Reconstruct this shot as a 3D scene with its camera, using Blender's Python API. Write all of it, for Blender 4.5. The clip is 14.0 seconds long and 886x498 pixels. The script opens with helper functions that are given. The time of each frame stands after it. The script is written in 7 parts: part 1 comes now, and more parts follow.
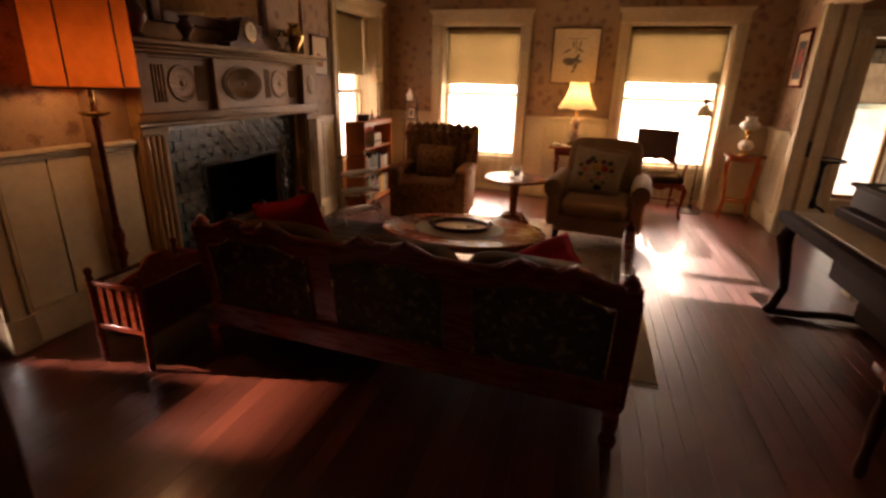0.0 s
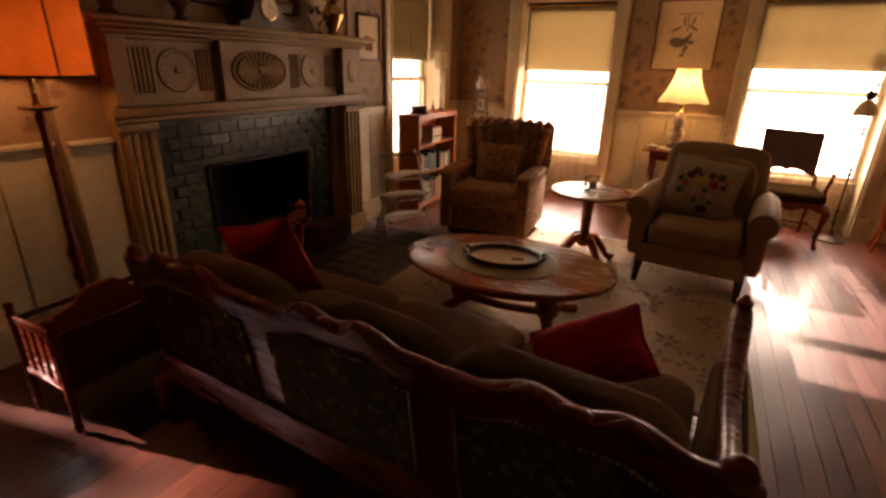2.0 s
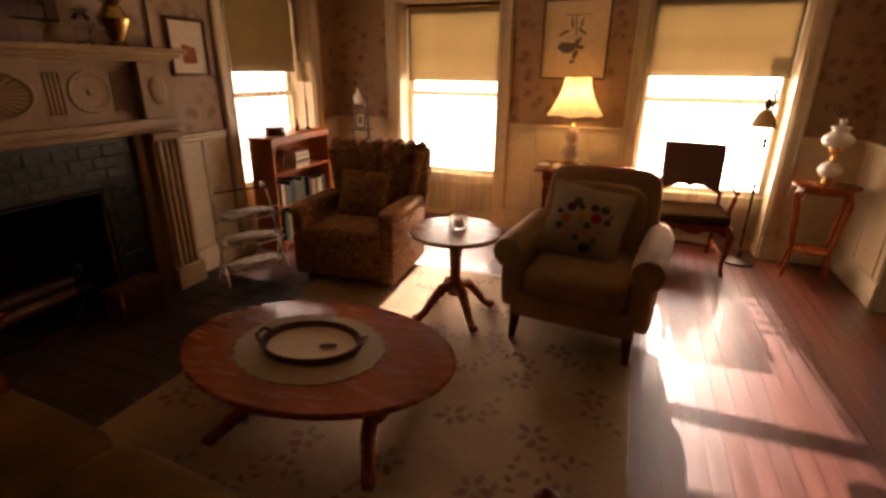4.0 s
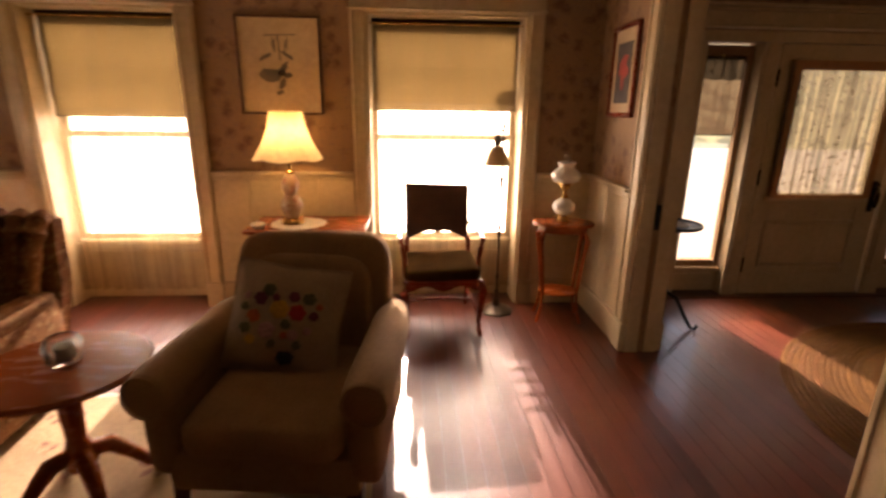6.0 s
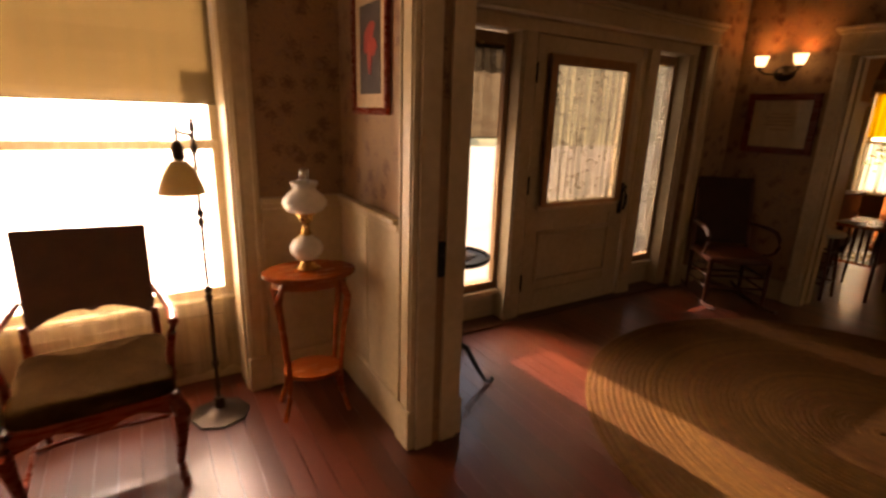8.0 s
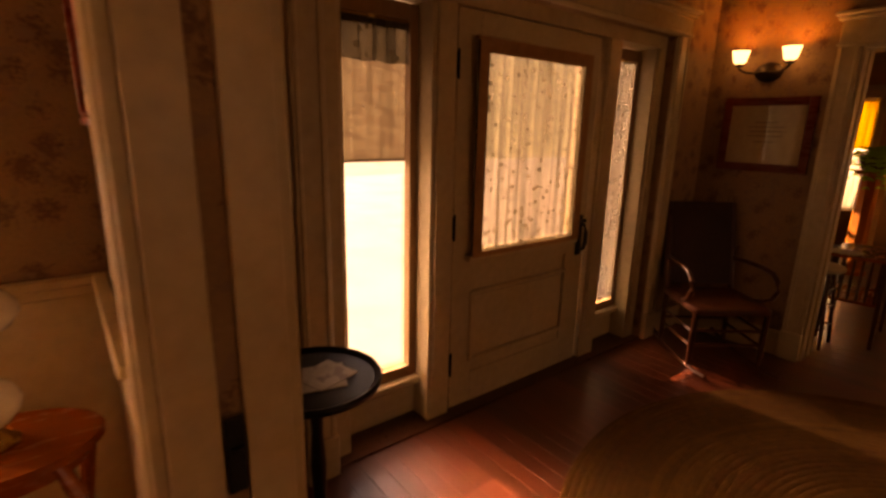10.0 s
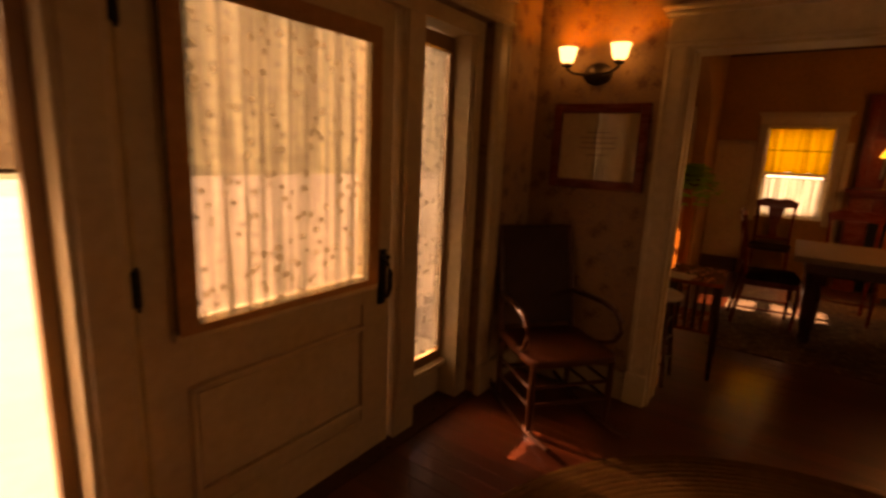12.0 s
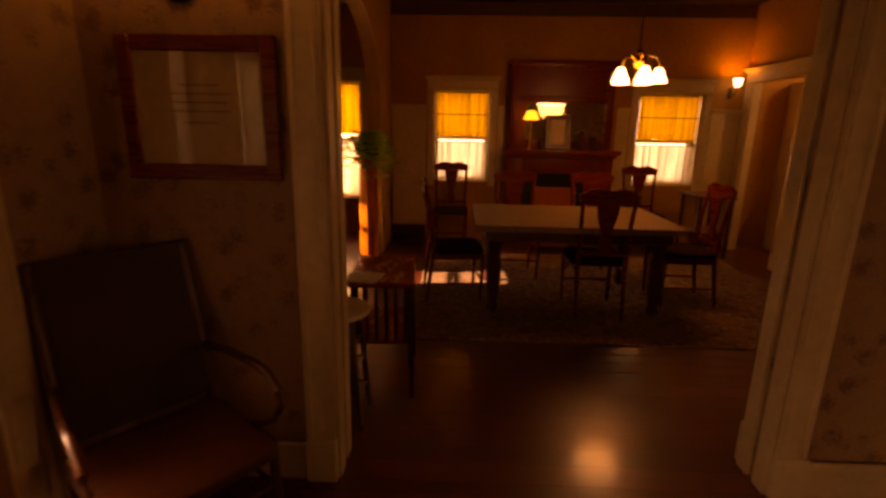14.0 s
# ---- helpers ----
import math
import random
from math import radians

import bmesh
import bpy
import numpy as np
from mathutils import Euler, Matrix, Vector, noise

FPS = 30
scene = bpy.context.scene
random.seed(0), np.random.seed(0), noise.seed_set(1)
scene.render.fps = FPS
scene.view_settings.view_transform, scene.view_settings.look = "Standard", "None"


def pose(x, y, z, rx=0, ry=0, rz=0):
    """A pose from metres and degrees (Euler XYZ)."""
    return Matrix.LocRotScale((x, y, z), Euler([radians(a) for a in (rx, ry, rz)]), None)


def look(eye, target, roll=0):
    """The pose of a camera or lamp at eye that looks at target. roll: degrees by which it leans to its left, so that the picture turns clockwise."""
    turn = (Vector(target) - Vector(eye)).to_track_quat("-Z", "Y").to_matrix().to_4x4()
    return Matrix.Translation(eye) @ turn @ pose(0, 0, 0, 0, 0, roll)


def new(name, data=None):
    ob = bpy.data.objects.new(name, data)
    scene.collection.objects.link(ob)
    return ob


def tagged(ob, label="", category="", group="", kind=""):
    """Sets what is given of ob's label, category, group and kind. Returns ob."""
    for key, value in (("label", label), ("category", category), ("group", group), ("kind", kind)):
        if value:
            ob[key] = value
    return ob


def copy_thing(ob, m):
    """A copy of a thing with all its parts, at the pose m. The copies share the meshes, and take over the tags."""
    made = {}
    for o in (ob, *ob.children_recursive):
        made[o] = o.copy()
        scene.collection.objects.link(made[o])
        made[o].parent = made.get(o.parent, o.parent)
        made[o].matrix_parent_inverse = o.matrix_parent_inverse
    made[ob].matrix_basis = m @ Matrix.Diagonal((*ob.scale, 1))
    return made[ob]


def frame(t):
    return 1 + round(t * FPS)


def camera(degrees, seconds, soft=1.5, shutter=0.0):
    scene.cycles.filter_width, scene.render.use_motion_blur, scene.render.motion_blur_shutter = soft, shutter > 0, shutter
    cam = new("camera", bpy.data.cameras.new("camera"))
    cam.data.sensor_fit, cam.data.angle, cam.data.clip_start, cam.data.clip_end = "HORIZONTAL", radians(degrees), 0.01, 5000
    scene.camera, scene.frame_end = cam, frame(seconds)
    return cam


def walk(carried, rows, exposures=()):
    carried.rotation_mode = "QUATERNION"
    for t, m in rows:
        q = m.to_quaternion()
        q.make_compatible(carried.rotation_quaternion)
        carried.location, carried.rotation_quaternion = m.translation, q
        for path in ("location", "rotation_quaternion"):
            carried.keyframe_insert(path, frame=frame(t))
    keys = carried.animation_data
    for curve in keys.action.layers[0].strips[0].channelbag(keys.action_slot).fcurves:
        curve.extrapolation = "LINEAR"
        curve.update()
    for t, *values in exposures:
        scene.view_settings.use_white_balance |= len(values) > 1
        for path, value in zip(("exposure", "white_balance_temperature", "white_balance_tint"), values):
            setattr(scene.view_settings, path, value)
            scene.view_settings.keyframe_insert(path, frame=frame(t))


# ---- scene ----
cam = camera(84.4, 14.0, soft=2.8, shutter=0.4)
PATH = [
    (0, (0.07, 0.354, 1.478), (-0.441, 2.176, 0.83), 1.6),
    (0.5, (0.033, 0.621, 1.469), (-0.565, 2.408, 0.797), 1.8),
    (1, (0.035, 0.841, 1.459), (-0.669, 2.579, 0.763), 1.8),
    (1.5, (0.052, 1.067, 1.463), (-0.75, 2.758, 0.759), 1.7),
    (2, (0.109, 1.289, 1.489), (-0.733, 2.961, 0.784), 1.6),
    (2.2, (0.137, 1.385, 1.504), (-0.7, 3.062, 0.804), 1.7),
    (4.3, (0.46, 2.453, 1.573), (-0.134, 4.236, 0.889), 0.7),
    (4.5, (0.485, 2.542, 1.578), (-0.044, 4.348, 0.9), 1.0),
    (5, (0.574, 2.812, 1.586), (0.256, 4.676, 0.935), 1.5),
    (5.5, (0.658, 3.1, 1.553), (0.55, 5.006, 0.954), 1.4),
    (6, (0.754, 3.395, 1.549), (0.879, 5.314, 0.997), 0.8),
    (6.5, (0.837, 3.683, 1.551), (1.24, 5.568, 1.019), 0.6),
    (7, (0.928, 3.988, 1.534), (1.582, 5.805, 1.012), 0.7),
    (7.5, (1.089, 4.264, 1.526), (1.929, 6.002, 1.004), 0.9),
    (8, (1.216, 4.555, 1.524), (2.231, 6.194, 0.99), 1.9),
    (8.5, (1.357, 4.803, 1.518), (2.497, 6.356, 0.982), 2.6),
    (8.7, (1.433, 4.905, 1.558), (2.6, 6.429, 0.998), 2.3),
    (10.8, (2.45, 5.602, 1.503), (3.711, 7.1, 1.093), 1.2),
    (11, (2.529, 5.643, 1.505), (3.822, 7.115, 1.104), 1.3),
    (11.5, (2.76, 5.739, 1.493), (4.195, 7.073, 1.093), 2.2),
    (12, (3.02, 5.771, 1.475), (4.617, 6.907, 1.076), 2.6),
    (12.5, (3.315, 5.8, 1.477), (5.055, 6.693, 1.059), 2.0),
    (13, (3.595, 5.816, 1.486), (5.44, 6.446, 1.044), 1.0),
    (13.5, (3.881, 5.833, 1.472), (5.8, 6.163, 1.013), 0.5),
    (14, (4.173, 5.836, 1.481), (6.113, 5.898, 1.0), 1.1),
]
walk(cam, [(t, look(eye, target, roll)) for t, eye, target, roll in PATH],
     [(0.0, 2.3, 6900, 30), (5.0, 2.2, 6900, 29), (8.5, 1.98, 7800, 32), (10.8, 2.18, 14000, 60), (12.5, 2.05, 14500, 52), (14.0, 2.08, 21500, 69)])

# ---- light ----
world = bpy.data.worlds.new("World")
scene.world = world
world.use_nodes = True
wn = world.node_tree.nodes
sky = wn.new("ShaderNodeTexSky")
sky.sky_type, sky.sun_disc = "NISHITA", False
sky.sun_elevation, sky.sun_rotation = radians(25), radians(-3.4)
wn["Background"].inputs["Strength"].default_value = 0.05
world.node_tree.links.new(sky.outputs[0], wn["Background"].inputs["Color"])
sun_data = bpy.data.lights.new("sun", "SUN")
sun_data.energy, sun_data.angle, sun_data.color = 5.0, radians(0.5), (1.0, 0.87, 0.70)
sun_ob = new("sun", sun_data)
sun_ob.matrix_world = look((0, 0, 0), (0.06, -1, -0.466))

DAY = (1.0, 0.84, 0.62)
AMBER = (1.0, 0.62, 0.25)


def window_light(x, y, z, w, h, aim, power, color=DAY):
    """An area lamp that stands in for daylight, in or beyond an opening."""
    d = bpy.data.lights.new("daylight_stand_in", "AREA")
    d.shape, d.size, d.size_y, d.energy, d.color = "RECTANGLE", w, h, power, color
    o = new("daylight_stand_in", d)
    o.matrix_world = look((x, y, z), (x + aim[0], y + aim[1], z + aim[2]))
    return o


def bulb(x, y, z, power, color=AMBER, r=0.03):
    d = bpy.data.lights.new("bulb_or_fill", "POINT")
    d.energy, d.color, d.shadow_soft_size = power, color, r
    o = new("bulb_or_fill", d)
    o.location = (x, y, z)
    return o


window_light(-1.405, 7.492, 1.02, 0.98, 1.04, (0, -1, 0), 10.3)
window_light(1.015, 7.492, 1.02, 1.08, 1.04, (0, -1, 0), 14.1)
window_light(-3.02, 6.185, 1.02, 1.05, 1.04, (1, 0, 0), 7.05)
window_light(-3.24, 6.185, 1.9, 1.05, 0.66, (1, 0, 0), 4.23, (1.0, 0.76, 0.46))
window_light(3.235, 7.455, 0.80, 0.36, 1.0, (0, -1, 0), 0.169, (1.0, 0.86, 0.64))
window_light(10.90, 5.83, 1.36, 0.64, 1.1, (-1, 0, 0), 2.2, (1.0, 0.88, 0.62))
window_light(10.90, 3.20, 1.36, 0.66, 1.1, (-1, 0, 0), 2.2, (1.0, 0.88, 0.62))
window_light(11.20, 7.53, 1.35, 0.60, 1.6, (-1, 0, 0), 6.11, (1.0, 0.78, 0.45))
# Added lamp beyond the side room; it throws the patch on the floor.
side_patch_lamp = window_light(-9.2, 0.45, 3.6, 0.09, 0.09, (1.0, 0.175, -0.50), 11.0, (1.0, 0.94, 0.86))
side_patch_lamp.data.spread = radians(16)
# Fill lamp in an unseen, added south window, to brighten the front door.
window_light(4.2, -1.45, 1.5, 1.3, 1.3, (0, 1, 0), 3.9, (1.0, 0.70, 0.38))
bulb(-2.50, 2.46, 1.50, 1.83, (1.0, 0.52, 0.20), 0.05)
bulb(-0.08, 6.80, 1.36, 1.88, (1.0, 0.64, 0.26), 0.04)
bulb(5.86, 6.965, 2.035, 0.45, (1.0, 0.56, 0.22))
bulb(5.86, 6.665, 2.035, 0.45, (1.0, 0.56, 0.22))
bulb(10.52, 2.50, 2.10, 0.846, (1.0, 0.5, 0.14))
# Unseen fill lamp added to brighten the pantry; no fixture is built.
bulb(9.7, 1.1, 2.55, 7.05, (1.0, 0.74, 0.42), 0.08)
bulb(8.6, 4.36, 1.84, 4.2, (1.0, 0.48, 0.14), 0.2)


# ---- materials ----
def mat(name, c1, c2=None, scale=8.0, rough=0.5, bump=0.15, metal=0.0, kind="noise", spec=0.5, c3=None, coat=0.0, sheen=0.0, stretch=(1, 1, 1), trans=0.0, rough_var=0.1, coat_rough=0.22):
    m = bpy.data.materials.new(name)
    m.use_nodes = True
    nt = m.node_tree
    nd, ln = nt.nodes, nt.links
    b = nd["Principled BSDF"]
    c2 = c2 or tuple(v * 0.7 for v in c1)
    tc = nd.new("ShaderNodeTexCoord")
    mp = nd.new("ShaderNodeMapping")
    mp.inputs["Scale"].default_value = stretch
    ln.new(tc.outputs["Object"], mp.inputs[0])
    big = nd.new("ShaderNodeTexNoise")
    big.inputs["Scale"].default_value, big.inputs["Detail"].default_value = scale, 5
    fine = nd.new("ShaderNodeTexNoise")
    fine.inputs["Scale"].default_value, fine.inputs["Detail"].default_value = scale * 9, 4
    ln.new(mp.outputs[0], big.inputs["Vector"])
    ln.new(mp.outputs[0], fine.inputs["Vector"])
    ramp = nd.new("ShaderNodeValToRGB")
    ramp.color_ramp.elements[0].position, ramp.color_ramp.elements[1].position = 0.33, 0.68
    ramp.color_ramp.elements[0].color, ramp.color_ramp.elements[1].color = (*c2, 1), (*c1, 1)
    src = big.outputs["Fac"]
    if kind == "wood":
        big.inputs["Roughness"].default_value, big.inputs["Distortion"].default_value = 0.62, 0.4
        ramp.color_ramp.elements[0].position, ramp.color_ramp.elements[1].position = 0.25, 0.75
    if kind == "spots":
        vo = nd.new("ShaderNodeTexVoronoi")
        vo.inputs["Scale"].default_value = scale
        wob = nd.new("ShaderNodeMix")
        wob.data_type = "RGBA"
        wob.blend_type = "ADD"
        wob.inputs[0].default_value = 0.12
        ln.new(mp.outputs[0], wob.inputs[6])
        ln.new(fine.outputs["Color"], wob.inputs[7])
        ln.new(wob.outputs[2], vo.inputs["Vector"])
        src = vo.outputs["Distance"]
        ramp.color_ramp.elements[0].position, ramp.color_ramp.elements[1].position = 0.22, 0.42
    ln.new(src, ramp.inputs[0])
    mix = nd.new("ShaderNodeMix")
    mix.data_type = "RGBA"
    mix.blend_type = "MULTIPLY"
    mix.inputs[0].default_value = 0.35
    ln.new(ramp.outputs[0], mix.inputs[6])
    ln.new(fine.outputs["Fac"], mix.inputs[7])
    out = mix.outputs[2]
    if c3:
        r2 = nd.new("ShaderNodeValToRGB")
        r2.color_ramp.elements[0].position, r2.color_ramp.elements[1].position = 0.56, 0.62
        n3 = nd.new("ShaderNodeTexNoise")
        n3.inputs["Scale"].default_value, n3.inputs["Detail"].default_value = scale * 2.2, 3
        ln.new(mp.outputs[0], n3.inputs["Vector"])
        ln.new(n3.outputs["Fac"], r2.inputs[0])
        m3 = nd.new("ShaderNodeMix")
        m3.data_type = "RGBA"
        ln.new(r2.outputs[0], m3.inputs[0])
        ln.new(out, m3.inputs[6])
        m3.inputs[7].default_value = (*c3, 1)
        out = m3.outputs[2]
    ln.new(out, b.inputs["Base Color"])
    rr = nd.new("ShaderNodeMapRange")
    rr.inputs["To Min"].default_value, rr.inputs["To Max"].default_value = max(0.02, rough - rough_var), min(1, rough + rough_var)
    ln.new(big.outputs["Fac"], rr.inputs["Value"])
    ln.new(rr.outputs[0], b.inputs["Roughness"])
    b.inputs["Metallic"].default_value = metal
    b.inputs["Specular IOR Level"].default_value = spec
    b.inputs["Coat Weight"].default_value = coat
    b.inputs["Coat Roughness"].default_value = coat_rough
    b.inputs["Sheen Weight"].default_value = sheen
    b.inputs["Transmission Weight"].default_value = trans
    if bump:
        bp = nd.new("ShaderNodeBump")
        bp.inputs["Strength"].default_value, bp.inputs["Distance"].default_value = bump, 0.01
        ln.new(fine.outputs["Fac"], bp.inputs["Height"])
        ln.new(bp.outputs[0], b.inputs["Normal"])
    return m


def sheer(name, col, clear, scale=60.0, pattern=0.0, folds=0.0):
    """Thin cloth: part open weave, part cloth that lets light through."""
    m = bpy.data.materials.new(name)
    m.use_nodes = True
    nd, ln = m.node_tree.nodes, m.node_tree.links
    nd.remove(nd["Principled BSDF"])
    tc = nd.new("ShaderNodeTexCoord")
    tl, df, tp = nd.new("ShaderNodeBsdfTranslucent"), nd.new("ShaderNodeBsdfDiffuse"), nd.new("ShaderNodeBsdfTransparent")
    n = nd.new("ShaderNodeTexNoise")
    n.inputs["Scale"].default_value, n.inputs["Detail"].default_value = scale, 3
    ln.new(tc.outputs["Object"], n.inputs["Vector"])
    cr = nd.new("ShaderNodeValToRGB")
    cr.color_ramp.elements[0].position, cr.color_ramp.elements[1].position = 0.3, 0.7
    cr.color_ramp.elements[0].color, cr.color_ramp.elements[1].color = (*[v * 0.8 for v in col], 1), (*col, 1)
    ln.new(n.outputs["Fac"], cr.inputs[0])
    ln.new(cr.outputs[0], tl.inputs["Color"])
    ln.new(cr.outputs[0], df.inputs["Color"])
    a, c = nd.new("ShaderNodeMixShader"), nd.new("ShaderNodeMixShader")
    a.inputs[0].default_value = 0.5
    ln.new(tl.outputs[0], a.inputs[1])
    ln.new(df.outputs[0], a.inputs[2])
    ln.new(a.outputs[0], c.inputs[1])
    ln.new(tp.outputs[0], c.inputs[2])
    c.inputs[0].default_value = clear
    if pattern:
        v = nd.new("ShaderNodeTexVoronoi")
        v.inputs["Scale"].default_value = pattern
        ln.new(tc.outputs["Object"], v.inputs["Vector"])
        mr = nd.new("ShaderNodeMapRange")
        mr.inputs["From Min"].default_value, mr.inputs["From Max"].default_value = 0.18, 0.4
        mr.inputs["To Min"].default_value, mr.inputs["To Max"].default_value = clear * 0.25, clear
        ln.new(v.outputs["Distance"], mr.inputs["Value"])
        ln.new(mr.outputs[0], c.inputs[0])
    if folds:
        mp = nd.new("ShaderNodeMapping")
        mp.inputs["Scale"].default_value = (1, 1, 0.03)
        ln.new(tc.outputs["Object"], mp.inputs[0])
        st = nd.new("ShaderNodeTexNoise")
        st.inputs["Scale"].default_value, st.inputs["Detail"].default_value = 26, 3
        ln.new(mp.outputs[0], st.inputs["Vector"])
        sr = nd.new("ShaderNodeMapRange")
        sr.inputs["From Min"].default_value, sr.inputs["From Max"].default_value = 0.36, 0.64
        sr.inputs["To Min"].default_value, sr.inputs["To Max"].default_value = folds, 1.12
        ln.new(st.outputs["Fac"], sr.inputs["Value"])
        mu = nd.new("ShaderNodeMath")
        mu.operation = "MULTIPLY"
        ln.new(sr.outputs[0], mu.inputs[0])
        mu.inputs[1].default_value = clear
        if pattern:
            ln.new(mr.outputs[0], mu.inputs[1])
        ln.new(mu.outputs[0], c.inputs[0])
        # Fold shading painted in: the same noise streaks darken the translucent colour.
        fm = nd.new("ShaderNodeMix")
        fm.data_type, fm.blend_type = "RGBA", "MULTIPLY"
        fm.inputs[0].default_value = 0.75
        ln.new(cr.outputs[0], fm.inputs[6])
        ln.new(sr.outputs[0], fm.inputs[7])
        ln.new(fm.outputs[2], tl.inputs["Color"])
    ln.new(c.outputs[0], nd["Material Output"].inputs["Surface"])
    return m


def glow(name, col, strength, col2=None, scale=3.0):
    m = bpy.data.materials.new(name)
    m.use_nodes = True
    nd, ln = m.node_tree.nodes, m.node_tree.links
    b = nd["Principled BSDF"]
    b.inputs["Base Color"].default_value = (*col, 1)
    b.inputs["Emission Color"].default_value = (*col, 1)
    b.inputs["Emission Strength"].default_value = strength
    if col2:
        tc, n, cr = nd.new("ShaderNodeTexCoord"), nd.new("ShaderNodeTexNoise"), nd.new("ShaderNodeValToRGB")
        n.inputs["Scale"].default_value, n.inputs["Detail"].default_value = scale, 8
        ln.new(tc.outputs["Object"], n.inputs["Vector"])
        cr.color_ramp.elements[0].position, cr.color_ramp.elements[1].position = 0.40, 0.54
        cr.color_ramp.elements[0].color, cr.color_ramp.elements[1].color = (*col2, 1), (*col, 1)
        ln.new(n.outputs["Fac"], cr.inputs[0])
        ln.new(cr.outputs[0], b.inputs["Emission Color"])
    return m


def glassy(name, col=(1, 1, 1), rough=0.02):
    m = bpy.data.materials.new(name)
    m.use_nodes = True
    b = m.node_tree.nodes["Principled BSDF"]
    b.inputs["Base Color"].default_value = (*col, 1)
    b.inputs["Roughness"].default_value = rough
    b.inputs["Transmission Weight"].default_value = 1.0
    b.inputs["IOR"].default_value = 1.45
    return m


FLOOR = mat("floor_varnish", (0.135, 0.027, 0.009), (0.085, 0.016, 0.006), 3.0, 0.34, 0.012, kind="wood", stretch=(5, 0.5, 1), rough_var=0.08, spec=0.5, coat=0.36, coat_rough=0.13)


def vary_by_piece(m, low=0.72, high=1.22):
    """Shift the grain and the tone from plank to plank."""
    nd, ln = m.node_tree.nodes, m.node_tree.links
    info = nd.new("ShaderNodeObjectInfo")
    shift = nd.new("ShaderNodeVectorMath")
    shift.operation = "SCALE"
    shift.inputs[0].default_value = (7.0, 13.0, 3.0)
    ln.new(info.outputs["Random"], shift.inputs["Scale"])
    ln.new(shift.outputs[0], nd["Mapping"].inputs["Location"])
    tone = nd.new("ShaderNodeMapRange")
    tone.inputs["To Min"].default_value, tone.inputs["To Max"].default_value = low, high
    ln.new(info.outputs["Random"], tone.inputs["Value"])
    b = nd["Principled BSDF"]
    mul = nd.new("ShaderNodeMix")
    mul.data_type, mul.blend_type = "RGBA", "MULTIPLY"
    mul.inputs[0].default_value = 1.0
    ln.new(b.inputs["Base Color"].links[0].from_socket, mul.inputs[6])
    ln.new(tone.outputs[0], mul.inputs[7])
    ln.new(mul.outputs[2], b.inputs["Base Color"])


vary_by_piece(FLOOR)
SUB = mat("subfloor_dark", (0.03, 0.012, 0.008), None, 5, 0.7)
PAPER = mat("wallpaper_floral", (0.35, 0.21, 0.10), (0.19, 0.095, 0.048), 9.0, 0.75, 0.08, kind="spots", c3=(0.25, 0.15, 0.085))
CREAM = mat("cream_paint", (0.64, 0.50, 0.29), (0.55, 0.42, 0.235), 2.5, 0.42, 0.04)
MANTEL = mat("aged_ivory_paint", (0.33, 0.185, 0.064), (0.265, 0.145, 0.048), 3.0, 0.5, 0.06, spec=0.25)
CEIL = mat("ceiling_plaster", (0.6, 0.5, 0.36), None, 2, 0.8)
OAK = mat("golden_oak", (0.34, 0.078, 0.013), (0.27, 0.058, 0.009), 5, 0.26, 0.01, kind="wood", stretch=(1.2, 6, 6), spec=0.35)
SOFTOAK = mat("stained_trim", (0.33, 0.18, 0.075), (0.25, 0.13, 0.05), 5, 0.4, 0.02, kind="wood", stretch=(6, 6, 1), spec=0.3)
ORANGE_WOOD = mat("honey_pine", (0.44, 0.125, 0.020), (0.32, 0.085, 0.013), 5, 0.4, 0.06, kind="wood", stretch=(6, 6, 1), spec=0.2)
MAHOG = mat("mahogany", (0.21, 0.030, 0.008), (0.135, 0.018, 0.005), 5, 0.28, 0.03, kind="wood", stretch=(1.2, 10, 10), spec=0.3)
DARKW = mat("walnut_dark", (0.10, 0.029, 0.011), (0.055, 0.015, 0.006), 7, 0.3, 0.06, kind="wood", stretch=(6, 6, 1), spec=0.35)
TILE = mat("green_glazed_tile", (0.034, 0.042, 0.033), (0.018, 0.023, 0.019), 9, 0.22, 0.05, c3=(0.045, 0.04, 0.027))
HEARTHT = mat("brown_hearth_tile", (0.065, 0.036, 0.02), (0.038, 0.02, 0.012), 9, 0.6, 0.05, spec=0.25)
SOOT = mat("sooty_firebrick", (0.012, 0.009, 0.008), None, 6, 0.9)
IRON = mat("black_iron", (0.02, 0.018, 0.016), None, 30, 0.38, 0.1, metal=0.8)
BRONZE = mat("aged_bronze", (0.10, 0.07, 0.045), (0.05, 0.035, 0.025), 20, 0.4, 0.1, metal=0.8)
BRASS = mat("brass", (0.65, 0.42, 0.14), (0.45, 0.27, 0.08), 20, 0.25, 0.05, metal=1.0)
SILVERY = mat("silvered_wire", (0.75, 0.71, 0.64), None, 30, 0.3, 0.0, metal=0.9)
TAPESTRY = mat("tapestry_green", (0.085, 0.052, 0.014), (0.038, 0.024, 0.008), 12, 0.9, 0.3, c3=(0.13, 0.085, 0.025), spec=0.1)
SOFAFAB = mat("moss_velvet", (0.125, 0.060, 0.014), (0.075, 0.036, 0.009), 5, 1.0, 0.2, spec=0.04)
WINGFAB = mat("wing_tapestry", (0.28, 0.125, 0.045), (0.13, 0.05, 0.02), 16, 0.9, 0.3, kind="spots", c3=(0.32, 0.19, 0.085), spec=0.1)
ARMFAB = mat("oatmeal_weave", (0.37, 0.225, 0.105), (0.31, 0.185, 0.085), 8, 0.95, 0.25, spec=0.2)
RED = mat("red_velvet", (0.42, 0.010, 0.012), (0.30, 0.006, 0.008), 4, 0.9, 0.2, spec=0.2)
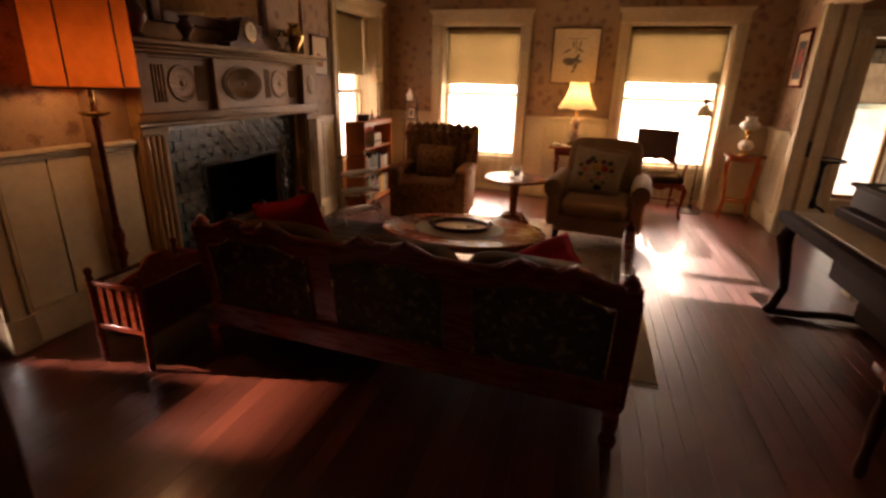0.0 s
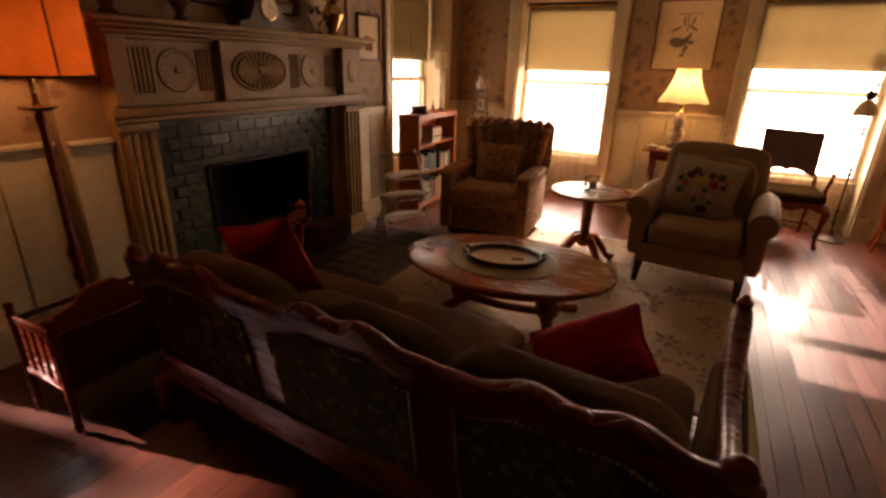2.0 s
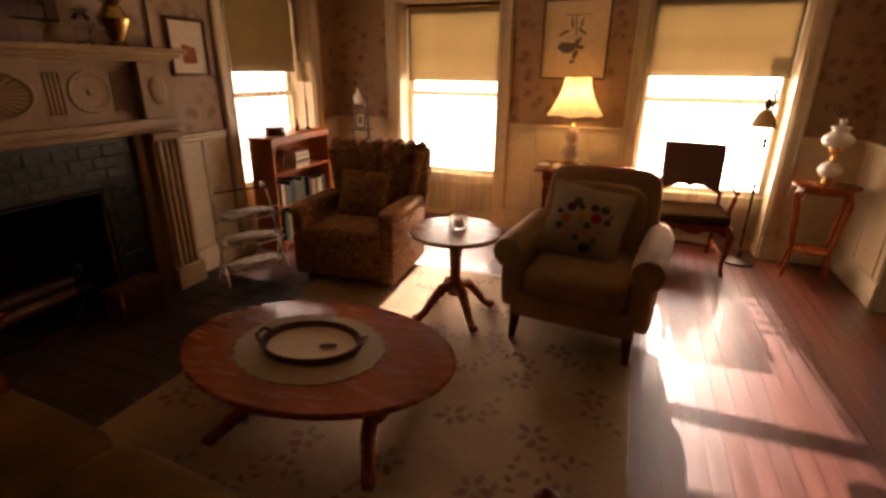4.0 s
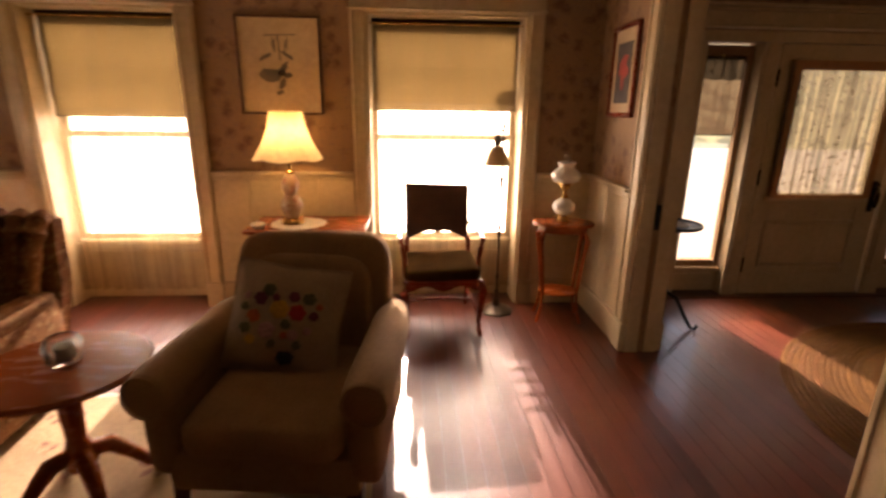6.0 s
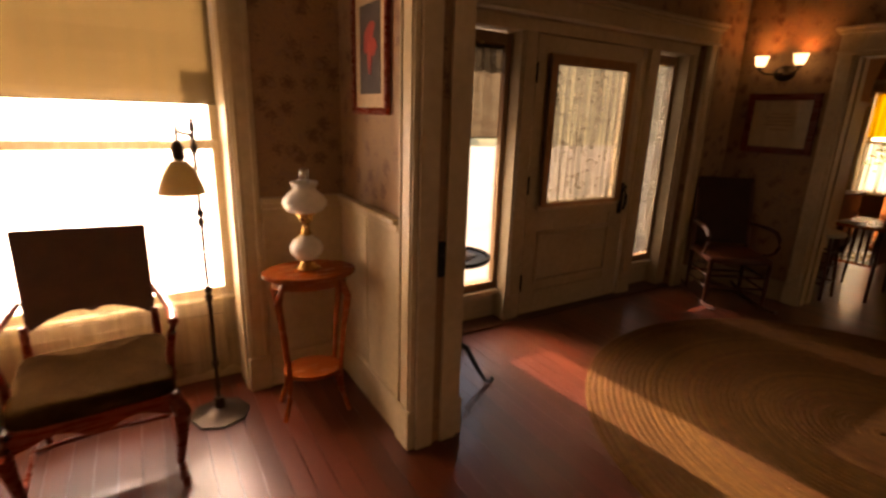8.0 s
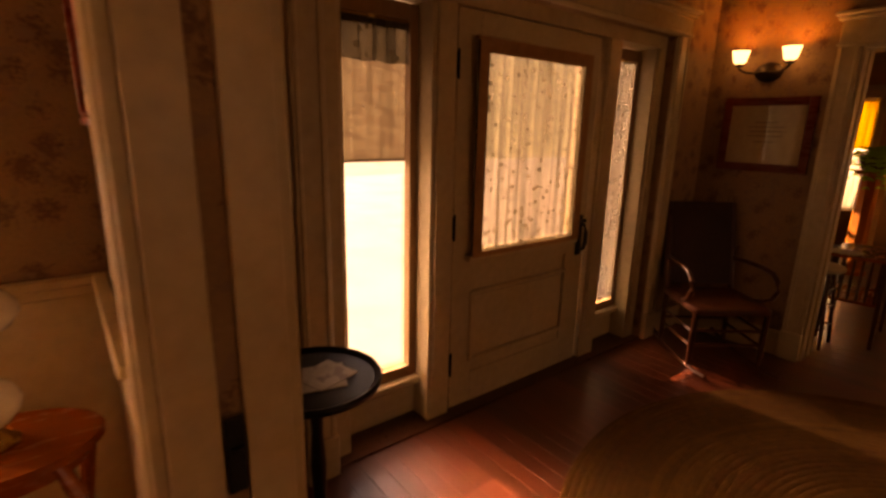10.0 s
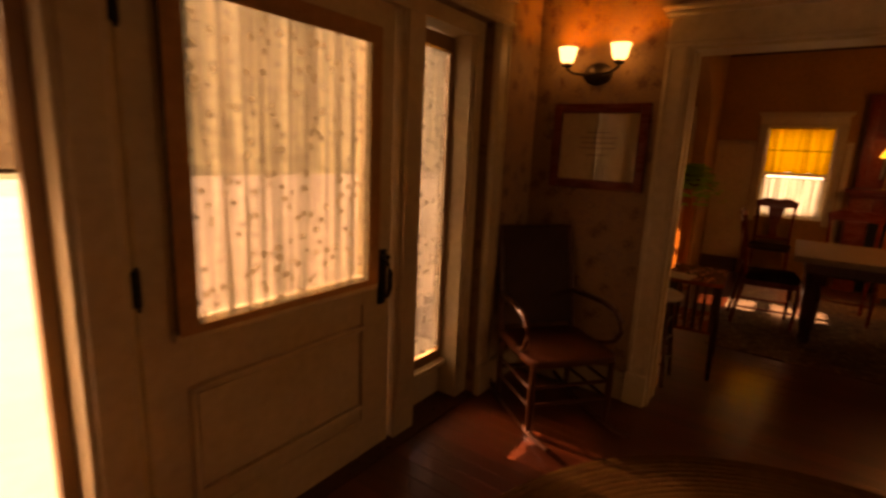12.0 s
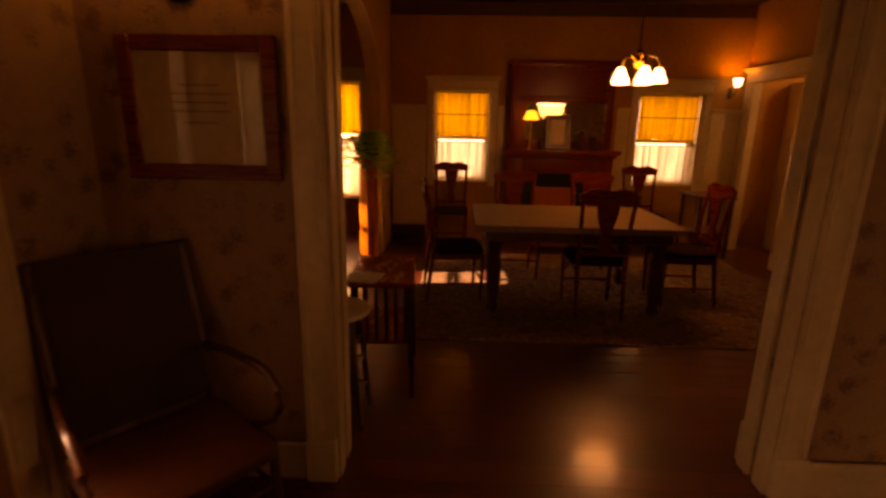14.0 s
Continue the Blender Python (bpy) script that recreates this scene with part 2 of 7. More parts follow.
LINEN = mat("pale_linen", (0.44, 0.32, 0.185), (0.37, 0.265, 0.15), 8, 0.9, 0.25)
ROCKERSEAT = mat("polished_red_brown_leather", (0.10, 0.024, 0.007), (0.065, 0.015, 0.005), 6, 0.42, 0.1, spec=0.3)
TABLECLOTH = mat("unbleached_tablecloth", (0.27, 0.18, 0.10), (0.22, 0.145, 0.08), 8, 0.8, 0.2, spec=0.3)
LEATHER = mat("brown_leather", (0.095, 0.040, 0.022), (0.06, 0.025, 0.014), 6, 0.45, 0.2)
DARKLEATHER = mat("dark_worn_leather", (0.055, 0.020, 0.010), (0.035, 0.012, 0.006), 6, 0.55, 0.15, spec=0.2)
SEATFAB = mat("tan_seat_cloth", (0.044, 0.023, 0.008), (0.030, 0.015, 0.006), 8, 1.0, 0.2, spec=0.0)
WHITE = mat("white_cloth", (0.75, 0.68, 0.55), (0.66, 0.58, 0.45), 20, 0.85, 0.2)
MILKSHADE = sheer("milk_glass_shade_body", (0.80, 0.68, 0.44), 0.0, 6)
MILK = mat("milk_glass", (0.80, 0.76, 0.66), (0.74, 0.68, 0.58), 3, 0.12, 0.0)
CHINA = mat("painted_china", (0.70, 0.60, 0.42), (0.50, 0.28, 0.16), 14, 0.2, 0.02, c3=(0.42, 0.20, 0.12))
PAPERW = mat("printed_paper", (0.66, 0.58, 0.46), (0.50, 0.42, 0.32), 9, 0.6, 0.05, c3=(0.30, 0.24, 0.2))
OLDPAPER = mat("foxed_document", (0.66, 0.46, 0.23), (0.56, 0.38, 0.18), 5, 0.6, 0.02)
PRINT = mat("aged_print", (0.64, 0.47, 0.27), (0.57, 0.41, 0.23), 3, 0.6, 0.02)
INK = mat("print_ink", (0.13, 0.11, 0.08), (0.2, 0.15, 0.09), 12, 0.7, 0)
RUG = mat("wool_rug", (0.35, 0.225, 0.105), (0.28, 0.17, 0.075), 4, 0.95, 0.4)
RUGMOTIF = mat("rug_motif_rose", (0.17, 0.075, 0.04), (0.24, 0.12, 0.06), 14, 0.95, 0.4)
BRAID1 = mat("braid_tan", (0.108, 0.047, 0.010), (0.078, 0.033, 0.008), 22, 0.95, 0.5, spec=0.05)
BRAID2 = mat("braid_brown", (0.088, 0.036, 0.008), (0.062, 0.025, 0.006), 22, 0.95, 0.5, spec=0.05)
BRAID3 = mat("braid_rust", (0.098, 0.036, 0.009), (0.066, 0.025, 0.007), 22, 0.95, 0.5, spec=0.05)
DINWALL = mat("ochre_wall", (0.44, 0.22, 0.06), (0.36, 0.17, 0.045), 2.5, 0.8, 0.06)
DINDARK = mat("brown_border", (0.10, 0.040, 0.018), None, 6, 0.6)
SAND = mat("sunlit_gravel", (0.62, 0.53, 0.38), (0.48, 0.40, 0.27), 1.2, 0.9)
GREEN = sheer("fern_leaf", (0.22, 0.40, 0.04), 0.0, 9)
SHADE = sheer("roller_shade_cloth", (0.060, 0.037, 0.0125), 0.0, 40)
SCRIM = sheer("scrim_shade_cloth", (0.085, 0.052, 0.026), 0.12, 40, folds=0.55)
SHEER = sheer("sheer_curtain_cloth", (0.34, 0.25, 0.14), 0.80, 90, folds=0.78)
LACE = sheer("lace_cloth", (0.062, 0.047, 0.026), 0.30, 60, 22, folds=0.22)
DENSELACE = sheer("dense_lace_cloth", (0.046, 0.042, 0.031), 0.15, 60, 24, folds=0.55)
HEADING = mat("brown_curtain_heading", (0.50, 0.27, 0.12), (0.40, 0.21, 0.09), 20, 0.9, 0.2, spec=0.1)
YELLOW = sheer("yellow_curtain_cloth", (0.95, 0.52, 0.01), 0.0, 40, folds=0.3)
CAFE = sheer("cafe_curtain_cloth", (0.80, 0.73, 0.56), 0.24, 40, folds=0.1)
LAMPSHADE = sheer("pleated_lampshade_cloth", (0.85, 0.70, 0.42), 0.0, 30)
ORANGESHADE = sheer("orange_lampshade_parchment", (0.40, 0.11, 0.019), 0.0, 14)
FROST = glow("lit_frosted_glass", (1.0, 0.62, 0.25), 1.15)
FROSTW = glow("lit_white_glass", (1.0, 0.80, 0.50), 1.2)
AMBERG = glow("lit_amber_glass", (1.0, 0.55, 0.08), 0.52)
PANE = glassy("window_glass")
CLEAR = glassy("clear_glass", (0.95, 0.95, 0.92))
GARDEN = glow("glowing_garden_backdrop", (0.80, 0.66, 0.28), 0.22, (0.05, 0.045, 0.015), 0.8)
RUBY = mat("red_flower_paint", (0.55, 0.07, 0.035), (0.35, 0.04, 0.03), 12, 0.6, 0)
DUSK = mat("blue_grey_paint", (0.11, 0.085, 0.07), (0.055, 0.042, 0.035), 8, 0.6, 0)


# ---- shape helpers ----
def box(bm, x0, x1, y0, y1, z0, z1, bev=0.0):
    t = bmesh.new()
    bmesh.ops.create_cube(t, size=1)
    for v in t.verts:
        v.co = Vector(((x0 + x1) / 2 + v.co.x * (x1 - x0), (y0 + y1) / 2 + v.co.y * (y1 - y0), (z0 + z1) / 2 + v.co.z * (z1 - z0)))
    if bev:
        bmesh.ops.bevel(t, geom=list(t.edges), offset=bev, segments=1 if bev < 0.01 else 2, affect="EDGES", profile=0.6)
    me = bpy.data.meshes.new("tmp")
    t.to_mesh(me)
    t.free()
    bm.from_mesh(me)
    bpy.data.meshes.remove(me)
    return bm


def tube(bm, pts, radii, seg=10, cap=True):
    """A round bar along points."""
    pts = [Vector(p) for p in pts]
    if not hasattr(radii, "__len__"):
        radii = [radii] * len(pts)
    rings = []
    up = Vector((0.13, 0.27, 1)).normalized()
    for i, p in enumerate(pts):
        d = (pts[min(i + 1, len(pts) - 1)] - pts[max(i - 1, 0)]).normalized()
        a = d.cross(up)
        if a.length < 0.05:
            a = d.cross(Vector((1, 0.2, 0)))
        a.normalize()
        b = d.cross(a)
        rings.append([bm.verts.new(p + (a * math.cos(2 * math.pi * k / seg) + b * math.sin(2 * math.pi * k / seg)) * radii[i]) for k in range(seg)])
    for r0, r1 in zip(rings, rings[1:]):
        for k in range(seg):
            bm.faces.new((r0[k], r0[(k + 1) % seg], r1[(k + 1) % seg], r1[k]))
    if cap:
        bm.faces.new(rings[0][::-1])
        bm.faces.new(rings[-1])
    return bm


def lathe(bm, prof, seg=20, at=(0, 0, 0), sx=1.0, sy=1.0):
    """A turned form: (radius, height) pairs from below."""
    rings = []
    for r, z in prof:
        rings.append([bm.verts.new((at[0] + sx * max(r, 1e-4) * math.cos(2 * math.pi * k / seg), at[1] + sy * max(r, 1e-4) * math.sin(2 * math.pi * k / seg), at[2] + z)) for k in range(seg)])
    for r0, r1 in zip(rings, rings[1:]):
        for k in range(seg):
            bm.faces.new((r0[k], r0[(k + 1) % seg], r1[(k + 1) % seg], r1[k]))
    bm.faces.new(rings[0][::-1])
    bm.faces.new(rings[-1])
    return bm


def soft(bm, cx, cy, cz, sx, sy, sz, e=0.4, e2=None, nu=28, nv=14, m=None):
    """A padded form: half sizes sx, sy, sz; small e is boxy."""
    e2 = e2 or e

    def p(v, k):
        return math.copysign(abs(v) ** k, v)
    grid = []
    for j in range(1, nv):
        v = -math.pi / 2 + math.pi * j / nv
        row = []
        for i in range(nu):
            u = 2 * math.pi * i / nu
            q = Vector((sx * p(math.cos(v), e2) * p(math.cos(u), e), sy * p(math.cos(v), e2) * p(math.sin(u), e), sz * p(math.sin(v), e2)))
            q += Vector(noise.noise_vector(q * 5 + Vector((cx, cy, cz)))) * 0.012 * min(1, min(sx, sy, sz) * 8)
            if m is not None:
                q = m @ q
            row.append(bm.verts.new(q + Vector((cx, cy, cz))))
        grid.append(row)
    lo, hi = Vector((0, 0, -sz)), Vector((0, 0, sz))
    if m is not None:
        lo, hi = m @ lo, m @ hi
    a, b = bm.verts.new(lo + Vector((cx, cy, cz))), bm.verts.new(hi + Vector((cx, cy, cz)))
    for r0, r1 in zip(grid, grid[1:]):
        for i in range(nu):
            bm.faces.new((r0[i], r0[(i + 1) % nu], r1[(i + 1) % nu], r1[i]))
    for i in range(nu):
        bm.faces.new((a, grid[0][(i + 1) % nu], grid[0][i]))
        bm.faces.new((b, grid[-1][i], grid[-1][(i + 1) % nu]))
    return bm


def plate(bm, outline, y0, y1):
    """An upright board cut to an outline of (x, z) points, from y0 to y1."""
    f = [bm.verts.new((x, y0, z)) for x, z in outline]
    k = [bm.verts.new((x, y1, z)) for x, z in outline]
    bm.faces.new(f)
    bm.faces.new(k[::-1])
    n = len(f)
    for i in range(n):
        bm.faces.new((f[i], k[i], k[(i + 1) % n], f[(i + 1) % n]))
    return bm


def slab(bm, outline, z0, z1):
    """A flat board cut to an outline of (x, y) points."""
    f = [bm.verts.new((x, y, z0)) for x, y in outline]
    k = [bm.verts.new((x, y, z1)) for x, y in outline]
    bm.faces.new(f[::-1])
    bm.faces.new(k)
    n = len(f)
    for i in range(n):
        bm.faces.new((f[i], f[(i + 1) % n], k[(i + 1) % n], k[i]))
    return bm


def oval(a, b, n=40, cx=0.0, cy=0.0):
    return [(cx + a * math.cos(2 * math.pi * i / n), cy + b * math.sin(2 * math.pi * i / n)) for i in range(n)]


def drape(bm, w, h, depth=0.03, waves=9, n=90, rows=10, thick=0.0, gather=0.0):
    """A hanging cloth in folds: width w along x, from z=0 up to h."""
    g = []
    ph = random.random() * 6
    for j in range(rows + 1):
        z = h * j / rows
        row = []
        for i in range(n + 1):
            u = i / n
            s = math.sin(2 * math.pi * waves * u + ph + 0.6 * math.sin(5 * u + ph)) * (0.6 + 0.4 * math.sin(9.3 * u + ph))
            row.append(bm.verts.new(((u - 0.5) * w * (1 - gather * z / h), s * depth * (1 - 0.35 * z / h), z + 0.004 * math.sin(17 * u + ph))))
        g.append(row)
    for r0, r1 in zip(g, g[1:]):
        for i in range(n):
            bm.faces.new((r0[i], r0[i + 1], r1[i + 1], r1[i]))
    return bm


def mesh_of(name, bm, material, smooth=False):
    bmesh.ops.recalc_face_normals(bm, faces=list(bm.faces))
    me = bpy.data.meshes.new(name)
    bm.to_mesh(me)
    bm.free()
    me.materials.append(material)
    if smooth:
        me.polygons.foreach_set("use_smooth", [True] * len(me.polygons))
        me.set_sharp_from_angle(angle=radians(42))
    return me


def part(name, bm, material, parent, label="", smooth=True):
    o = new(name, mesh_of(name, bm, material, smooth))
    o.parent = parent
    if label:
        tagged(o, label)
    return o


def thing(name, label, category, m=None, group="", kind=""):
    o = new(name)
    o.empty_display_size = 0.1
    o.matrix_basis = m or Matrix.Identity(4)
    return tagged(o, label, category, group, kind)


def solid(name, bm, material, label, category, m=None, group="", kind="", smooth=True):
    o = new(name, mesh_of(name, bm, material, smooth))
    o.matrix_basis = m or Matrix.Identity(4)
    return tagged(o, label, category, group, kind)


def structure(name, bm, material, label):
    return tagged(new(name, mesh_of(name, bm, material)), label, "", "", "structure")


NB = bmesh.new


def wall(name, axis, p0, p1, u0, u1, z0, z1, holes, material, label):
    """A wall from p0 to p1 thick; holes are (u0, u1, z0, z1)."""
    bm = NB()
    us = sorted({u0, u1, *[h[0] for h in holes], *[h[1] for h in holes]})
    for a, b in zip(us, us[1:]):
        cuts = sorted((h[2], h[3]) for h in holes if h[0] <= a + 1e-6 and h[1] >= b - 1e-6)
        z = z0
        for c, d in cuts + [(z1, z1)]:
            if c > z + 1e-6:
                if axis == "x":
                    box(bm, p0, p1, a, b, z, c)
                else:
                    box(bm, a, b, p0, p1, z, c)
            z = max(z, d)
    return structure(name, bm, material, label)


def run_box(bm, axis, side, pos, proud, u0, u1, z0, z1, bev=0.0):
    a, b = (pos, pos + side * proud)
    a, b = min(a, b), max(a, b)
    return box(bm, a, b, u0, u1, z0, z1, bev) if axis == "x" else box(bm, u0, u1, a, b, z0, z1, bev)


def wainscot(axis, side, pos, u0, u1, top=1.07, base=0.2, width=0.28, material=None, base_mat=None, cap=True):
    """Painted boarding on a wall: panels, baseboard and cap rail."""
    material = material or CREAM
    bm = NB()
    run_box(bm, axis, side, pos, 0.006, u0, u1, 0.0, top - 0.01)
    w = structure("wainscot", bm, material, "cream painted board wainscot with upright seams")
    n = max(1, round((u1 - u0) / width))
    for i in range(n):
        a, b = u0 + (u1 - u0) * i / n + 0.004, u0 + (u1 - u0) * (i + 1) / n - 0.004
        part("panel", run_box(NB(), axis, side, pos + side * 0.006, 0.012, a, b, base + 0.012, top - 0.05, 0.004), material, w)
    bm = NB()
    run_box(bm, axis, side, pos + side * 0.006, 0.022, u0, u1, 0.0, base, 0.005)
    run_box(bm, axis, side, pos + side * 0.006, 0.014, u0, u1, base, base + 0.012, 0.003)
    part("baseboard", bm, base_mat or material, w)
    if cap:
        bm = NB()
        run_box(bm, axis, side, pos + side * 0.006, 0.022, u0, u1, top - 0.055, top - 0.02, 0.006)
        run_box(bm, axis, side, pos + side * 0.006, 0.042, u0, u1, top - 0.02, top + 0.008, 0.006)
        part("cap_rail", bm, material, w)
    return w


def casing(name, axis, side, pos, u0, u1, top, width=0.13, material=None, head=0.17, bottom=0.0):
    """A frame of boards round an opening u0..u1, with plinths and a corniced head."""
    material = material or CREAM
    t = tagged(new(name), "cream painted opening casing with corniced head", "", "", "structure")
    for a, b in ((u0 - width, u0), (u1, u1 + width)):
        bm = NB()
        run_box(bm, axis, side, pos, 0.026, a, b, bottom, top, 0.004)
        run_box(bm, axis, side, pos, 0.034, a + 0.012, a + 0.03, bottom + 0.2, top, 0.004)
        run_box(bm, axis, side, pos, 0.034, b - 0.03, b - 0.012, bottom + 0.2, top, 0.004)
        if bottom < 0.01:
            run_box(bm, axis, side, pos, 0.04, a - 0.004, b + 0.004, 0, 0.2, 0.005)
        part("side_board", bm, material, t)
    bm = NB()
    run_box(bm, axis, side, pos, 0.03, u0 - width, u1 + width, top, top + head - 0.05, 0.004)
    run_box(bm, axis, side, pos, 0.042, u0 - width - 0.01, u1 + width + 0.01, top + 0.006, top + 0.024, 0.006)
    run_box(bm, axis, side, pos, 0.055, u0 - width - 0.02, u1 + width + 0.02, top + head - 0.05, top + head - 0.025, 0.008)
    run_box(bm, axis, side, pos, 0.075, u0 - width - 0.035, u1 + width + 0.035, top + head - 0.025, top + head, 0.008)
    part("head_board", bm, material, t)
    return t


# ---- structure ----
H = 3.02
bm = NB()
box(bm, -6.2, 12.2, -1.6, 7.55, -0.25, -0.022)
box(bm, 6.9, 11.3, 7.55, 8.75, -0.25, -0.022)
floor = structure("floor", bm, SUB, "dark red varnished plank floor")
wall("wall_north", "y", 7.17, 7.5, -3.25, 2.72, 0, H, [(-1.94, -0.87, 0, 2.2), (0.43, 1.60, 0, 2.2)], PAPER, "brown floral wallpaper wall with two windows")
wall("wall_hall_north", "y", 7.20, 7.5, 2.72, 6.18, 0, H, [(2.90, 5.42, 0, 2.15)], PAPER, "floral wallpaper wall round the front door")
wall("wall_west", "x", -3.25, -2.70, 4.95, 7.17, 0, H, [(5.62, 6.75, 0, 2.25)], PAPER, "brown floral wallpaper wall with a window")
wall("wall_chimney", "x", -3.25, -2.72, 2.62, 4.95, 0, H, [(3.43, 4.39, 0, 0.82)], PAPER, "brown floral wallpaper chimney wall")
wall("wall_west_south", "x", -3.0, -2.80, -1.4, 2.62, 0, H, [(0.85, 1.95, 0, 2.2)], PAPER, "brown floral wallpaper wall with a doorway")
wall("wall_south", "y", -1.6, -1.4, -6.2, 6.18, 0, H, [(3.5, 4.9, 0.8, 2.2)], PAPER, "floral wallpaper wall with an unseen added window")
# Unseen wall; its notched hole is cut to shape the floor's light patch.
wall("wall_side_room", "x", -6.2, -6.0, -1.4, 4.0, 0, H, [(0.92, 1.13, 2.10, 2.26), (1.13, 1.205, 1.84, 2.26)], CREAM, "plain painted wall")
wall("wall_side_room_north", "y", 3.8, 4.0, -6.0, -3.25, 0, H, [], CREAM, "plain painted wall")
wall("wall_partition", "x", 2.16, 2.38, -1.4, 7.17, 0, H, [(4.60, 6.28, 0, 2.28)], PAPER, "floral wallpaper partition with a wide opening")
wall("wall_hall_east", "x", 5.98, 6.18, -1.4, 7.20, 0, H, [(4.51, 6.33, 0, 2.06)], PAPER, "floral wallpaper wall with a cased opening")
wall("wall_dining_far", "x", 10.70, 10.95, 0.2, 6.75, 0, H, [(5.47, 6.19, 0.80, 1.95), (2.80, 3.60, 0.80, 1.95)], DINWALL, "ochre dining room wall with two windows")
wall("wall_dining_south", "y", 2.21, 2.30, 6.18, 10.7, 0, H, [(9.62, 10.55, 0, 2.08)], DINWALL, "ochre dining room wall with a doorway")
wall("wall_pantry", "y", 0.2, 0.4, 6.18, 10.7, 0, H, [], CREAM, "plain cream pantry wall")
wall("wall_pantry_side", "x", 8.5, 8.6, 0.4, 1.8, 0, H, [], CREAM, "plain cream pantry wall")
wall("wall_bay_far", "x", 11.0, 11.25, 6.75, 8.7, 0, H, [(7.20, 7.87, 0.50, 2.06)], DINWALL, "ochre bay wall with a tall window")
wall("wall_bay_north", "y", 8.5, 8.7, 7.2, 11.0, 0, H, [(8.5, 9.2, 0.95, 1.62)], DINWALL, "ochre bay wall with a small unseen window added")
wall("wall_bay_side", "x", 7.0, 7.2, 6.9, 8.7, 0, H, [], DINWALL, "ochre bay wall")
wall("wall_dining_corner", "x", 10.95, 11.0, 6.60, 6.75, 0, H, [], DINWALL, "ochre wall return")

# the bay's arch: a round-topped opening
bm = NB()
arch = [(6.18, 0), (7.6, 0), (7.6, 1.75)]
for i in range(1, 18):
    a = math.pi * (1 - i / 18)
    arch.append((8.735 + 1.135 * math.cos(a), 1.75 + 0.82 * math.sin(a)))
arch += [(9.87, 1.75), (9.87, 0), (11.0, 0), (11.0, H), (6.18, H)]
plate(bm, arch, 6.75, 6.90)
structure("wall_bay_arch", bm, DINWALL, "ochre wall with an arched opening to a window bay")

bm = NB()
box(bm, -6.2, 12.2, -1.6, 7.55, H, H + 0.15)
box(bm, 6.9, 11.3, 7.55, 8.75, H, H + 0.15)
structure("ceiling", bm, CEIL, "cream plaster ceiling")
bm = NB()
box(bm, 6.20, 10.68, 2.32, 6.73, H - 0.035, H - 0.005)
for x in (7.2, 8.3, 9.4):
    box(bm, x - 0.07, x + 0.07, 2.32, 6.73, H - 0.16, H - 0.035, 0.008)
structure("ceiling_dining_beams", bm, DINDARK, "dark brown beamed dining room ceiling")

# wainscots and trim
wainscot("y", -1, 7.17, -2.69, -2.07)
wainscot("y", -1, 7.17, -0.74, 0.315, width=0.27)
wainscot("y", -1, 7.17, 1.715, 2.155, width=0.4)
wainscot("x", -1, 2.16, 6.42, 7.145, width=0.37)
wainscot("x", 1, -2.70, 4.96, 5.47, top=1.09, width=0.25)
wainscot("x", 1, -2.70, 6.89, 7.145, width=0.26)
wainscot("x", 1, -2.80, 2.09, 2.61, width=0.26)
wainscot("x", 1, -2.72, 2.63, 2.85, width=0.22)
wainscot("x", 1, -2.80, -1.4, 0.70, width=0.25)
wainscot("x", -1, 2.16, -1.4, 4.46, width=0.3)
for axis, side, pos, u0, u1 in (("x", -1, 5.98, -1.4, 4.39), ("x", -1, 5.98, 6.46, 7.20), ("x", 1, 2.38, 6.42, 7.20), ("y", -1, 7.20, 2.39, 2.75), ("y", -1, 7.2, 5.57, 5.97), ("x", 1, 2.38, -1.4, 4.46)):
    bm = NB()
    run_box(bm, axis, side, pos, 0.022, u0, u1, 0, 0.18, 0.005)
    run_box(bm, axis, side, pos, 0.03, u0, u1, 0.155, 0.18, 0.006)
    structure("baseboard", bm, CREAM, "cream painted baseboard")
for axis, side, pos, u0, u1 in (("x", -1, 10.70, 0.5, 6.74), ("y", 1, 2.30, 6.2, 9.5), ("y", -1, 6.75, 6.2, 7.55)):
    spans = [(u0, u1)]
    if axis == "x":
        spans = [(2.32, 2.70), (3.70, 3.86), (5.30, 5.37), (6.29, 6.74)]
    for a, b in spans:
        wainscot(axis, side, pos, a, b, top=1.76, base=0.19, width=0.35, base_mat=DINDARK)
bm = NB()
run_box(bm, "x", -1, 10.70, 0.02, 2.32, 6.74, 2.83, H - 0.04)
structure("border", bm, DINDARK, "dark brown painted frieze band")

casing("window_casing", "y", -1, 7.17, -1.94, -0.87, 2.2, 0.125)
casing("window_casing", "y", -1, 7.17, 0.43, 1.60, 2.2, 0.11)
casing("window_casing", "x", 1, -2.70, 5.62, 6.75, 2.25, 0.13)
casing("door_casing", "x", 1, -2.80, 0.85, 1.95, 2.2, 0.14)
casing("door_casing", "x", -1, 2.16, 4.60, 6.28, 2.28, 0.13)
casing("door_casing", "x", 1, 2.38, 4.60, 6.28, 2.28, 0.13)
casing("door_casing", "x", -1, 5.98, 4.51, 6.33, 2.06, 0.12, head=0.2)
casing("door_casing", "x", 1, 6.18, 4.51, 6.33, 2.06, 0.12)
casing("door_casing", "y", -1, 7.20, 2.90, 5.42, 2.15, 0.135)
casing("door_casing", "y", 1, 2.30, 9.62, 10.55, 2.08, 0.12)
casing("window_casing", "x", -1, 10.70, 5.47, 6.19, 1.95, 0.09, bottom=0.74)
casing("window_casing", "x", -1, 10.70, 2.80, 3.60, 1.95, 0.09, bottom=0.74)
casing("window_casing", "x", -1, 11.0, 7.20, 7.87, 2.06, 0.11, bottom=0.45)
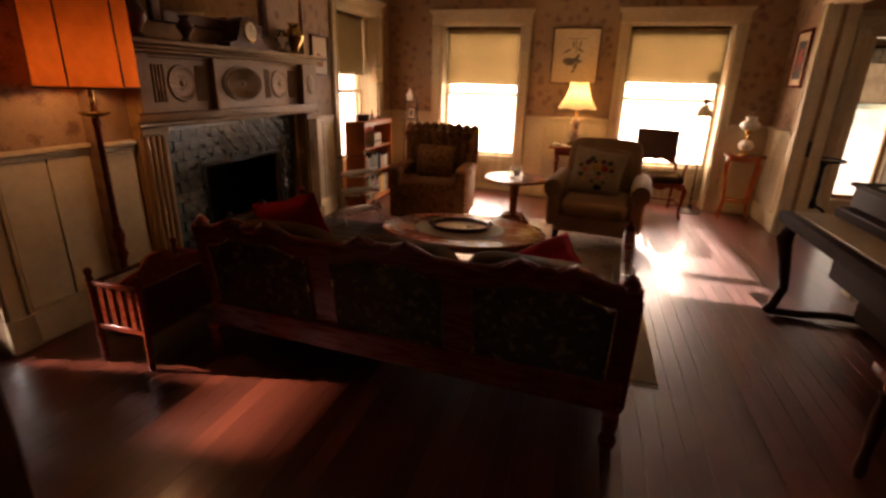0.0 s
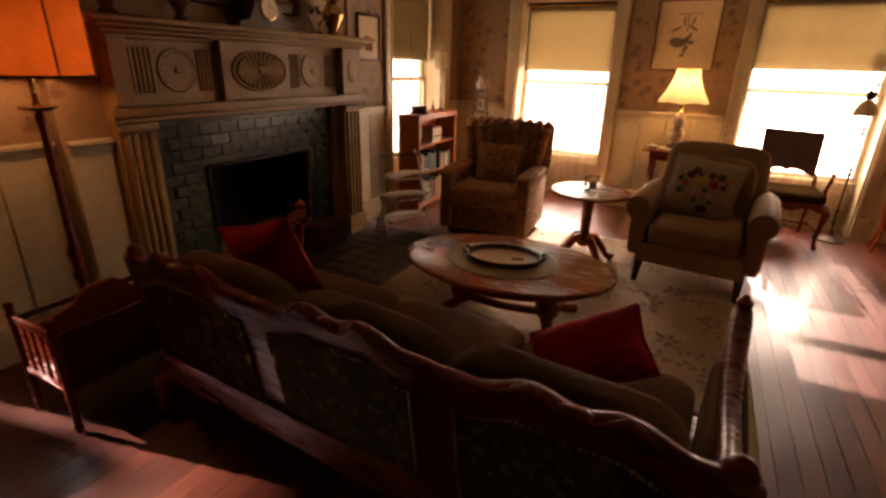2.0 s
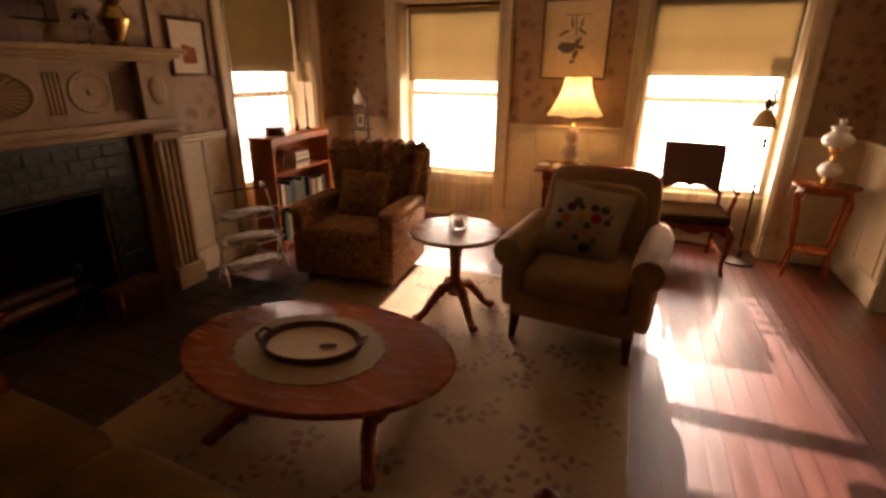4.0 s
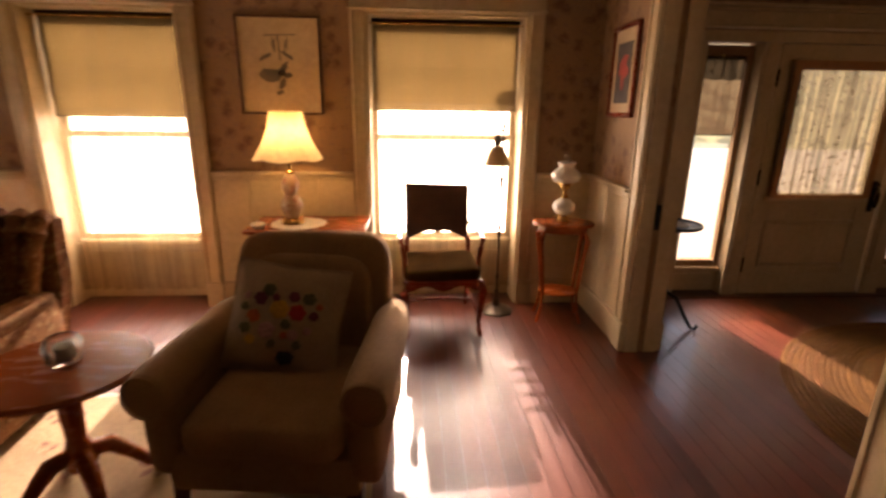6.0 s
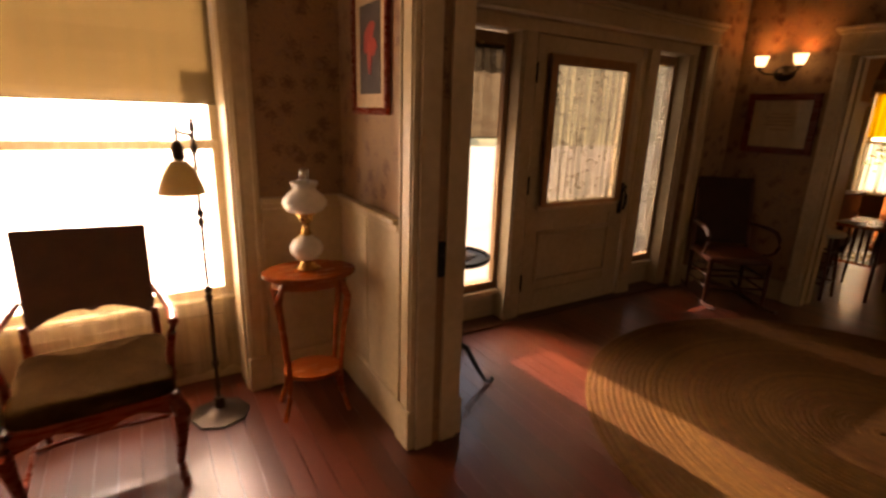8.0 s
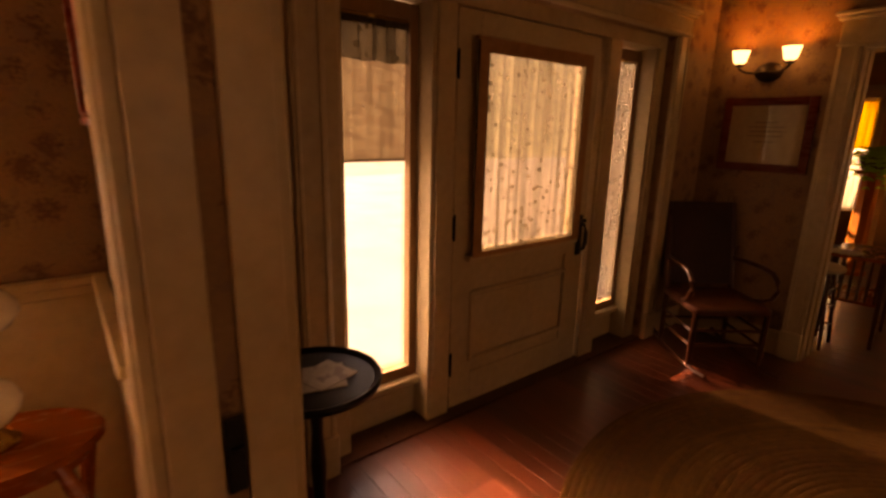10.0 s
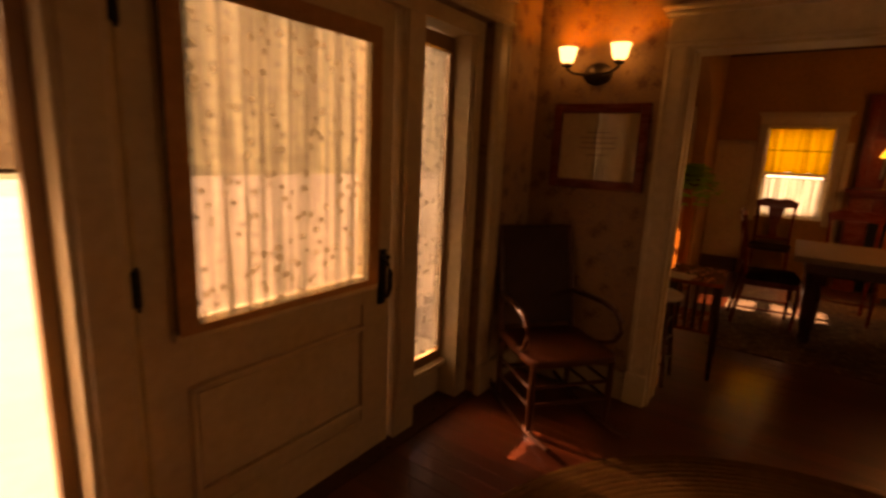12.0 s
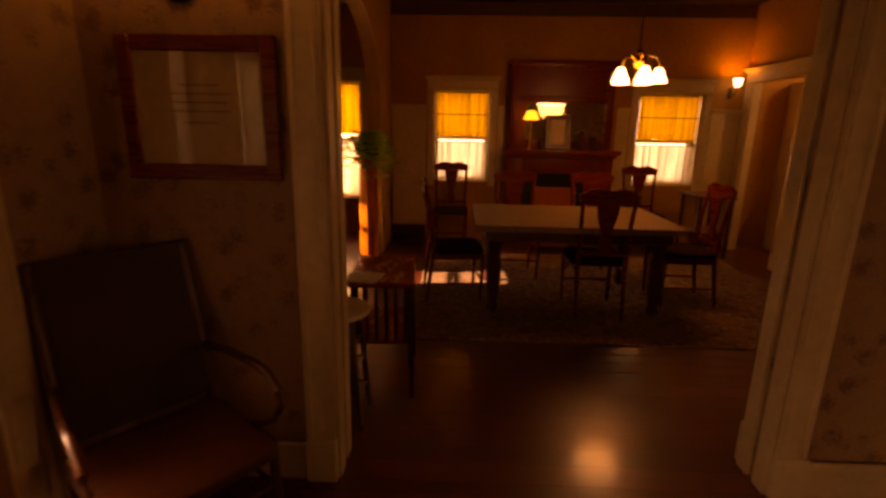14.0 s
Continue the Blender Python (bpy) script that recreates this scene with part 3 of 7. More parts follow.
# linings of the wide openings
for x0, x1, y0, y1, top in ((2.16, 2.38, 4.60, 6.28, 2.28), (5.98, 6.18, 4.51, 6.33, 2.06)):
    for a, b in ((y0, y0 + 0.016), (y1 - 0.016, y1)):
        bm = NB()
        xm = (x0 + x1) / 2
        box(bm, x0, xm - 0.022, a, b, 0, top, 0.002)
        box(bm, xm + 0.022, x1, a, b, 0, top, 0.002)
        structure("door_lining", bm, CREAM, "cream jamb lining with a pocket door slot")
    bm = NB()
    box(bm, x0, x1, y0 + 0.017, y1 - 0.017, top - 0.016, top)
    structure("door_lining", bm, CREAM, "cream head lining of the opening")
for a, b in ((9.62, 9.634), (10.536, 10.55)):
    bm = NB()
    box(bm, a, b, 2.20, 2.302, 0, 2.08, 0.002)
    structure("door_lining", bm, CREAM, "cream jamb lining of the pantry doorway")
for a, b, z0, z1 in ((3.585, 3.617, 0, 2.06), (4.717, 4.755, 0, 2.06), (3.617, 4.717, 2.035, 2.075), (3.617, 4.717, -0.01, 0.02)):
    bm = NB()
    box(bm, a, b, 7.329, 7.36, z0, z1)
    structure("door_stop", bm, CREAM, "cream stop bead round the front door")
bm = NB()
box(bm, 2.252, 2.288, 6.2605, 6.2695, 0.84, 1.0, 0.003)
lathe(bm, [(0.0, 0), (0.012, 0.002), (0.012, 0.01)], 12, (2.27, 6.259, 0.93))
solid("pocket_door_pull", bm, IRON, "black iron pull in the pocket door's edge", "door pull")


# ---- windows ----
def window(name, m, w, sill, top, recess, to_floor=True, mid=None):
    """A double-hung sash window: x along the wall, y outwards, origin at floor in the opening's middle."""
    t = thing(name, "cream painted double-hung sash window", "window", m, kind="structure")
    hw = w / 2
    mid = mid or sill + 0.83
    bm = NB()
    for s in (-1, 1):
        box(bm, s * (hw - 0.008) - 0.008, s * (hw - 0.008) + 0.008, 0.0, recess + 0.06, 0 if to_floor else sill, top)
    box(bm, -hw, hw, 0.0, recess + 0.06, top - 0.016, top)
    part("window_frame", bm, CREAM, t)
    if to_floor:
        bm = NB()
        box(bm, -hw + 0.016, hw - 0.016, recess - 0.01, recess + 0.12, 0, sill - 0.03)
        for i in range(3):
            a = -hw + 0.06 + i * (w - 0.12) / 3
            box(bm, a + 0.02, a + (w - 0.12) / 3 - 0.02, recess - 0.022, recess - 0.01, 0.12, sill - 0.1, 0.005)
        part("apron_panel", bm, CREAM, t)
    bm = NB()
    box(bm, -hw + 0.016, hw - 0.016, recess - 0.05, recess + 0.12, sill - 0.03, sill, 0.006)
    part("window_sill", bm, CREAM, t)
    for z0, z1, dy in ((sill, mid + 0.02, 0.0), (mid - 0.02, top - 0.016, 0.035)):
        bm = NB()
        y0, y1 = recess + dy, recess + dy + 0.032
        box(bm, -hw + 0.017, -hw + 0.06, y0, y1, z0, z1, 0.003)
        box(bm, hw - 0.06, hw - 0.017, y0, y1, z0, z1, 0.003)
        box(bm, -hw + 0.06, hw - 0.06, y0, y1, z0, z0 + 0.045, 0.003)
        box(bm, -hw + 0.06, hw - 0.06, y0, y1, z1 - 0.045, z1, 0.003)
        s = part("sash", bm, CREAM, t)
        p = part("pane", box(NB(), -hw + 0.06, hw - 0.06, y0 + 0.014, y0 + 0.018, z0 + 0.045, z1 - 0.045), PANE, s)
        p.visible_shadow = False
    return t


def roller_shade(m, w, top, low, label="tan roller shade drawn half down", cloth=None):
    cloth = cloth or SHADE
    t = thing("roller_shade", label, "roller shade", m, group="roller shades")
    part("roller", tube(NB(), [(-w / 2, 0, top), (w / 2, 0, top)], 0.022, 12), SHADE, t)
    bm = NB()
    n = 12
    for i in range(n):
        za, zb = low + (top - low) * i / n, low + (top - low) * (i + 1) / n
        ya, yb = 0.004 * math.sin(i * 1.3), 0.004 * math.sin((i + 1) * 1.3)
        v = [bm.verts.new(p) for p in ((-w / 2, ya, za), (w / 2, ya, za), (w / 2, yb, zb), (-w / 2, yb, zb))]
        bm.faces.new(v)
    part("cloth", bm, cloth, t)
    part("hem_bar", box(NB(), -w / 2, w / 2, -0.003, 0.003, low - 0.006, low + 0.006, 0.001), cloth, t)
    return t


def curtain(name, m, w, low, top, cloth, label, waves=10, depth=0.025, rod=True, group=""):
    t = thing(name, label, "curtain", m, group=group)
    bm = NB()
    drape(bm, w, top - low, depth, waves)
    bmesh.ops.translate(bm, verts=list(bm.verts), vec=(0, 0, low))
    part("cloth", bm, cloth, t)
    if rod:
        part("rod", tube(NB(), [(-w / 2 - 0.01, 0, top + 0.004), (w / 2 + 0.01, 0, top + 0.004)], 0.007, 8), BRASS, t)
    return t


for name, m, w, top, sl in (("window_1", pose(-1.405, 7.17, 0), 1.07, 2.2, 0.50), ("window_2", pose(1.015, 7.17, 0), 1.17, 2.2, 0.50), ("window_3", pose(-2.70, 6.185, 0, 0, 0, 90), 1.13, 2.25, 0.50)):
    window(name, m, w, sl, top, 0.23, True, 1.33)
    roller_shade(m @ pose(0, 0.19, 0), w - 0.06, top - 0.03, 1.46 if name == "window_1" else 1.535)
    curtain("sheer_curtain", m @ pose(0, 0.12, 0), w - 0.05, 0.10, top - 0.06, SHEER, "floor-length cream sheer curtain in the window recess", 11, group="sheer curtains")
for name, m in (("window_4", pose(10.70, 5.83, 0, 0, 0, -90)), ("window_5", pose(10.70, 3.20, 0, 0, 0, -90))):
    w = 0.72 if name == "window_4" else 0.80
    window(name, m, w, 0.81, 1.95, 0.12, False, 1.36)
    t = curtain("yellow_curtain", m @ pose(0, 0.06, 0), w - 0.08, 1.385, 1.925, YELLOW, "short yellow curtain over the upper sash", 7, 0.012, group="yellow curtains")
    # Stands in for the dark line of a bar behind the cloth.
    part("bar_silhouette", tube(NB(), [(-w / 2 + 0.01, -0.022, 1.655), (w / 2 - 0.01, -0.022, 1.655)], 0.006, 8), BRONZE, t, "thin dark bar put on the cloth for one showing through")
    curtain("cafe_curtain", m @ pose(0, 0.06, 0), w - 0.06, 0.83, 1.305, CAFE, "cream gathered cafe curtain over the lower sash", 8, 0.014, group="cafe curtains")
# Unseen window, added and sized for a sun patch on the dining floor.
window("unseen_bay_window", pose(8.85, 8.5, 0), 0.7, 0.95, 1.62, 0.12, False, 1.3)
# Unseen window, added only to frame the hall's fill lamp.
window("unseen_hall_window", pose(4.2, -1.4, 0, 0, 0, 180), 1.4, 0.8, 2.2, 0.08, False, 1.5)
m = pose(11.0, 7.535, 0, 0, 0, -90)
window("window_6", m, 0.67, 0.50, 2.06, 0.12, False, 1.3)
curtain("yellow_curtain", m @ pose(0, 0.06, 0), 0.6, 1.38, 2.03, YELLOW, "short yellow curtain over the upper sash", 7, 0.012, group="yellow curtains")
curtain("cafe_curtain", m @ pose(0, 0.06, 0), 0.6, 0.53, 1.30, CAFE, "cream gathered cafe curtain over the lower sash", 8, 0.014, group="cafe curtains")


# ---- front door ----
def front_door():
    t = thing("door_1", "cream panelled front door with a curtained glass upper half", "door", pose(4.167, 7.28, 0.012), kind="structure")
    bm = NB()
    hw = 0.55
    box(bm, -hw, -0.40, 0, 0.045, 0, 2.055, 0.003)
    box(bm, 0.37, hw, 0, 0.045, 0, 2.055, 0.003)
    box(bm, -0.40, 0.37, 0, 0.045, 0, 0.18)
    box(bm, -0.40, 0.37, 0, 0.045, 0.76, 0.88)
    box(bm, -0.40, 0.37, 0, 0.045, 1.92, 2.055)
    box(bm, -0.40, 0.37, 0.012, 0.033, 0.18, 0.76)
    part("leaf", bm, CREAM, t)
    bm = NB()
    a, b, z0, z1 = -0.425, 0.38, 0.25, 0.665
    for q in ((a, a + 0.024, z0, z1), (b - 0.024, b, z0, z1), (a, b, z0, z0 + 0.024), (a, b, z1 - 0.024, z1)):
        box(bm, q[0], q[1], -0.016, 0.014, q[2], q[3], 0.006)
    part("panel_moulding", bm, CREAM, t)
    part("raised_panel", box(NB(), a + 0.03, b - 0.03, -0.004, 0.012, z0 + 0.03, z1 - 0.03, 0.003), CREAM, t)
    bm = NB()
    for q in ((-0.43, -0.385, 0.87, 1.95), (0.355, 0.40, 0.87, 1.95), (-0.43, 0.40, 0.87, 0.90), (-0.43, 0.40, 1.905, 1.95)):
        box(bm, q[0], q[1], -0.018, 0.01, q[2], q[3], 0.005)
    box(bm, -0.47, 0.43, -0.04, 0.0, 0.835, 0.87, 0.006)
    part("glazing_bead", bm, CREAM, t)
    p = part("pane", box(NB(), -0.40, 0.37, 0.02, 0.025, 0.88, 1.92), PANE, t)
    p.visible_shadow = False
    for z in (0.215, 0.97, 1.75):
        bm = NB()
        box(bm, -hw - 0.018, -hw + 0.01, -0.008, 0.0, z, z + 0.11, 0.002)
        tube(bm, [(-hw - 0.004, -0.012, z - 0.012), (-hw - 0.004, -0.012, z + 0.122)], 0.007, 8)
        part("hinge", bm, IRON, t, "black iron butt hinge")
    bm = NB()
    box(bm, 0.458, 0.508, -0.014, 0.0, 0.74, 1.0, 0.004)
    part("lock_plate", bm, IRON, t, "tall black lock plate")
    bm = NB()
    tube(bm, [(0.483, -0.01, 0.95), (0.483, -0.045, 0.94), (0.483, -0.058, 0.90), (0.483, -0.058, 0.83), (0.483, -0.045, 0.785), (0.483, -0.01, 0.775)], [0.009, 0.011, 0.014, 0.014, 0.011, 0.009], 10)
    tube(bm, [(0.483, -0.01, 0.965), (0.47, -0.055, 0.972)], [0.008, 0.014], 8)
    part("door_handle", bm, IRON, t, "black iron grip with a thumb latch")
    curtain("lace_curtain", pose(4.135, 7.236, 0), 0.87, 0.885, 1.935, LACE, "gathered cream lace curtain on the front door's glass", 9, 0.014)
    lace = bpy.data.objects["lace_curtain"]
    for q in ((-0.435, 0.435, 1.875, 1.945), (-0.435, -0.375, 0.905, 1.875), (0.375, 0.435, 0.905, 1.875), (-0.435, 0.435, 0.878, 0.905)):
        part("hem", box(NB(), q[0], q[1], -0.019, -0.016, q[2], q[3], 0.001), HEADING, lace, "dense brown gathered hem")
    return t


front_door()


def sidelight(name, x0, x1):
    t = thing(name, "tall narrow sidelight window beside the front door", "window", kind="structure")
    bm = NB()
    box(bm, x0 - 0.045, x0, 7.37, 7.42, 0.24, 2.06, 0.003)
    box(bm, x1, x1 + 0.045, 7.37, 7.42, 0.24, 2.06, 0.003)
    box(bm, x0, x1, 7.37, 7.42, 1.99, 2.06, 0.003)
    box(bm, x0, x1, 7.37, 7.42, 0.24, 0.30, 0.003)
    part("window_frame", bm, SOFTOAK, t)
    part("window_sill", box(NB(), x0 - 0.045, x1 + 0.045, 7.33, 7.42, 0.205, 0.24, 0.006), CREAM, t)
    bm = NB()
    box(bm, x0 - 0.045, x1 + 0.045, 7.385, 7.42, 0.0, 0.205)
    box(bm, x0, x1, 7.375, 7.386, 0.04, 0.17, 0.004)
    part("apron_panel", bm, CREAM, t)
    p = part("pane", box(NB(), x0, x1, 7.398, 7.402, 0.30, 1.99), PANE, t)
    p.visible_shadow = False
    return t


sidelight("window_7", 3.055, 3.41)
sidelight("window_8", 4.95, 5.255)
roller_shade(pose(3.235, 7.43, 0), 0.40, 1.98, 1.37, "thin brown scrim shade behind the sidelight glass", SCRIM)
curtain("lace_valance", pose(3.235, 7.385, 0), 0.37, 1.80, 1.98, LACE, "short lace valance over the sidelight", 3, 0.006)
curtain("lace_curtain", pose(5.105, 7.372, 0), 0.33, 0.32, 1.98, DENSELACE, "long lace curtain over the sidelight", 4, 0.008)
# posts between door and sidelights, and the head over them
for a, b in ((2.90, 3.01), (3.455, 3.595), (4.745, 4.905), (5.30, 5.42)):
    post = thing("door_post", "cream moulded post beside the front door", "door frame", kind="structure")
    part("shaft", box(NB(), a, b, 7.26, 7.45, 0, 2.07, 0.004), CREAM, post)
    part("face_board", box(NB(), a + 0.02, b - 0.02, 7.245, 7.262, 0.2, 2.07, 0.006), CREAM, post)
bm = NB()
box(bm, 2.90, 5.42, 7.26, 7.45, 2.072, 2.15)
structure("door_head", bm, CREAM, "cream head over the front door and sidelights")
# unseen bars added in the notched hole to stripe the light patch
t = thing("transom_window", "unseen bars added to stripe the side room light patch", "window", kind="structure")
for z in (1.95, 2.06):
    part("patch_bar", box(NB(), -6.09, -6.07, 1.13, 1.205, z - 0.006, z + 0.006), CREAM, t)
bm = NB()
box(bm, 2.90, 5.42, 7.2, 7.6, 0.0, 0.010)
structure("door_sill", bm, DARKW, "dark oak threshold under the front door")

# beyond the glass: added sun and sky blockers, ground and glowing garden backdrop
# Unseen lattice, added to cast the grid in the floor's sun patch.
t = thing("porch_trellis", "unseen wooden lattice added to cast the grid shadow indoors", "trellis")
for k in range(4):
    part("upright", box(NB(), 0.96 + 0.125 * k, 0.982 + 0.125 * k, 7.62, 7.64, -0.3, 1.02), CREAM, t)
for k in range(8):
    part("cross_bar", box(NB(), 0.92, 1.40, 7.641, 7.659, 0.46 + 0.066 * k, 0.478 + 0.066 * k), CREAM, t)
# Added post cuts off the right edge of the sun patch.
part("post", box(NB(), 1.40, 1.85, 7.66, 7.74, -0.3, 1.83, 0.006), CREAM, t)
# Unseen board, added to keep blue sky out of the door glass.
bm = NB()
box(bm, 2.4, 6.2, 7.52, 8.75, 2.62, 2.72)
structure("sky_screen", bm, CREAM, "unseen board added outside the front door to block the sky")
bm = NB()
box(bm, -300, 300, 9.02, 40, -0.45, -0.3)
box(bm, -6.2, 12.2, 7.6, 9.02, -0.35, -0.3)
structure("ground", bm, SAND, "pale sunlit ground outside the front of the house")
# The foliage's sunlight is the plane's own glow, mottled by noise.
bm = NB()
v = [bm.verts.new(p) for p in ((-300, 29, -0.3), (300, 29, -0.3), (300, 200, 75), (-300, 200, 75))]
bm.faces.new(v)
structure("backdrop", bm, GARDEN, "glowing backdrop that stands in for sunlit garden foliage")


# ---- fireplace ----
def fireplace():
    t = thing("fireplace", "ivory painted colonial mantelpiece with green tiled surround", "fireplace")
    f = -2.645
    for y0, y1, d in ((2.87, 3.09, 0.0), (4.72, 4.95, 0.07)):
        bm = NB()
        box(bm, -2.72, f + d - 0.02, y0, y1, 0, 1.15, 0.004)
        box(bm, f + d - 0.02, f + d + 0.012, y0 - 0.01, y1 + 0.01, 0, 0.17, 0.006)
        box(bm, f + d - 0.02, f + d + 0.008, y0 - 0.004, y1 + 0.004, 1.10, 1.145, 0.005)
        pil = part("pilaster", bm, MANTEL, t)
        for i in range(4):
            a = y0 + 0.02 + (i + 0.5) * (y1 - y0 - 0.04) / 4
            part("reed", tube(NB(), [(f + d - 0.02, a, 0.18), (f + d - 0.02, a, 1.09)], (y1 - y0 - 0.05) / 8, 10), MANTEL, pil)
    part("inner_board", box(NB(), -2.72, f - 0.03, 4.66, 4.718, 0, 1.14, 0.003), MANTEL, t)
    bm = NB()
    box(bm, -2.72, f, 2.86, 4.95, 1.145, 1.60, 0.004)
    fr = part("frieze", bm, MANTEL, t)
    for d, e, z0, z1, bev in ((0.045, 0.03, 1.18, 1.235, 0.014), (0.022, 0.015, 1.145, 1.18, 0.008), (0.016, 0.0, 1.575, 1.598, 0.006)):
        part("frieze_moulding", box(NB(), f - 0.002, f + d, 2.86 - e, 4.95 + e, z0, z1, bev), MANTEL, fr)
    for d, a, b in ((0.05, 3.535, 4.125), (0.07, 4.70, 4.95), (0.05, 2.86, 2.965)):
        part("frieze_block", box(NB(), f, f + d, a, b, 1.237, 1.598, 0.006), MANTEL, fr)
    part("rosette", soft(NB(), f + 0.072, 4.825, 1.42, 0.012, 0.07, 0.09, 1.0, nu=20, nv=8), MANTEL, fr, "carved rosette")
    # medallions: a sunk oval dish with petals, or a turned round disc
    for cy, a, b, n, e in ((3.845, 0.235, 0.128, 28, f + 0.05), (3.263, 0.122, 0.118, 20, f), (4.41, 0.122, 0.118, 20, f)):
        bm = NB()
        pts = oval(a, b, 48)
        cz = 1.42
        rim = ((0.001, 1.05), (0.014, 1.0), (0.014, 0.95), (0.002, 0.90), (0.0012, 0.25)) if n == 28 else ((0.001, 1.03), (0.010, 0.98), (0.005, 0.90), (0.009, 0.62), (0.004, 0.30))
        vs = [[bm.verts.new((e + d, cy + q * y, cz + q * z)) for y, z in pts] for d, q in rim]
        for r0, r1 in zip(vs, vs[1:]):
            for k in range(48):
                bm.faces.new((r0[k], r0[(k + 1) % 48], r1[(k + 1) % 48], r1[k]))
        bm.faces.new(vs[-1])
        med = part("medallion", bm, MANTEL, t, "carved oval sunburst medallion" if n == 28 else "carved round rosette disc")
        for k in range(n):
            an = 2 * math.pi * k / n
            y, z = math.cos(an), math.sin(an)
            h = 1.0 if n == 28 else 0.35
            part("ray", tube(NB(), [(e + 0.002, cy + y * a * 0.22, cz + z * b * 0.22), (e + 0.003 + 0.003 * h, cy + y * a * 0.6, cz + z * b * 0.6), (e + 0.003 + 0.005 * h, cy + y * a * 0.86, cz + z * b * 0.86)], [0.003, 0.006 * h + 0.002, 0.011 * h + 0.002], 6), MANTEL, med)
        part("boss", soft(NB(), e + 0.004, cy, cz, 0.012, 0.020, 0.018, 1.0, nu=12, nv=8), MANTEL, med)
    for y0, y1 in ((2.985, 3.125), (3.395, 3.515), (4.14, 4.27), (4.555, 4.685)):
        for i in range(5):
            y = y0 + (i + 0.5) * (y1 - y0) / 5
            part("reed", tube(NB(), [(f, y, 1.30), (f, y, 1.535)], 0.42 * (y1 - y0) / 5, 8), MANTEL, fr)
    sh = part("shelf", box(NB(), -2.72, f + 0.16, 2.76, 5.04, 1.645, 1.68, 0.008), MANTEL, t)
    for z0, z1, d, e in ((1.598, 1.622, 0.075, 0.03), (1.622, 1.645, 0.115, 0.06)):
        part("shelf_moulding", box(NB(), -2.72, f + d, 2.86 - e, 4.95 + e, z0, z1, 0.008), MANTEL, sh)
    bm = NB()
    box(bm, -3.23, -2.75, 3.41, 3.43, 0, 0.84)
    box(bm, -3.23, -2.75, 4.39, 4.41, 0, 0.84)
    box(bm, -3.24, -3.22, 3.41, 4.41, 0, 0.84)
    box(bm, -3.23, -2.75, 3.41, 4.41, 0.82, 0.84)
    box(bm, -3.23, -2.75, 3.41, 4.41, -0.01, 0.004)
    part("firebox", bm, SOOT, t, "soot-blackened firebox")
    bm = NB()
    for q in ((3.415, 3.44, 0.0, 0.835), (4.38, 4.405, 0.0, 0.835), (3.415, 4.405, 0.81, 0.835)):
        box(bm, -2.70, -2.685, q[0], q[1], q[2], q[3], 0.004)
    part("firebox_frame", bm, IRON, t, "black iron firebox frame")
    return t


fire = fireplace()
bm = NB()
box(bm, -2.70, -1.86, 2.72, 5.08, -0.02, 0.006)
hearth = solid("hearth", bm, SUB, "dark tiled hearth set flush in the floor", "hearth")


def andiron(y):
    t = thing("andiron", "black iron andiron with ball finial in the firebox", "andiron", pose(-2.80, y, 0.004), group="andirons")
    bm = NB()
    tube(bm, [(0.09, -0.08, 0), (0.07, -0.04, 0.10), (0.06, 0, 0.13), (0.07, 0.04, 0.10), (0.09, 0.08, 0)], 0.011, 8)
    lathe(bm, [(0.012, 0.12), (0.018, 0.16), (0.011, 0.2), (0.02, 0.26), (0.011, 0.30), (0.03, 0.34), (0.034, 0.37), (0.02, 0.40), (0.0, 0.41)], 14, (0.06, 0, 0))
    part("upright", bm, IRON, t)
    part("log_bar", tube(NB(), [(0.06, 0, 0.12), (-0.3, 0, 0.10), (-0.32, 0, 0)], 0.012, 8), IRON, t)


andiron(3.68)
andiron(4.14)
bm = NB()
for i, (a, b, z, r) in enumerate(((3.55, 4.28, 0.16, 0.05), (3.6, 4.22, 0.15, 0.042), (3.62, 4.2, 0.24, 0.045))):
    tube(bm, [(-2.90 - 0.11 * (i % 2), a, z), (-2.90 - 0.11 * (i % 2) + 0.02, (a + b) / 2, z + 0.01), (-2.91 - 0.11 * (i % 2), b, z)], [r, r * 1.1, r * 0.9], 12)
solid("firewood", bm, DARKW, "charred logs resting on the andirons", "firewood", smooth=True)


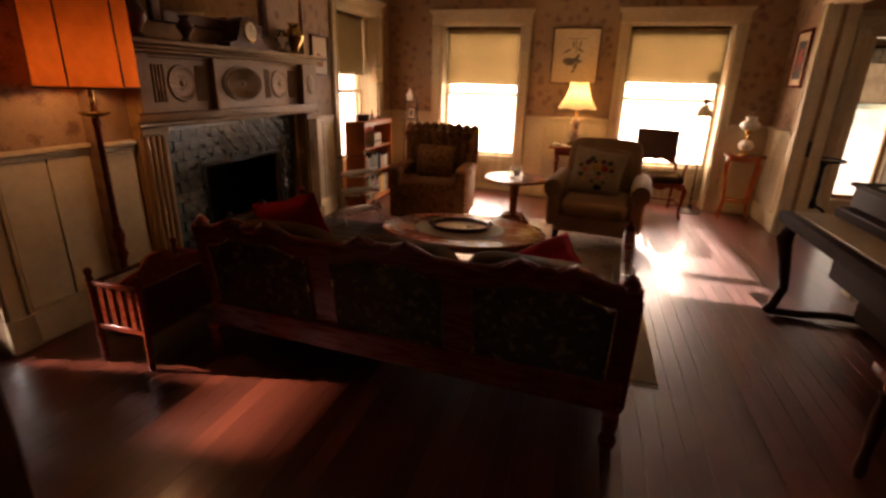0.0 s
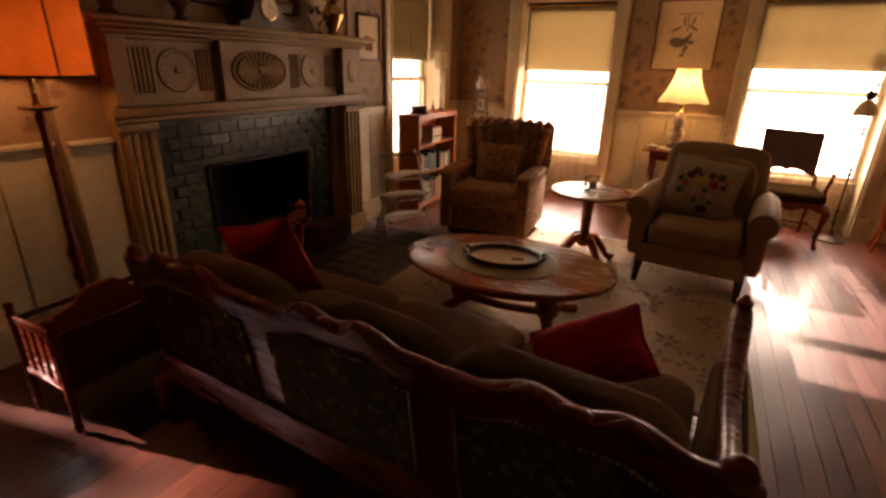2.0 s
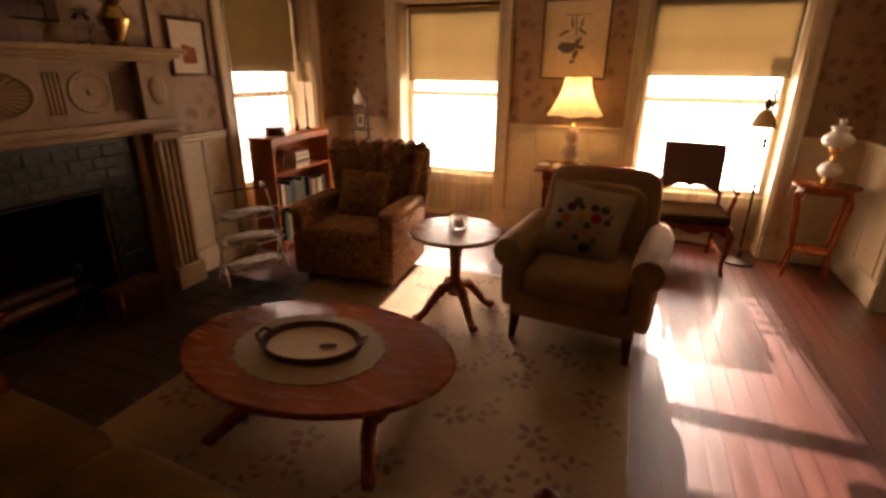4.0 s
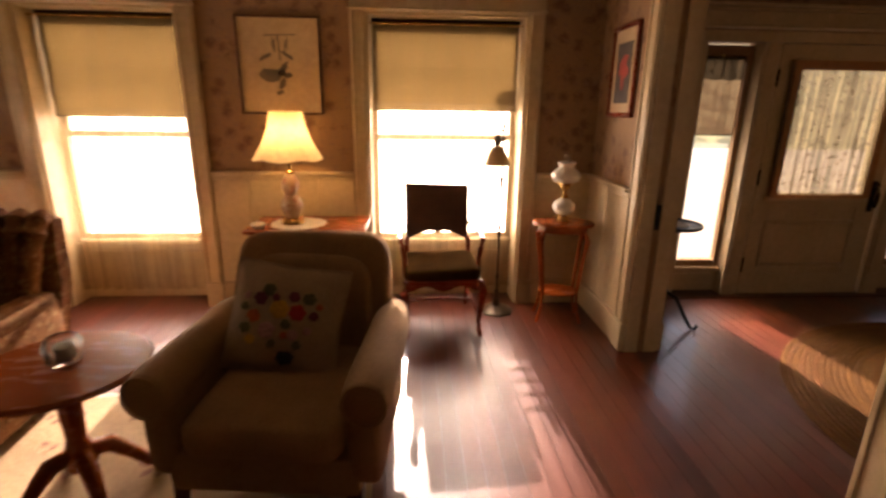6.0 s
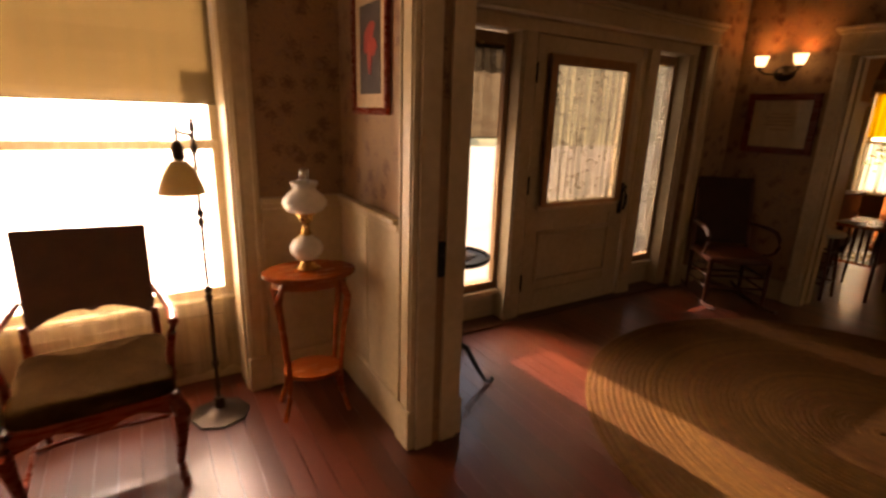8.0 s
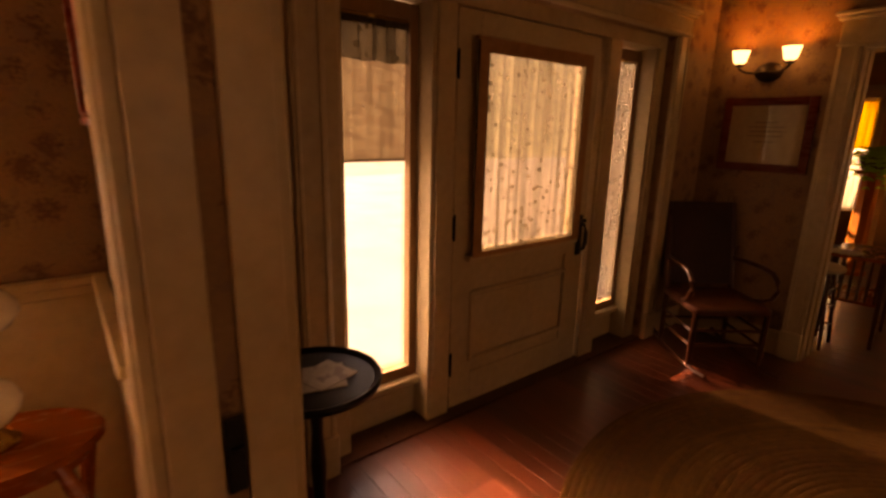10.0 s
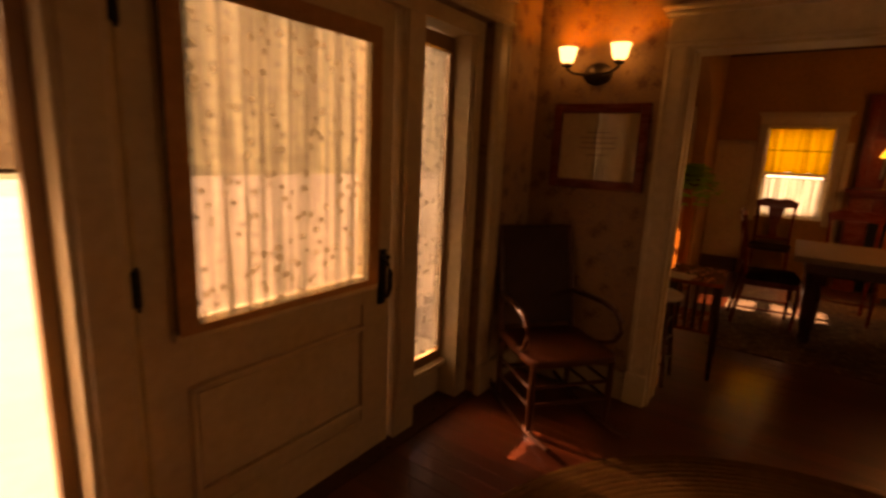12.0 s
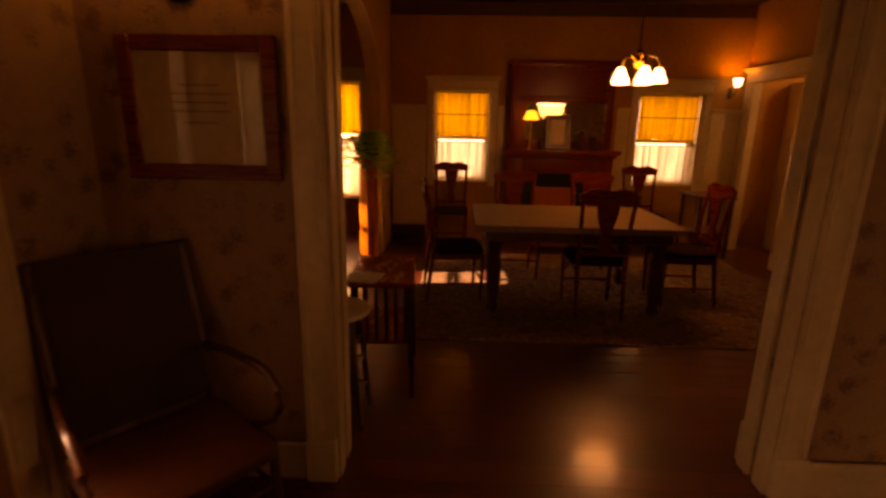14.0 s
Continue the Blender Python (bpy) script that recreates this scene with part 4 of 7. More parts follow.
# ---- living room furniture ----
def sofa():
    t = thing("sofa", "carved mahogany settee with moss velvet cushions and tapestry back panels", "sofa", pose(-0.715, 2.70, 0, 0, 0, 176.5))
    L, yb = 1.09, 0.43

    def crest(x):
        u = (x + L) / (2 * L) * 3
        f = u - math.floor(u)
        return 0.715 + 0.045 * math.sin(math.pi * f) ** 1.5 + 0.018 * math.cos(6 * math.pi * f) * math.sin(math.pi * f)
    # back frame: crest rail, uprights, lower rail
    xs = [-L + 2 * L * i / 96 for i in range(97)]
    bm = NB()
    out = [(x, crest(x)) for x in xs] + [(x, crest(x) - 0.075) for x in reversed(xs)]
    n = len(xs)
    f0 = [[bm.verts.new((x, y, z)) for x, z in out] for y in (yb - 0.03, yb + 0.022)]
    for i in range(n - 1):
        j, k = 2 * n - 1 - i, 2 * n - 2 - i
        bm.faces.new((f0[0][i], f0[0][i + 1], f0[0][k], f0[0][j]))
        bm.faces.new((f0[1][j], f0[1][k], f0[1][i + 1], f0[1][i]))
        bm.faces.new((f0[0][i], f0[1][i], f0[1][i + 1], f0[0][i + 1]))
        bm.faces.new((f0[0][j], f0[0][k], f0[1][k], f0[1][j]))
    cr = part("crest_rail", bm, MAHOG, t, "carved scalloped mahogany crest rail")
    part("crest_moulding", tube(NB(), [(x, yb - 0.004, crest(x)) for x in xs], 0.026, 10), MAHOG, cr)
    for k in range(3):
        c = -L + 2 * L * (k + 0.5) / 3
        for s in (-1, 1):
            bm = NB()
            tube(bm, [(c + s * 0.04, yb + 0.015, crest(c) + 0.008), (c + s * 0.11, yb + 0.018, crest(c + s * 0.1) + 0.022), (c + s * 0.17, yb + 0.015, crest(c + s * 0.17) + 0.004), (c + s * 0.20, yb + 0.012, crest(c + s * 0.2) - 0.012)], [0.010, 0.018, 0.016, 0.008], 8)
            part("carved_scroll", bm, MAHOG, cr)
        part("carved_shell", soft(NB(), c, yb + 0.012, crest(c) + 0.015, 0.05, 0.024, 0.026, 0.9, nu=14, nv=8), MAHOG, cr)
    for k in range(4):
        c = -L + 0.04 + (2 * L - 0.08) * k / 3
        bm = NB()
        w = 0.05 if k in (0, 3) else 0.075
        box(bm, c - w, c + w, yb - 0.03, yb + 0.018, 0.15, 0.69, 0.006)
        part("back_stile", bm, MAHOG, t)
    bm = NB()
    box(bm, -L, L, yb - 0.03, yb + 0.02, 0.13, 0.27, 0.006)
    part("back_rail", bm, MAHOG, t)
    for k in range(3):
        a = -L + 0.04 + (2 * L - 0.08) * k / 3 + (0.05 if k == 0 else 0.075)
        b = -L + 0.04 + (2 * L - 0.08) * (k + 1) / 3 - (0.05 if k == 2 else 0.075)
        m = (a + b) / 2
        pts = [(a, 0.26), (b, 0.26), (b + 0.005, 0.64)]
        for i in range(9):
            u = i / 8
            x = b - 0.02 + (a - b + 0.04) * u
            pts.append((x, 0.645 + 0.045 * math.sin(math.pi * u) ** 1.5 - 0.012 * math.cos(4 * math.pi * u)))
        pts.append((a - 0.005, 0.64))
        bm = NB()
        plate(bm, pts, yb + 0.006, yb + 0.028)
        pn = part("back_panel", bm, TAPESTRY, t, "green and gold tapestry panel")
        bm = NB()
        P = [Vector((x, yb + 0.03, z)) for x, z in pts]
        for p, q in zip(P, P[1:] + P[:1]):
            c = max(1, int((q - p).length / 0.014))
            for i in range(c):
                h = p.lerp(q, i / c)
                bmesh.ops.create_icosphere(bm, subdivisions=1, radius=0.0072, matrix=Matrix.Translation(h))
        tagged(part("nailhead_trim", bm, BRASS, pn, "row of small brass nail heads"), kind="stuff")
    bm = NB()
    box(bm, -L + 0.02, L - 0.02, -0.40, yb - 0.03, 0.16, 0.30, 0.01)
    box(bm, -L + 0.02, L - 0.02, -0.44, -0.40, 0.14, 0.30, 0.008)
    part("seat_frame", bm, MAHOG, t)
    for k in range(3):
        c = -L + 0.12 + (2 * L - 0.24) * (k + 0.5) / 3
        w = (2 * L - 0.24) / 6
        part("seat_cushion", soft(NB(), c, -0.06, 0.375, w, 0.37, 0.085, 0.22, 0.45), SOFAFAB, t)
        part("back_cushion", soft(NB(), c, 0.315, 0.56, w - 0.005, 0.095, 0.20, 0.3, 0.55), SOFAFAB, t)
    for s in (-1, 1):
        bm = NB()
        x = s * (L - 0.045)
        soft(bm, x, -0.02, 0.44, 0.06, 0.38, 0.15, 0.3, 0.4)
        part("arm_pad", bm, SOFAFAB, t)
        bm = NB()
        tube(bm, [(x, yb, 0.70), (x, 0.25, 0.64), (x, 0.0, 0.60), (x, -0.25, 0.62), (x, -0.40, 0.70), (x, -0.46, 0.72), (x, -0.49, 0.68), (x, -0.46, 0.64)], [0.03, 0.028, 0.028, 0.03, 0.034, 0.032, 0.028, 0.02], 10)
        tube(bm, [(x, -0.43, 0.66), (x, -0.41, 0.5), (x, -0.43, 0.3), (x, -0.42, 0.15)], [0.03, 0.024, 0.034, 0.03], 10)
        lathe(bm, [(0.0, -0.02), (0.03, 0.0), (0.036, 0.03), (0.024, 0.055), (0.0, 0.07)], 14, (x, yb - 0.01, 0.735))
        lathe(bm, [(0.0, -0.02), (0.022, 0.0), (0.028, 0.022), (0.0, 0.05)], 12, (x, -0.45, 0.745))
        part("arm_frame", bm, MAHOG, t, "scrolled mahogany arm")
        for y in (-0.40, yb - 0.01):
            bm = NB()
            lathe(bm, [(0.022, 0), (0.036, 0.02), (0.04, 0.05), (0.026, 0.085), (0.034, 0.11), (0.036, 0.17)], 14, (x, y, 0))
            part("leg", bm, MAHOG, t)
    # the back leans outwards
    for o in t.children_recursive:
        if o.name.split(".")[0] in ("crest_rail", "crest_moulding", "carved_scroll", "carved_shell", "back_stile", "back_rail", "back_panel", "nailhead_trim", "back_cushion"):
            o.data.transform(Matrix(((1, 0, 0, 0), (0, 1, 0.16, -0.16 * 0.74), (0, 0, 1.02, 0), (0, 0, 0, 1))))
    return t


sofa()


def pillow(name, m, w, h, d, fab, label):
    t = thing(name, label, "pillow", m)
    bm = NB()
    n = 18
    g = {}
    for side in (-1, 1):
        for i in range(n + 1):
            for j in range(n + 1):
                u, v = 2 * i / n - 1, 2 * j / n - 1
                edge = max(abs(u), abs(v)) >= 0.999
                if side == 1 and edge:
                    g[side, i, j] = g[-1, i, j]
                    continue
                b = (1 - abs(u) ** 2.6) * (1 - abs(v) ** 2.6)
                pin = 1 - 0.07 * (1 - abs(u)) * abs(v) - 0.07 * (1 - abs(v)) * abs(u)
                wr = 0.006 * noise.noise((u * 3 + m.translation.x * 5, v * 3, side))
                g[side, i, j] = bm.verts.new((u * w / 2 * pin, side * d / 2 * max(b, 0) ** 0.55 + wr, v * h / 2 * pin))
    for side in (-1, 1):
        for i in range(n):
            for j in range(n):
                q = (g[side, i, j], g[side, i + 1, j], g[side, i + 1, j + 1], g[side, i, j + 1])
                bm.faces.new(q if side < 0 else q[::-1])
    part("cover", bm, fab, t)
    bm = NB()
    ring = [(-1, -1), (1, -1), (1, 1), (-1, 1)]
    for (a, b), (c, e) in zip(ring, ring[1:] + ring[:1]):
        pts = []
        for k in range(7):
            f = k / 6
            u, v = a + (c - a) * f, b + (e - b) * f
            pin = 1 - 0.07 * (1 - abs(u)) * abs(v) - 0.07 * (1 - abs(v)) * abs(u)
            pts.append((u * w / 2 * pin, 0, v * h / 2 * pin))
        tube(bm, pts, 0.005, 6)
    part("piping", bm, fab, t)
    return t


pillow("red_pillow", pose(-1.52, 2.78, 0.64, 16, -14, 6), 0.40, 0.38, 0.15, RED, "plump red velvet pillow on the settee")
pillow("red_pillow", pose(-0.09, 2.82, 0.575, 60, 27, -168), 0.40, 0.27, 0.16, RED, "plump red velvet pillow on the settee")


def coffee_table():
    t = thing("coffee_table", "oval golden oak coffee table on scrolled pedestals", "table", pose(-0.765, 3.87, 0.012, 0, 0, 3))
    bm = NB()
    lathe(bm, [(0.612, 0.372), (0.626, 0.380), (0.63, 0.388), (0.628, 0.397), (0.619, 0.404)], 64, sy=0.698)
    part("tabletop", bm, OAK, t)
    bm = NB()
    slab(bm, oval(0.52, 0.34, 48), 0.315, 0.372)
    part("apron", bm, OAK, t)
    for s in (-1, 1):
        bm = NB()
        lathe(bm, [(0.05, 0.09), (0.07, 0.12), (0.075, 0.17), (0.05, 0.21), (0.045, 0.26), (0.07, 0.30), (0.08, 0.318)], 18, (s * 0.27, 0, 0))
        part("pedestal", bm, OAK, t)
        for e in (-1, 1):
            bm = NB()
            tube(bm, [(s * 0.27, e * 0.04, 0.11), (s * 0.31, e * 0.15, 0.10), (s * 0.36, e * 0.25, 0.05), (s * 0.38, e * 0.30, 0.03), (s * 0.385, e * 0.325, 0.045)], [0.034, 0.034, 0.028, 0.029, 0.018], 10)
            part("foot", bm, OAK, t)
    part("stretcher", tube(NB(), [(-0.27, 0, 0.12), (0, 0, 0.10), (0.27, 0, 0.12)], 0.025, 10), OAK, t)


coffee_table()
bm = NB()
pts = []
for i in range(160):
    a = 2 * math.pi * i / 160
    k = 1 + 0.016 * math.sin(26 * a)
    pts.append((0.34 * k * math.cos(a), 0.28 * k * math.sin(a)))
slab(bm, pts, 0, 0.003)
solid("doily", bm, LINEN, "cream scalloped lace doily on the coffee table", "doily", pose(-0.79, 3.86, 0.4162))
t = thing("tray", "oval wooden serving tray with pale lining on the doily", "tray", pose(-0.78, 3.86, 0.4195, 0, 0, 12))
bm = NB()
lathe(bm, [(0.19, 0.0), (0.212, 0.004), (0.225, 0.035), (0.215, 0.037), (0.20, 0.010)], 44, sy=0.74)
part("rim", bm, DARKW, t)
bm = NB()
slab(bm, oval(0.197, 0.146, 40), 0.0095, 0.0115)
part("lining", bm, PRINT, t)
for s in (-1, 1):
    part("handle", tube(NB(), [(s * 0.215, -0.05, 0.03), (s * 0.24, -0.03, 0.05), (s * 0.24, 0.03, 0.05), (s * 0.215, 0.05, 0.03)], 0.008, 8), DARKW, t)
solid("clothespin", box(NB(), -0.035, 0.035, -0.008, 0.008, 0, 0.008, 0.002), DARKW, "small wooden clip lying on the tray", "clip", pose(-0.70, 3.87, 0.4312, 0, 0, 25))


def living_rug():
    bm = NB()
    box(bm, -1.75, 0.58, 2.78, 5.85, 0.0, 0.011, 0.003)
    r = thing("area_rug", "beige wool rug with brown rose sprays and fringe", "rug")
    part("rug_field", bm, RUG, r)
    rnd = random.Random(4)
    bm = NB()

    def leaf(x, y, a, l, w):
        pts = [(0, 0), (0.3 * l, w), (0.7 * l, 0.8 * w), (l, 0), (0.7 * l, -0.8 * w), (0.3 * l, -w)]
        slab(bm, [(x + c * math.cos(a) - d * math.sin(a), y + c * math.sin(a) + d * math.cos(a)) for c, d in pts], 0.0112, 0.0128)
    for gx in range(6):
        for gy in range(8):
            cx, cy = -1.55 + gx * 0.39 + (gy % 2) * 0.16, 2.98 + gy * 0.385
            if cx > 0.45:
                continue
            a0 = rnd.random() * 6.3
            for k in range(5):
                a = a0 + k * 1.256
                leaf(cx + 0.02 * math.cos(a), cy + 0.02 * math.sin(a), a, 0.055 + 0.02 * rnd.random(), 0.018)
            x, y, a = cx, cy, a0
            for k in range(7):
                x, y = x + 0.042 * math.cos(a), y + 0.042 * math.sin(a)
                a += 0.32
                leaf(x, y, a + (1.0 if k % 2 else -1.0), 0.05, 0.013)
    tagged(part("motif", bm, RUGMOTIF, r, "woven brown leaf and rose sprays"), kind="stuff")
    bm = NB()
    for i in range(150):
        x = -1.745 + i * 2.32 / 149
        for y, s in ((2.78, -1), (5.85, 1)):
            box(bm, x - 0.004, x + 0.004, min(y, y + s * 0.04), max(y, y + s * 0.04), 0.001, 0.006)
    tagged(part("fringe", bm, WHITE, r, "short pale fringe"), kind="stuff")


living_rug()


def wing_chair():
    t = thing("wing_chair", "channel-back armchair in brown floral tapestry", "armchair", pose(-1.53, 5.64, 0.0, 0, 0, 4))
    bm = NB()
    box(bm, -0.36, 0.36, -0.37, 0.30, 0.05, 0.30, 0.03)
    part("base", bm, WINGFAB, t)
    part("seat_cushion", soft(NB(), 0, -0.10, 0.375, 0.335, 0.33, 0.095, 0.2, 0.4), WINGFAB, t)
    bm = NB()
    pts = []
    for i in range(25):
        u = -1 + 2 * i / 24
        pts.append((0.43 * u, 0.965 + 0.012 * (1 - abs(u) ** 3)))
    plate(bm, [(-0.36, 0.25), (0.36, 0.25), (0.43, 0.60)] + pts[::-1] + [(-0.43, 0.60)], -0.045, 0.045)
    bmesh.ops.transform(bm, matrix=pose(0, 0.315, 0.0, -4), verts=list(bm.verts))
    bmesh.ops.translate(bm, verts=list(bm.verts), vec=(0, 0.0, 0.0))
    part("back_shell", bm, WINGFAB, t)
    for i in range(9):
        u = (i - 4) / 4.0
        bm = NB()
        x0, x1, x2 = u * 0.30, u * 0.345, u * 0.382
        top = 0.975 + 0.012 * (1 - abs(u) ** 3)
        tube(bm, [(x0, 0.215, 0.40), (x0 * 1.05, 0.225, 0.60), (x1, 0.25, 0.80), (x2, 0.272, top - 0.06), (x2, 0.30, top - 0.012), (x2, 0.345, top), (x2, 0.39, top - 0.02)], [0.046, 0.052, 0.056, 0.056, 0.052, 0.046, 0.03], 14)
        part("channel", bm, WINGFAB, t)
    for s in (-1, 1):
        bm = NB()
        box(bm, s * 0.358 - 0.056, s * 0.358 + 0.056, -0.40, 0.30, 0.06, 0.55, 0.025)
        soft(bm, s * 0.36, -0.07, 0.565, 0.072, 0.35, 0.055, 0.4, 0.7)
        part("arm", bm, WINGFAB, t)
        for y in (-0.33, 0.27):
            part("leg", lathe(NB(), [(0.018, 0), (0.026, 0.01), (0.03, 0.06)], 10, (s * 0.32, y, 0)), DARKW, t)
    return t


wing_chair()
pillow("brown_pillow", pose(-1.54, 5.67, 0.62, -24, 0, 5), 0.42, 0.40, 0.13, WINGFAB, "brown patterned pillow on the channel-back armchair")


def pedestal_table():
    t = thing("pedestal_table", "round oak pedestal table with scrolled feet", "table", pose(-0.55, 5.10, 0.012))
    bm = NB()
    lathe(bm, [(0.27, 0.575), (0.295, 0.582), (0.30, 0.595), (0.292, 0.605)], 44)
    part("tabletop", bm, OAK, t)
    bm = NB()
    lathe(bm, [(0.05, 0.16), (0.06, 0.20), (0.045, 0.24), (0.035, 0.28), (0.04, 0.40), (0.045, 0.50), (0.06, 0.55), (0.12, 0.576)], 18)
    part("column", bm, OAK, t)
    for k in range(4):
        a = math.radians(45 + 90 * k)
        c, s = math.cos(a), math.sin(a)
        bm = NB()
        tube(bm, [(c * r, s * r, z) for r, z in ((0.03, 0.22), (0.10, 0.21), (0.17, 0.13), (0.22, 0.06), (0.27, 0.03), (0.295, 0.04))], [0.034, 0.034, 0.026, 0.022, 0.029, 0.02], 10)
        part("foot", bm, OAK, t)


pedestal_table()
t = thing("glass_jar", "faceted clear glass jar on the pedestal table", "jar", pose(-0.55, 5.13, 0.6175))
bm = NB()
lathe(bm, [(0.05, 0), (0.062, 0.01), (0.066, 0.07), (0.055, 0.095), (0.05, 0.10), (0.046, 0.095), (0.058, 0.07), (0.055, 0.014), (0, 0.012)], 8)
part("body", bm, CLEAR, t)
part("candle", lathe(NB(), [(0.03, 0.013), (0.03, 0.06), (0.02, 0.065)], 16), WHITE, t)


def armchair():
    t = thing("armchair", "oatmeal upholstered armchair with rolled arms and tapered legs", "armchair", pose(0.25, 5.34, 0.0, 0, 0, -6) @ Matrix.Diagonal((1, 1.03, 1.045, 1)))
    bm = NB()
    box(bm, -0.36, 0.36, -0.41, 0.36, 0.155, 0.31, 0.03)
    part("seat_frame", bm, ARMFAB, t)
    part("seat_cushion", soft(NB(), 0, -0.09, 0.375, 0.30, 0.345, 0.085, 0.2, 0.4), ARMFAB, t)
    bm = NB()
    soft(bm, 0, 0.33, 0.60, 0.365, 0.085, 0.335, 0.25, 0.35, m=Matrix.Rotation(radians(-9), 3, "X"))
    part("backrest", bm, ARMFAB, t)
    part("back_cushion", soft(NB(), 0, 0.245, 0.60, 0.29, 0.07, 0.25, 0.25, 0.45, m=Matrix.Rotation(radians(-10), 3, "X")), ARMFAB, t)
    for s in (-1, 1):
        bm = NB()
        soft(bm, s * 0.37, -0.06, 0.38, 0.065, 0.355, 0.20, 0.3, 0.35)
        part("arm_side", bm, ARMFAB, t)
        bm = NB()
        pts = [(s * 0.385, y, 0.545 + 0.05 * max(0, (y + 0.1)) ** 1.2) for y in (-0.43, -0.42, -0.36, -0.2, 0, 0.2, 0.33)]
        tube(bm, pts, [0.06, 0.082, 0.092, 0.092, 0.09, 0.086, 0.06], 18)
        part("arm_roll", bm, ARMFAB, t)
        bm = NB()
        tube(bm, [(s * 0.385 + 0.078 * math.cos(a), -0.432, 0.545 + 0.078 * math.sin(a)) for a in [i * math.pi / 10 for i in range(21)]], 0.006, 6)
        part("arm_piping", bm, ARMFAB, t)
        for y in (-0.37, 0.34):
            bm = NB()
            e = -0.02 if y < 0 else 0.05
            tube(bm, [(s * 0.33, y, 0.18), (s * 0.335, y + e * 0.4, 0.09), (s * 0.34, y + e, 0.0)], [0.042, 0.034, 0.024], 4)
            part("leg", bm, DARKW, t, "tapered dark wooden leg")
    return t


armchair()
needle = pillow("needlepoint_pillow", pose(0.21, 5.37, 0.67, -24, 7, -6) @ Matrix.Scale(1.15, 4), 0.43, 0.41, 0.13, LINEN, "linen pillow with embroidered flowers on the oatmeal armchair")
rnd = random.Random(11)
PETALS = {"red": mat("thread_red", (0.50, 0.03, 0.02), None, 30, 0.85), "yellow": mat("thread_yellow", (0.65, 0.38, 0.03), None, 30, 0.85), "orange": mat("thread_orange", (0.55, 0.14, 0.03), None, 30, 0.85),
          "plum": mat("thread_plum", (0.17, 0.03, 0.05), None, 30, 0.85), "pink": mat("thread_pink", (0.55, 0.30, 0.26), None, 30, 0.85), "green": mat("thread_green", (0.11, 0.12, 0.04), None, 30, 0.85), "black": mat("thread_black", (0.015, 0.014, 0.016), None, 30, 0.8)}


def bloom(color, x, z, r, petals=6):
    bm = NB()
    b = (1 - abs(2 * x / 0.43) ** 2.6) * (1 - abs(2 * z / 0.41) ** 2.6)
    y = -0.065 * max(b, 0) ** 0.55
    for k in range(petals):
        a = 2 * math.pi * k / petals + rnd.random() * 0.4
        soft(bm, x + r * 0.55 * math.cos(a), y - 0.001, z + r * 0.55 * math.sin(a), r * 0.5, 0.005, r * 0.42, 1.0, nu=10, nv=6)
    soft(bm, x, y - 0.003, z, r * 0.32, 0.005, r * 0.32, 1.0, nu=10, nv=6)
    part("flower_stitching", bm, PETALS[color], needle, "embroidered %s flower" % color if color not in ("green", "black") else "embroidered %s leaves" % color)


for c, x, z, r in (("yellow", -0.01, 0.035, 0.036), ("red", 0.055, 0.03, 0.032), ("orange", -0.10, 0.0, 0.026), ("plum", -0.085, 0.065, 0.026), ("plum", 0.035, 0.085, 0.022), ("plum", 0.115, 0.025, 0.019), ("pink", -0.045, -0.045, 0.031), ("pink", 0.05, -0.05, 0.022), ("yellow", -0.10, -0.085, 0.019), ("green", -0.06, 0.10, 0.025), ("green", 0.09, 0.085, 0.025), ("green", -0.125, -0.045, 0.022), ("green", 0.02, -0.015, 0.02), ("black", 0.035, -0.13, 0.033),
                   ("orange", 0.02, -0.055, 0.015), ("pink", 0.10, -0.03, 0.016), ("green", 0.07, -0.085, 0.018), ("green", -0.02, -0.09, 0.018), ("plum", -0.03, 0.075, 0.015), ("orange", 0.13, 0.06, 0.014), ("green", -0.14, 0.03, 0.016), ("pink", -0.135, 0.07, 0.014)):
    bloom(c, x, z, r)


def side_table():
    t = thing("side_table", "mahogany side table with turned legs by the wall", "table", pose(0.04, 6.815, 0))
    bm = NB()
    box(bm, -0.40, 0.40, -0.25, 0.25, 0.738, 0.76, 0.006)
    part("tabletop", bm, OAK, t)
    part("apron", box(NB(), -0.33, 0.33, -0.19, 0.19, 0.65, 0.738, 0.004), MAHOG, t)
    for x in (-0.30, 0.30):
        for y in (-0.16, 0.16):
            part("leg", lathe(NB(), [(0.014, 0), (0.02, 0.02), (0.024, 0.06), (0.016, 0.10), (0.025, 0.30), (0.018, 0.45), (0.028, 0.55), (0.02, 0.60), (0.028, 0.65)], 12, (x, y, 0)), MAHOG, t)


side_table()
bm = NB()
slab(bm, [(k * math.cos(a), k * math.sin(a)) for a, k in ((2 * math.pi * i / 60, 0.19 + 0.008 * math.sin(15 * 2 * math.pi * i / 60)) for i in range(60))], 0, 0.003)
solid("doily", bm, WHITE, "round white lace doily under the table lamp", "doily", pose(-0.04, 6.80, 0.7602))


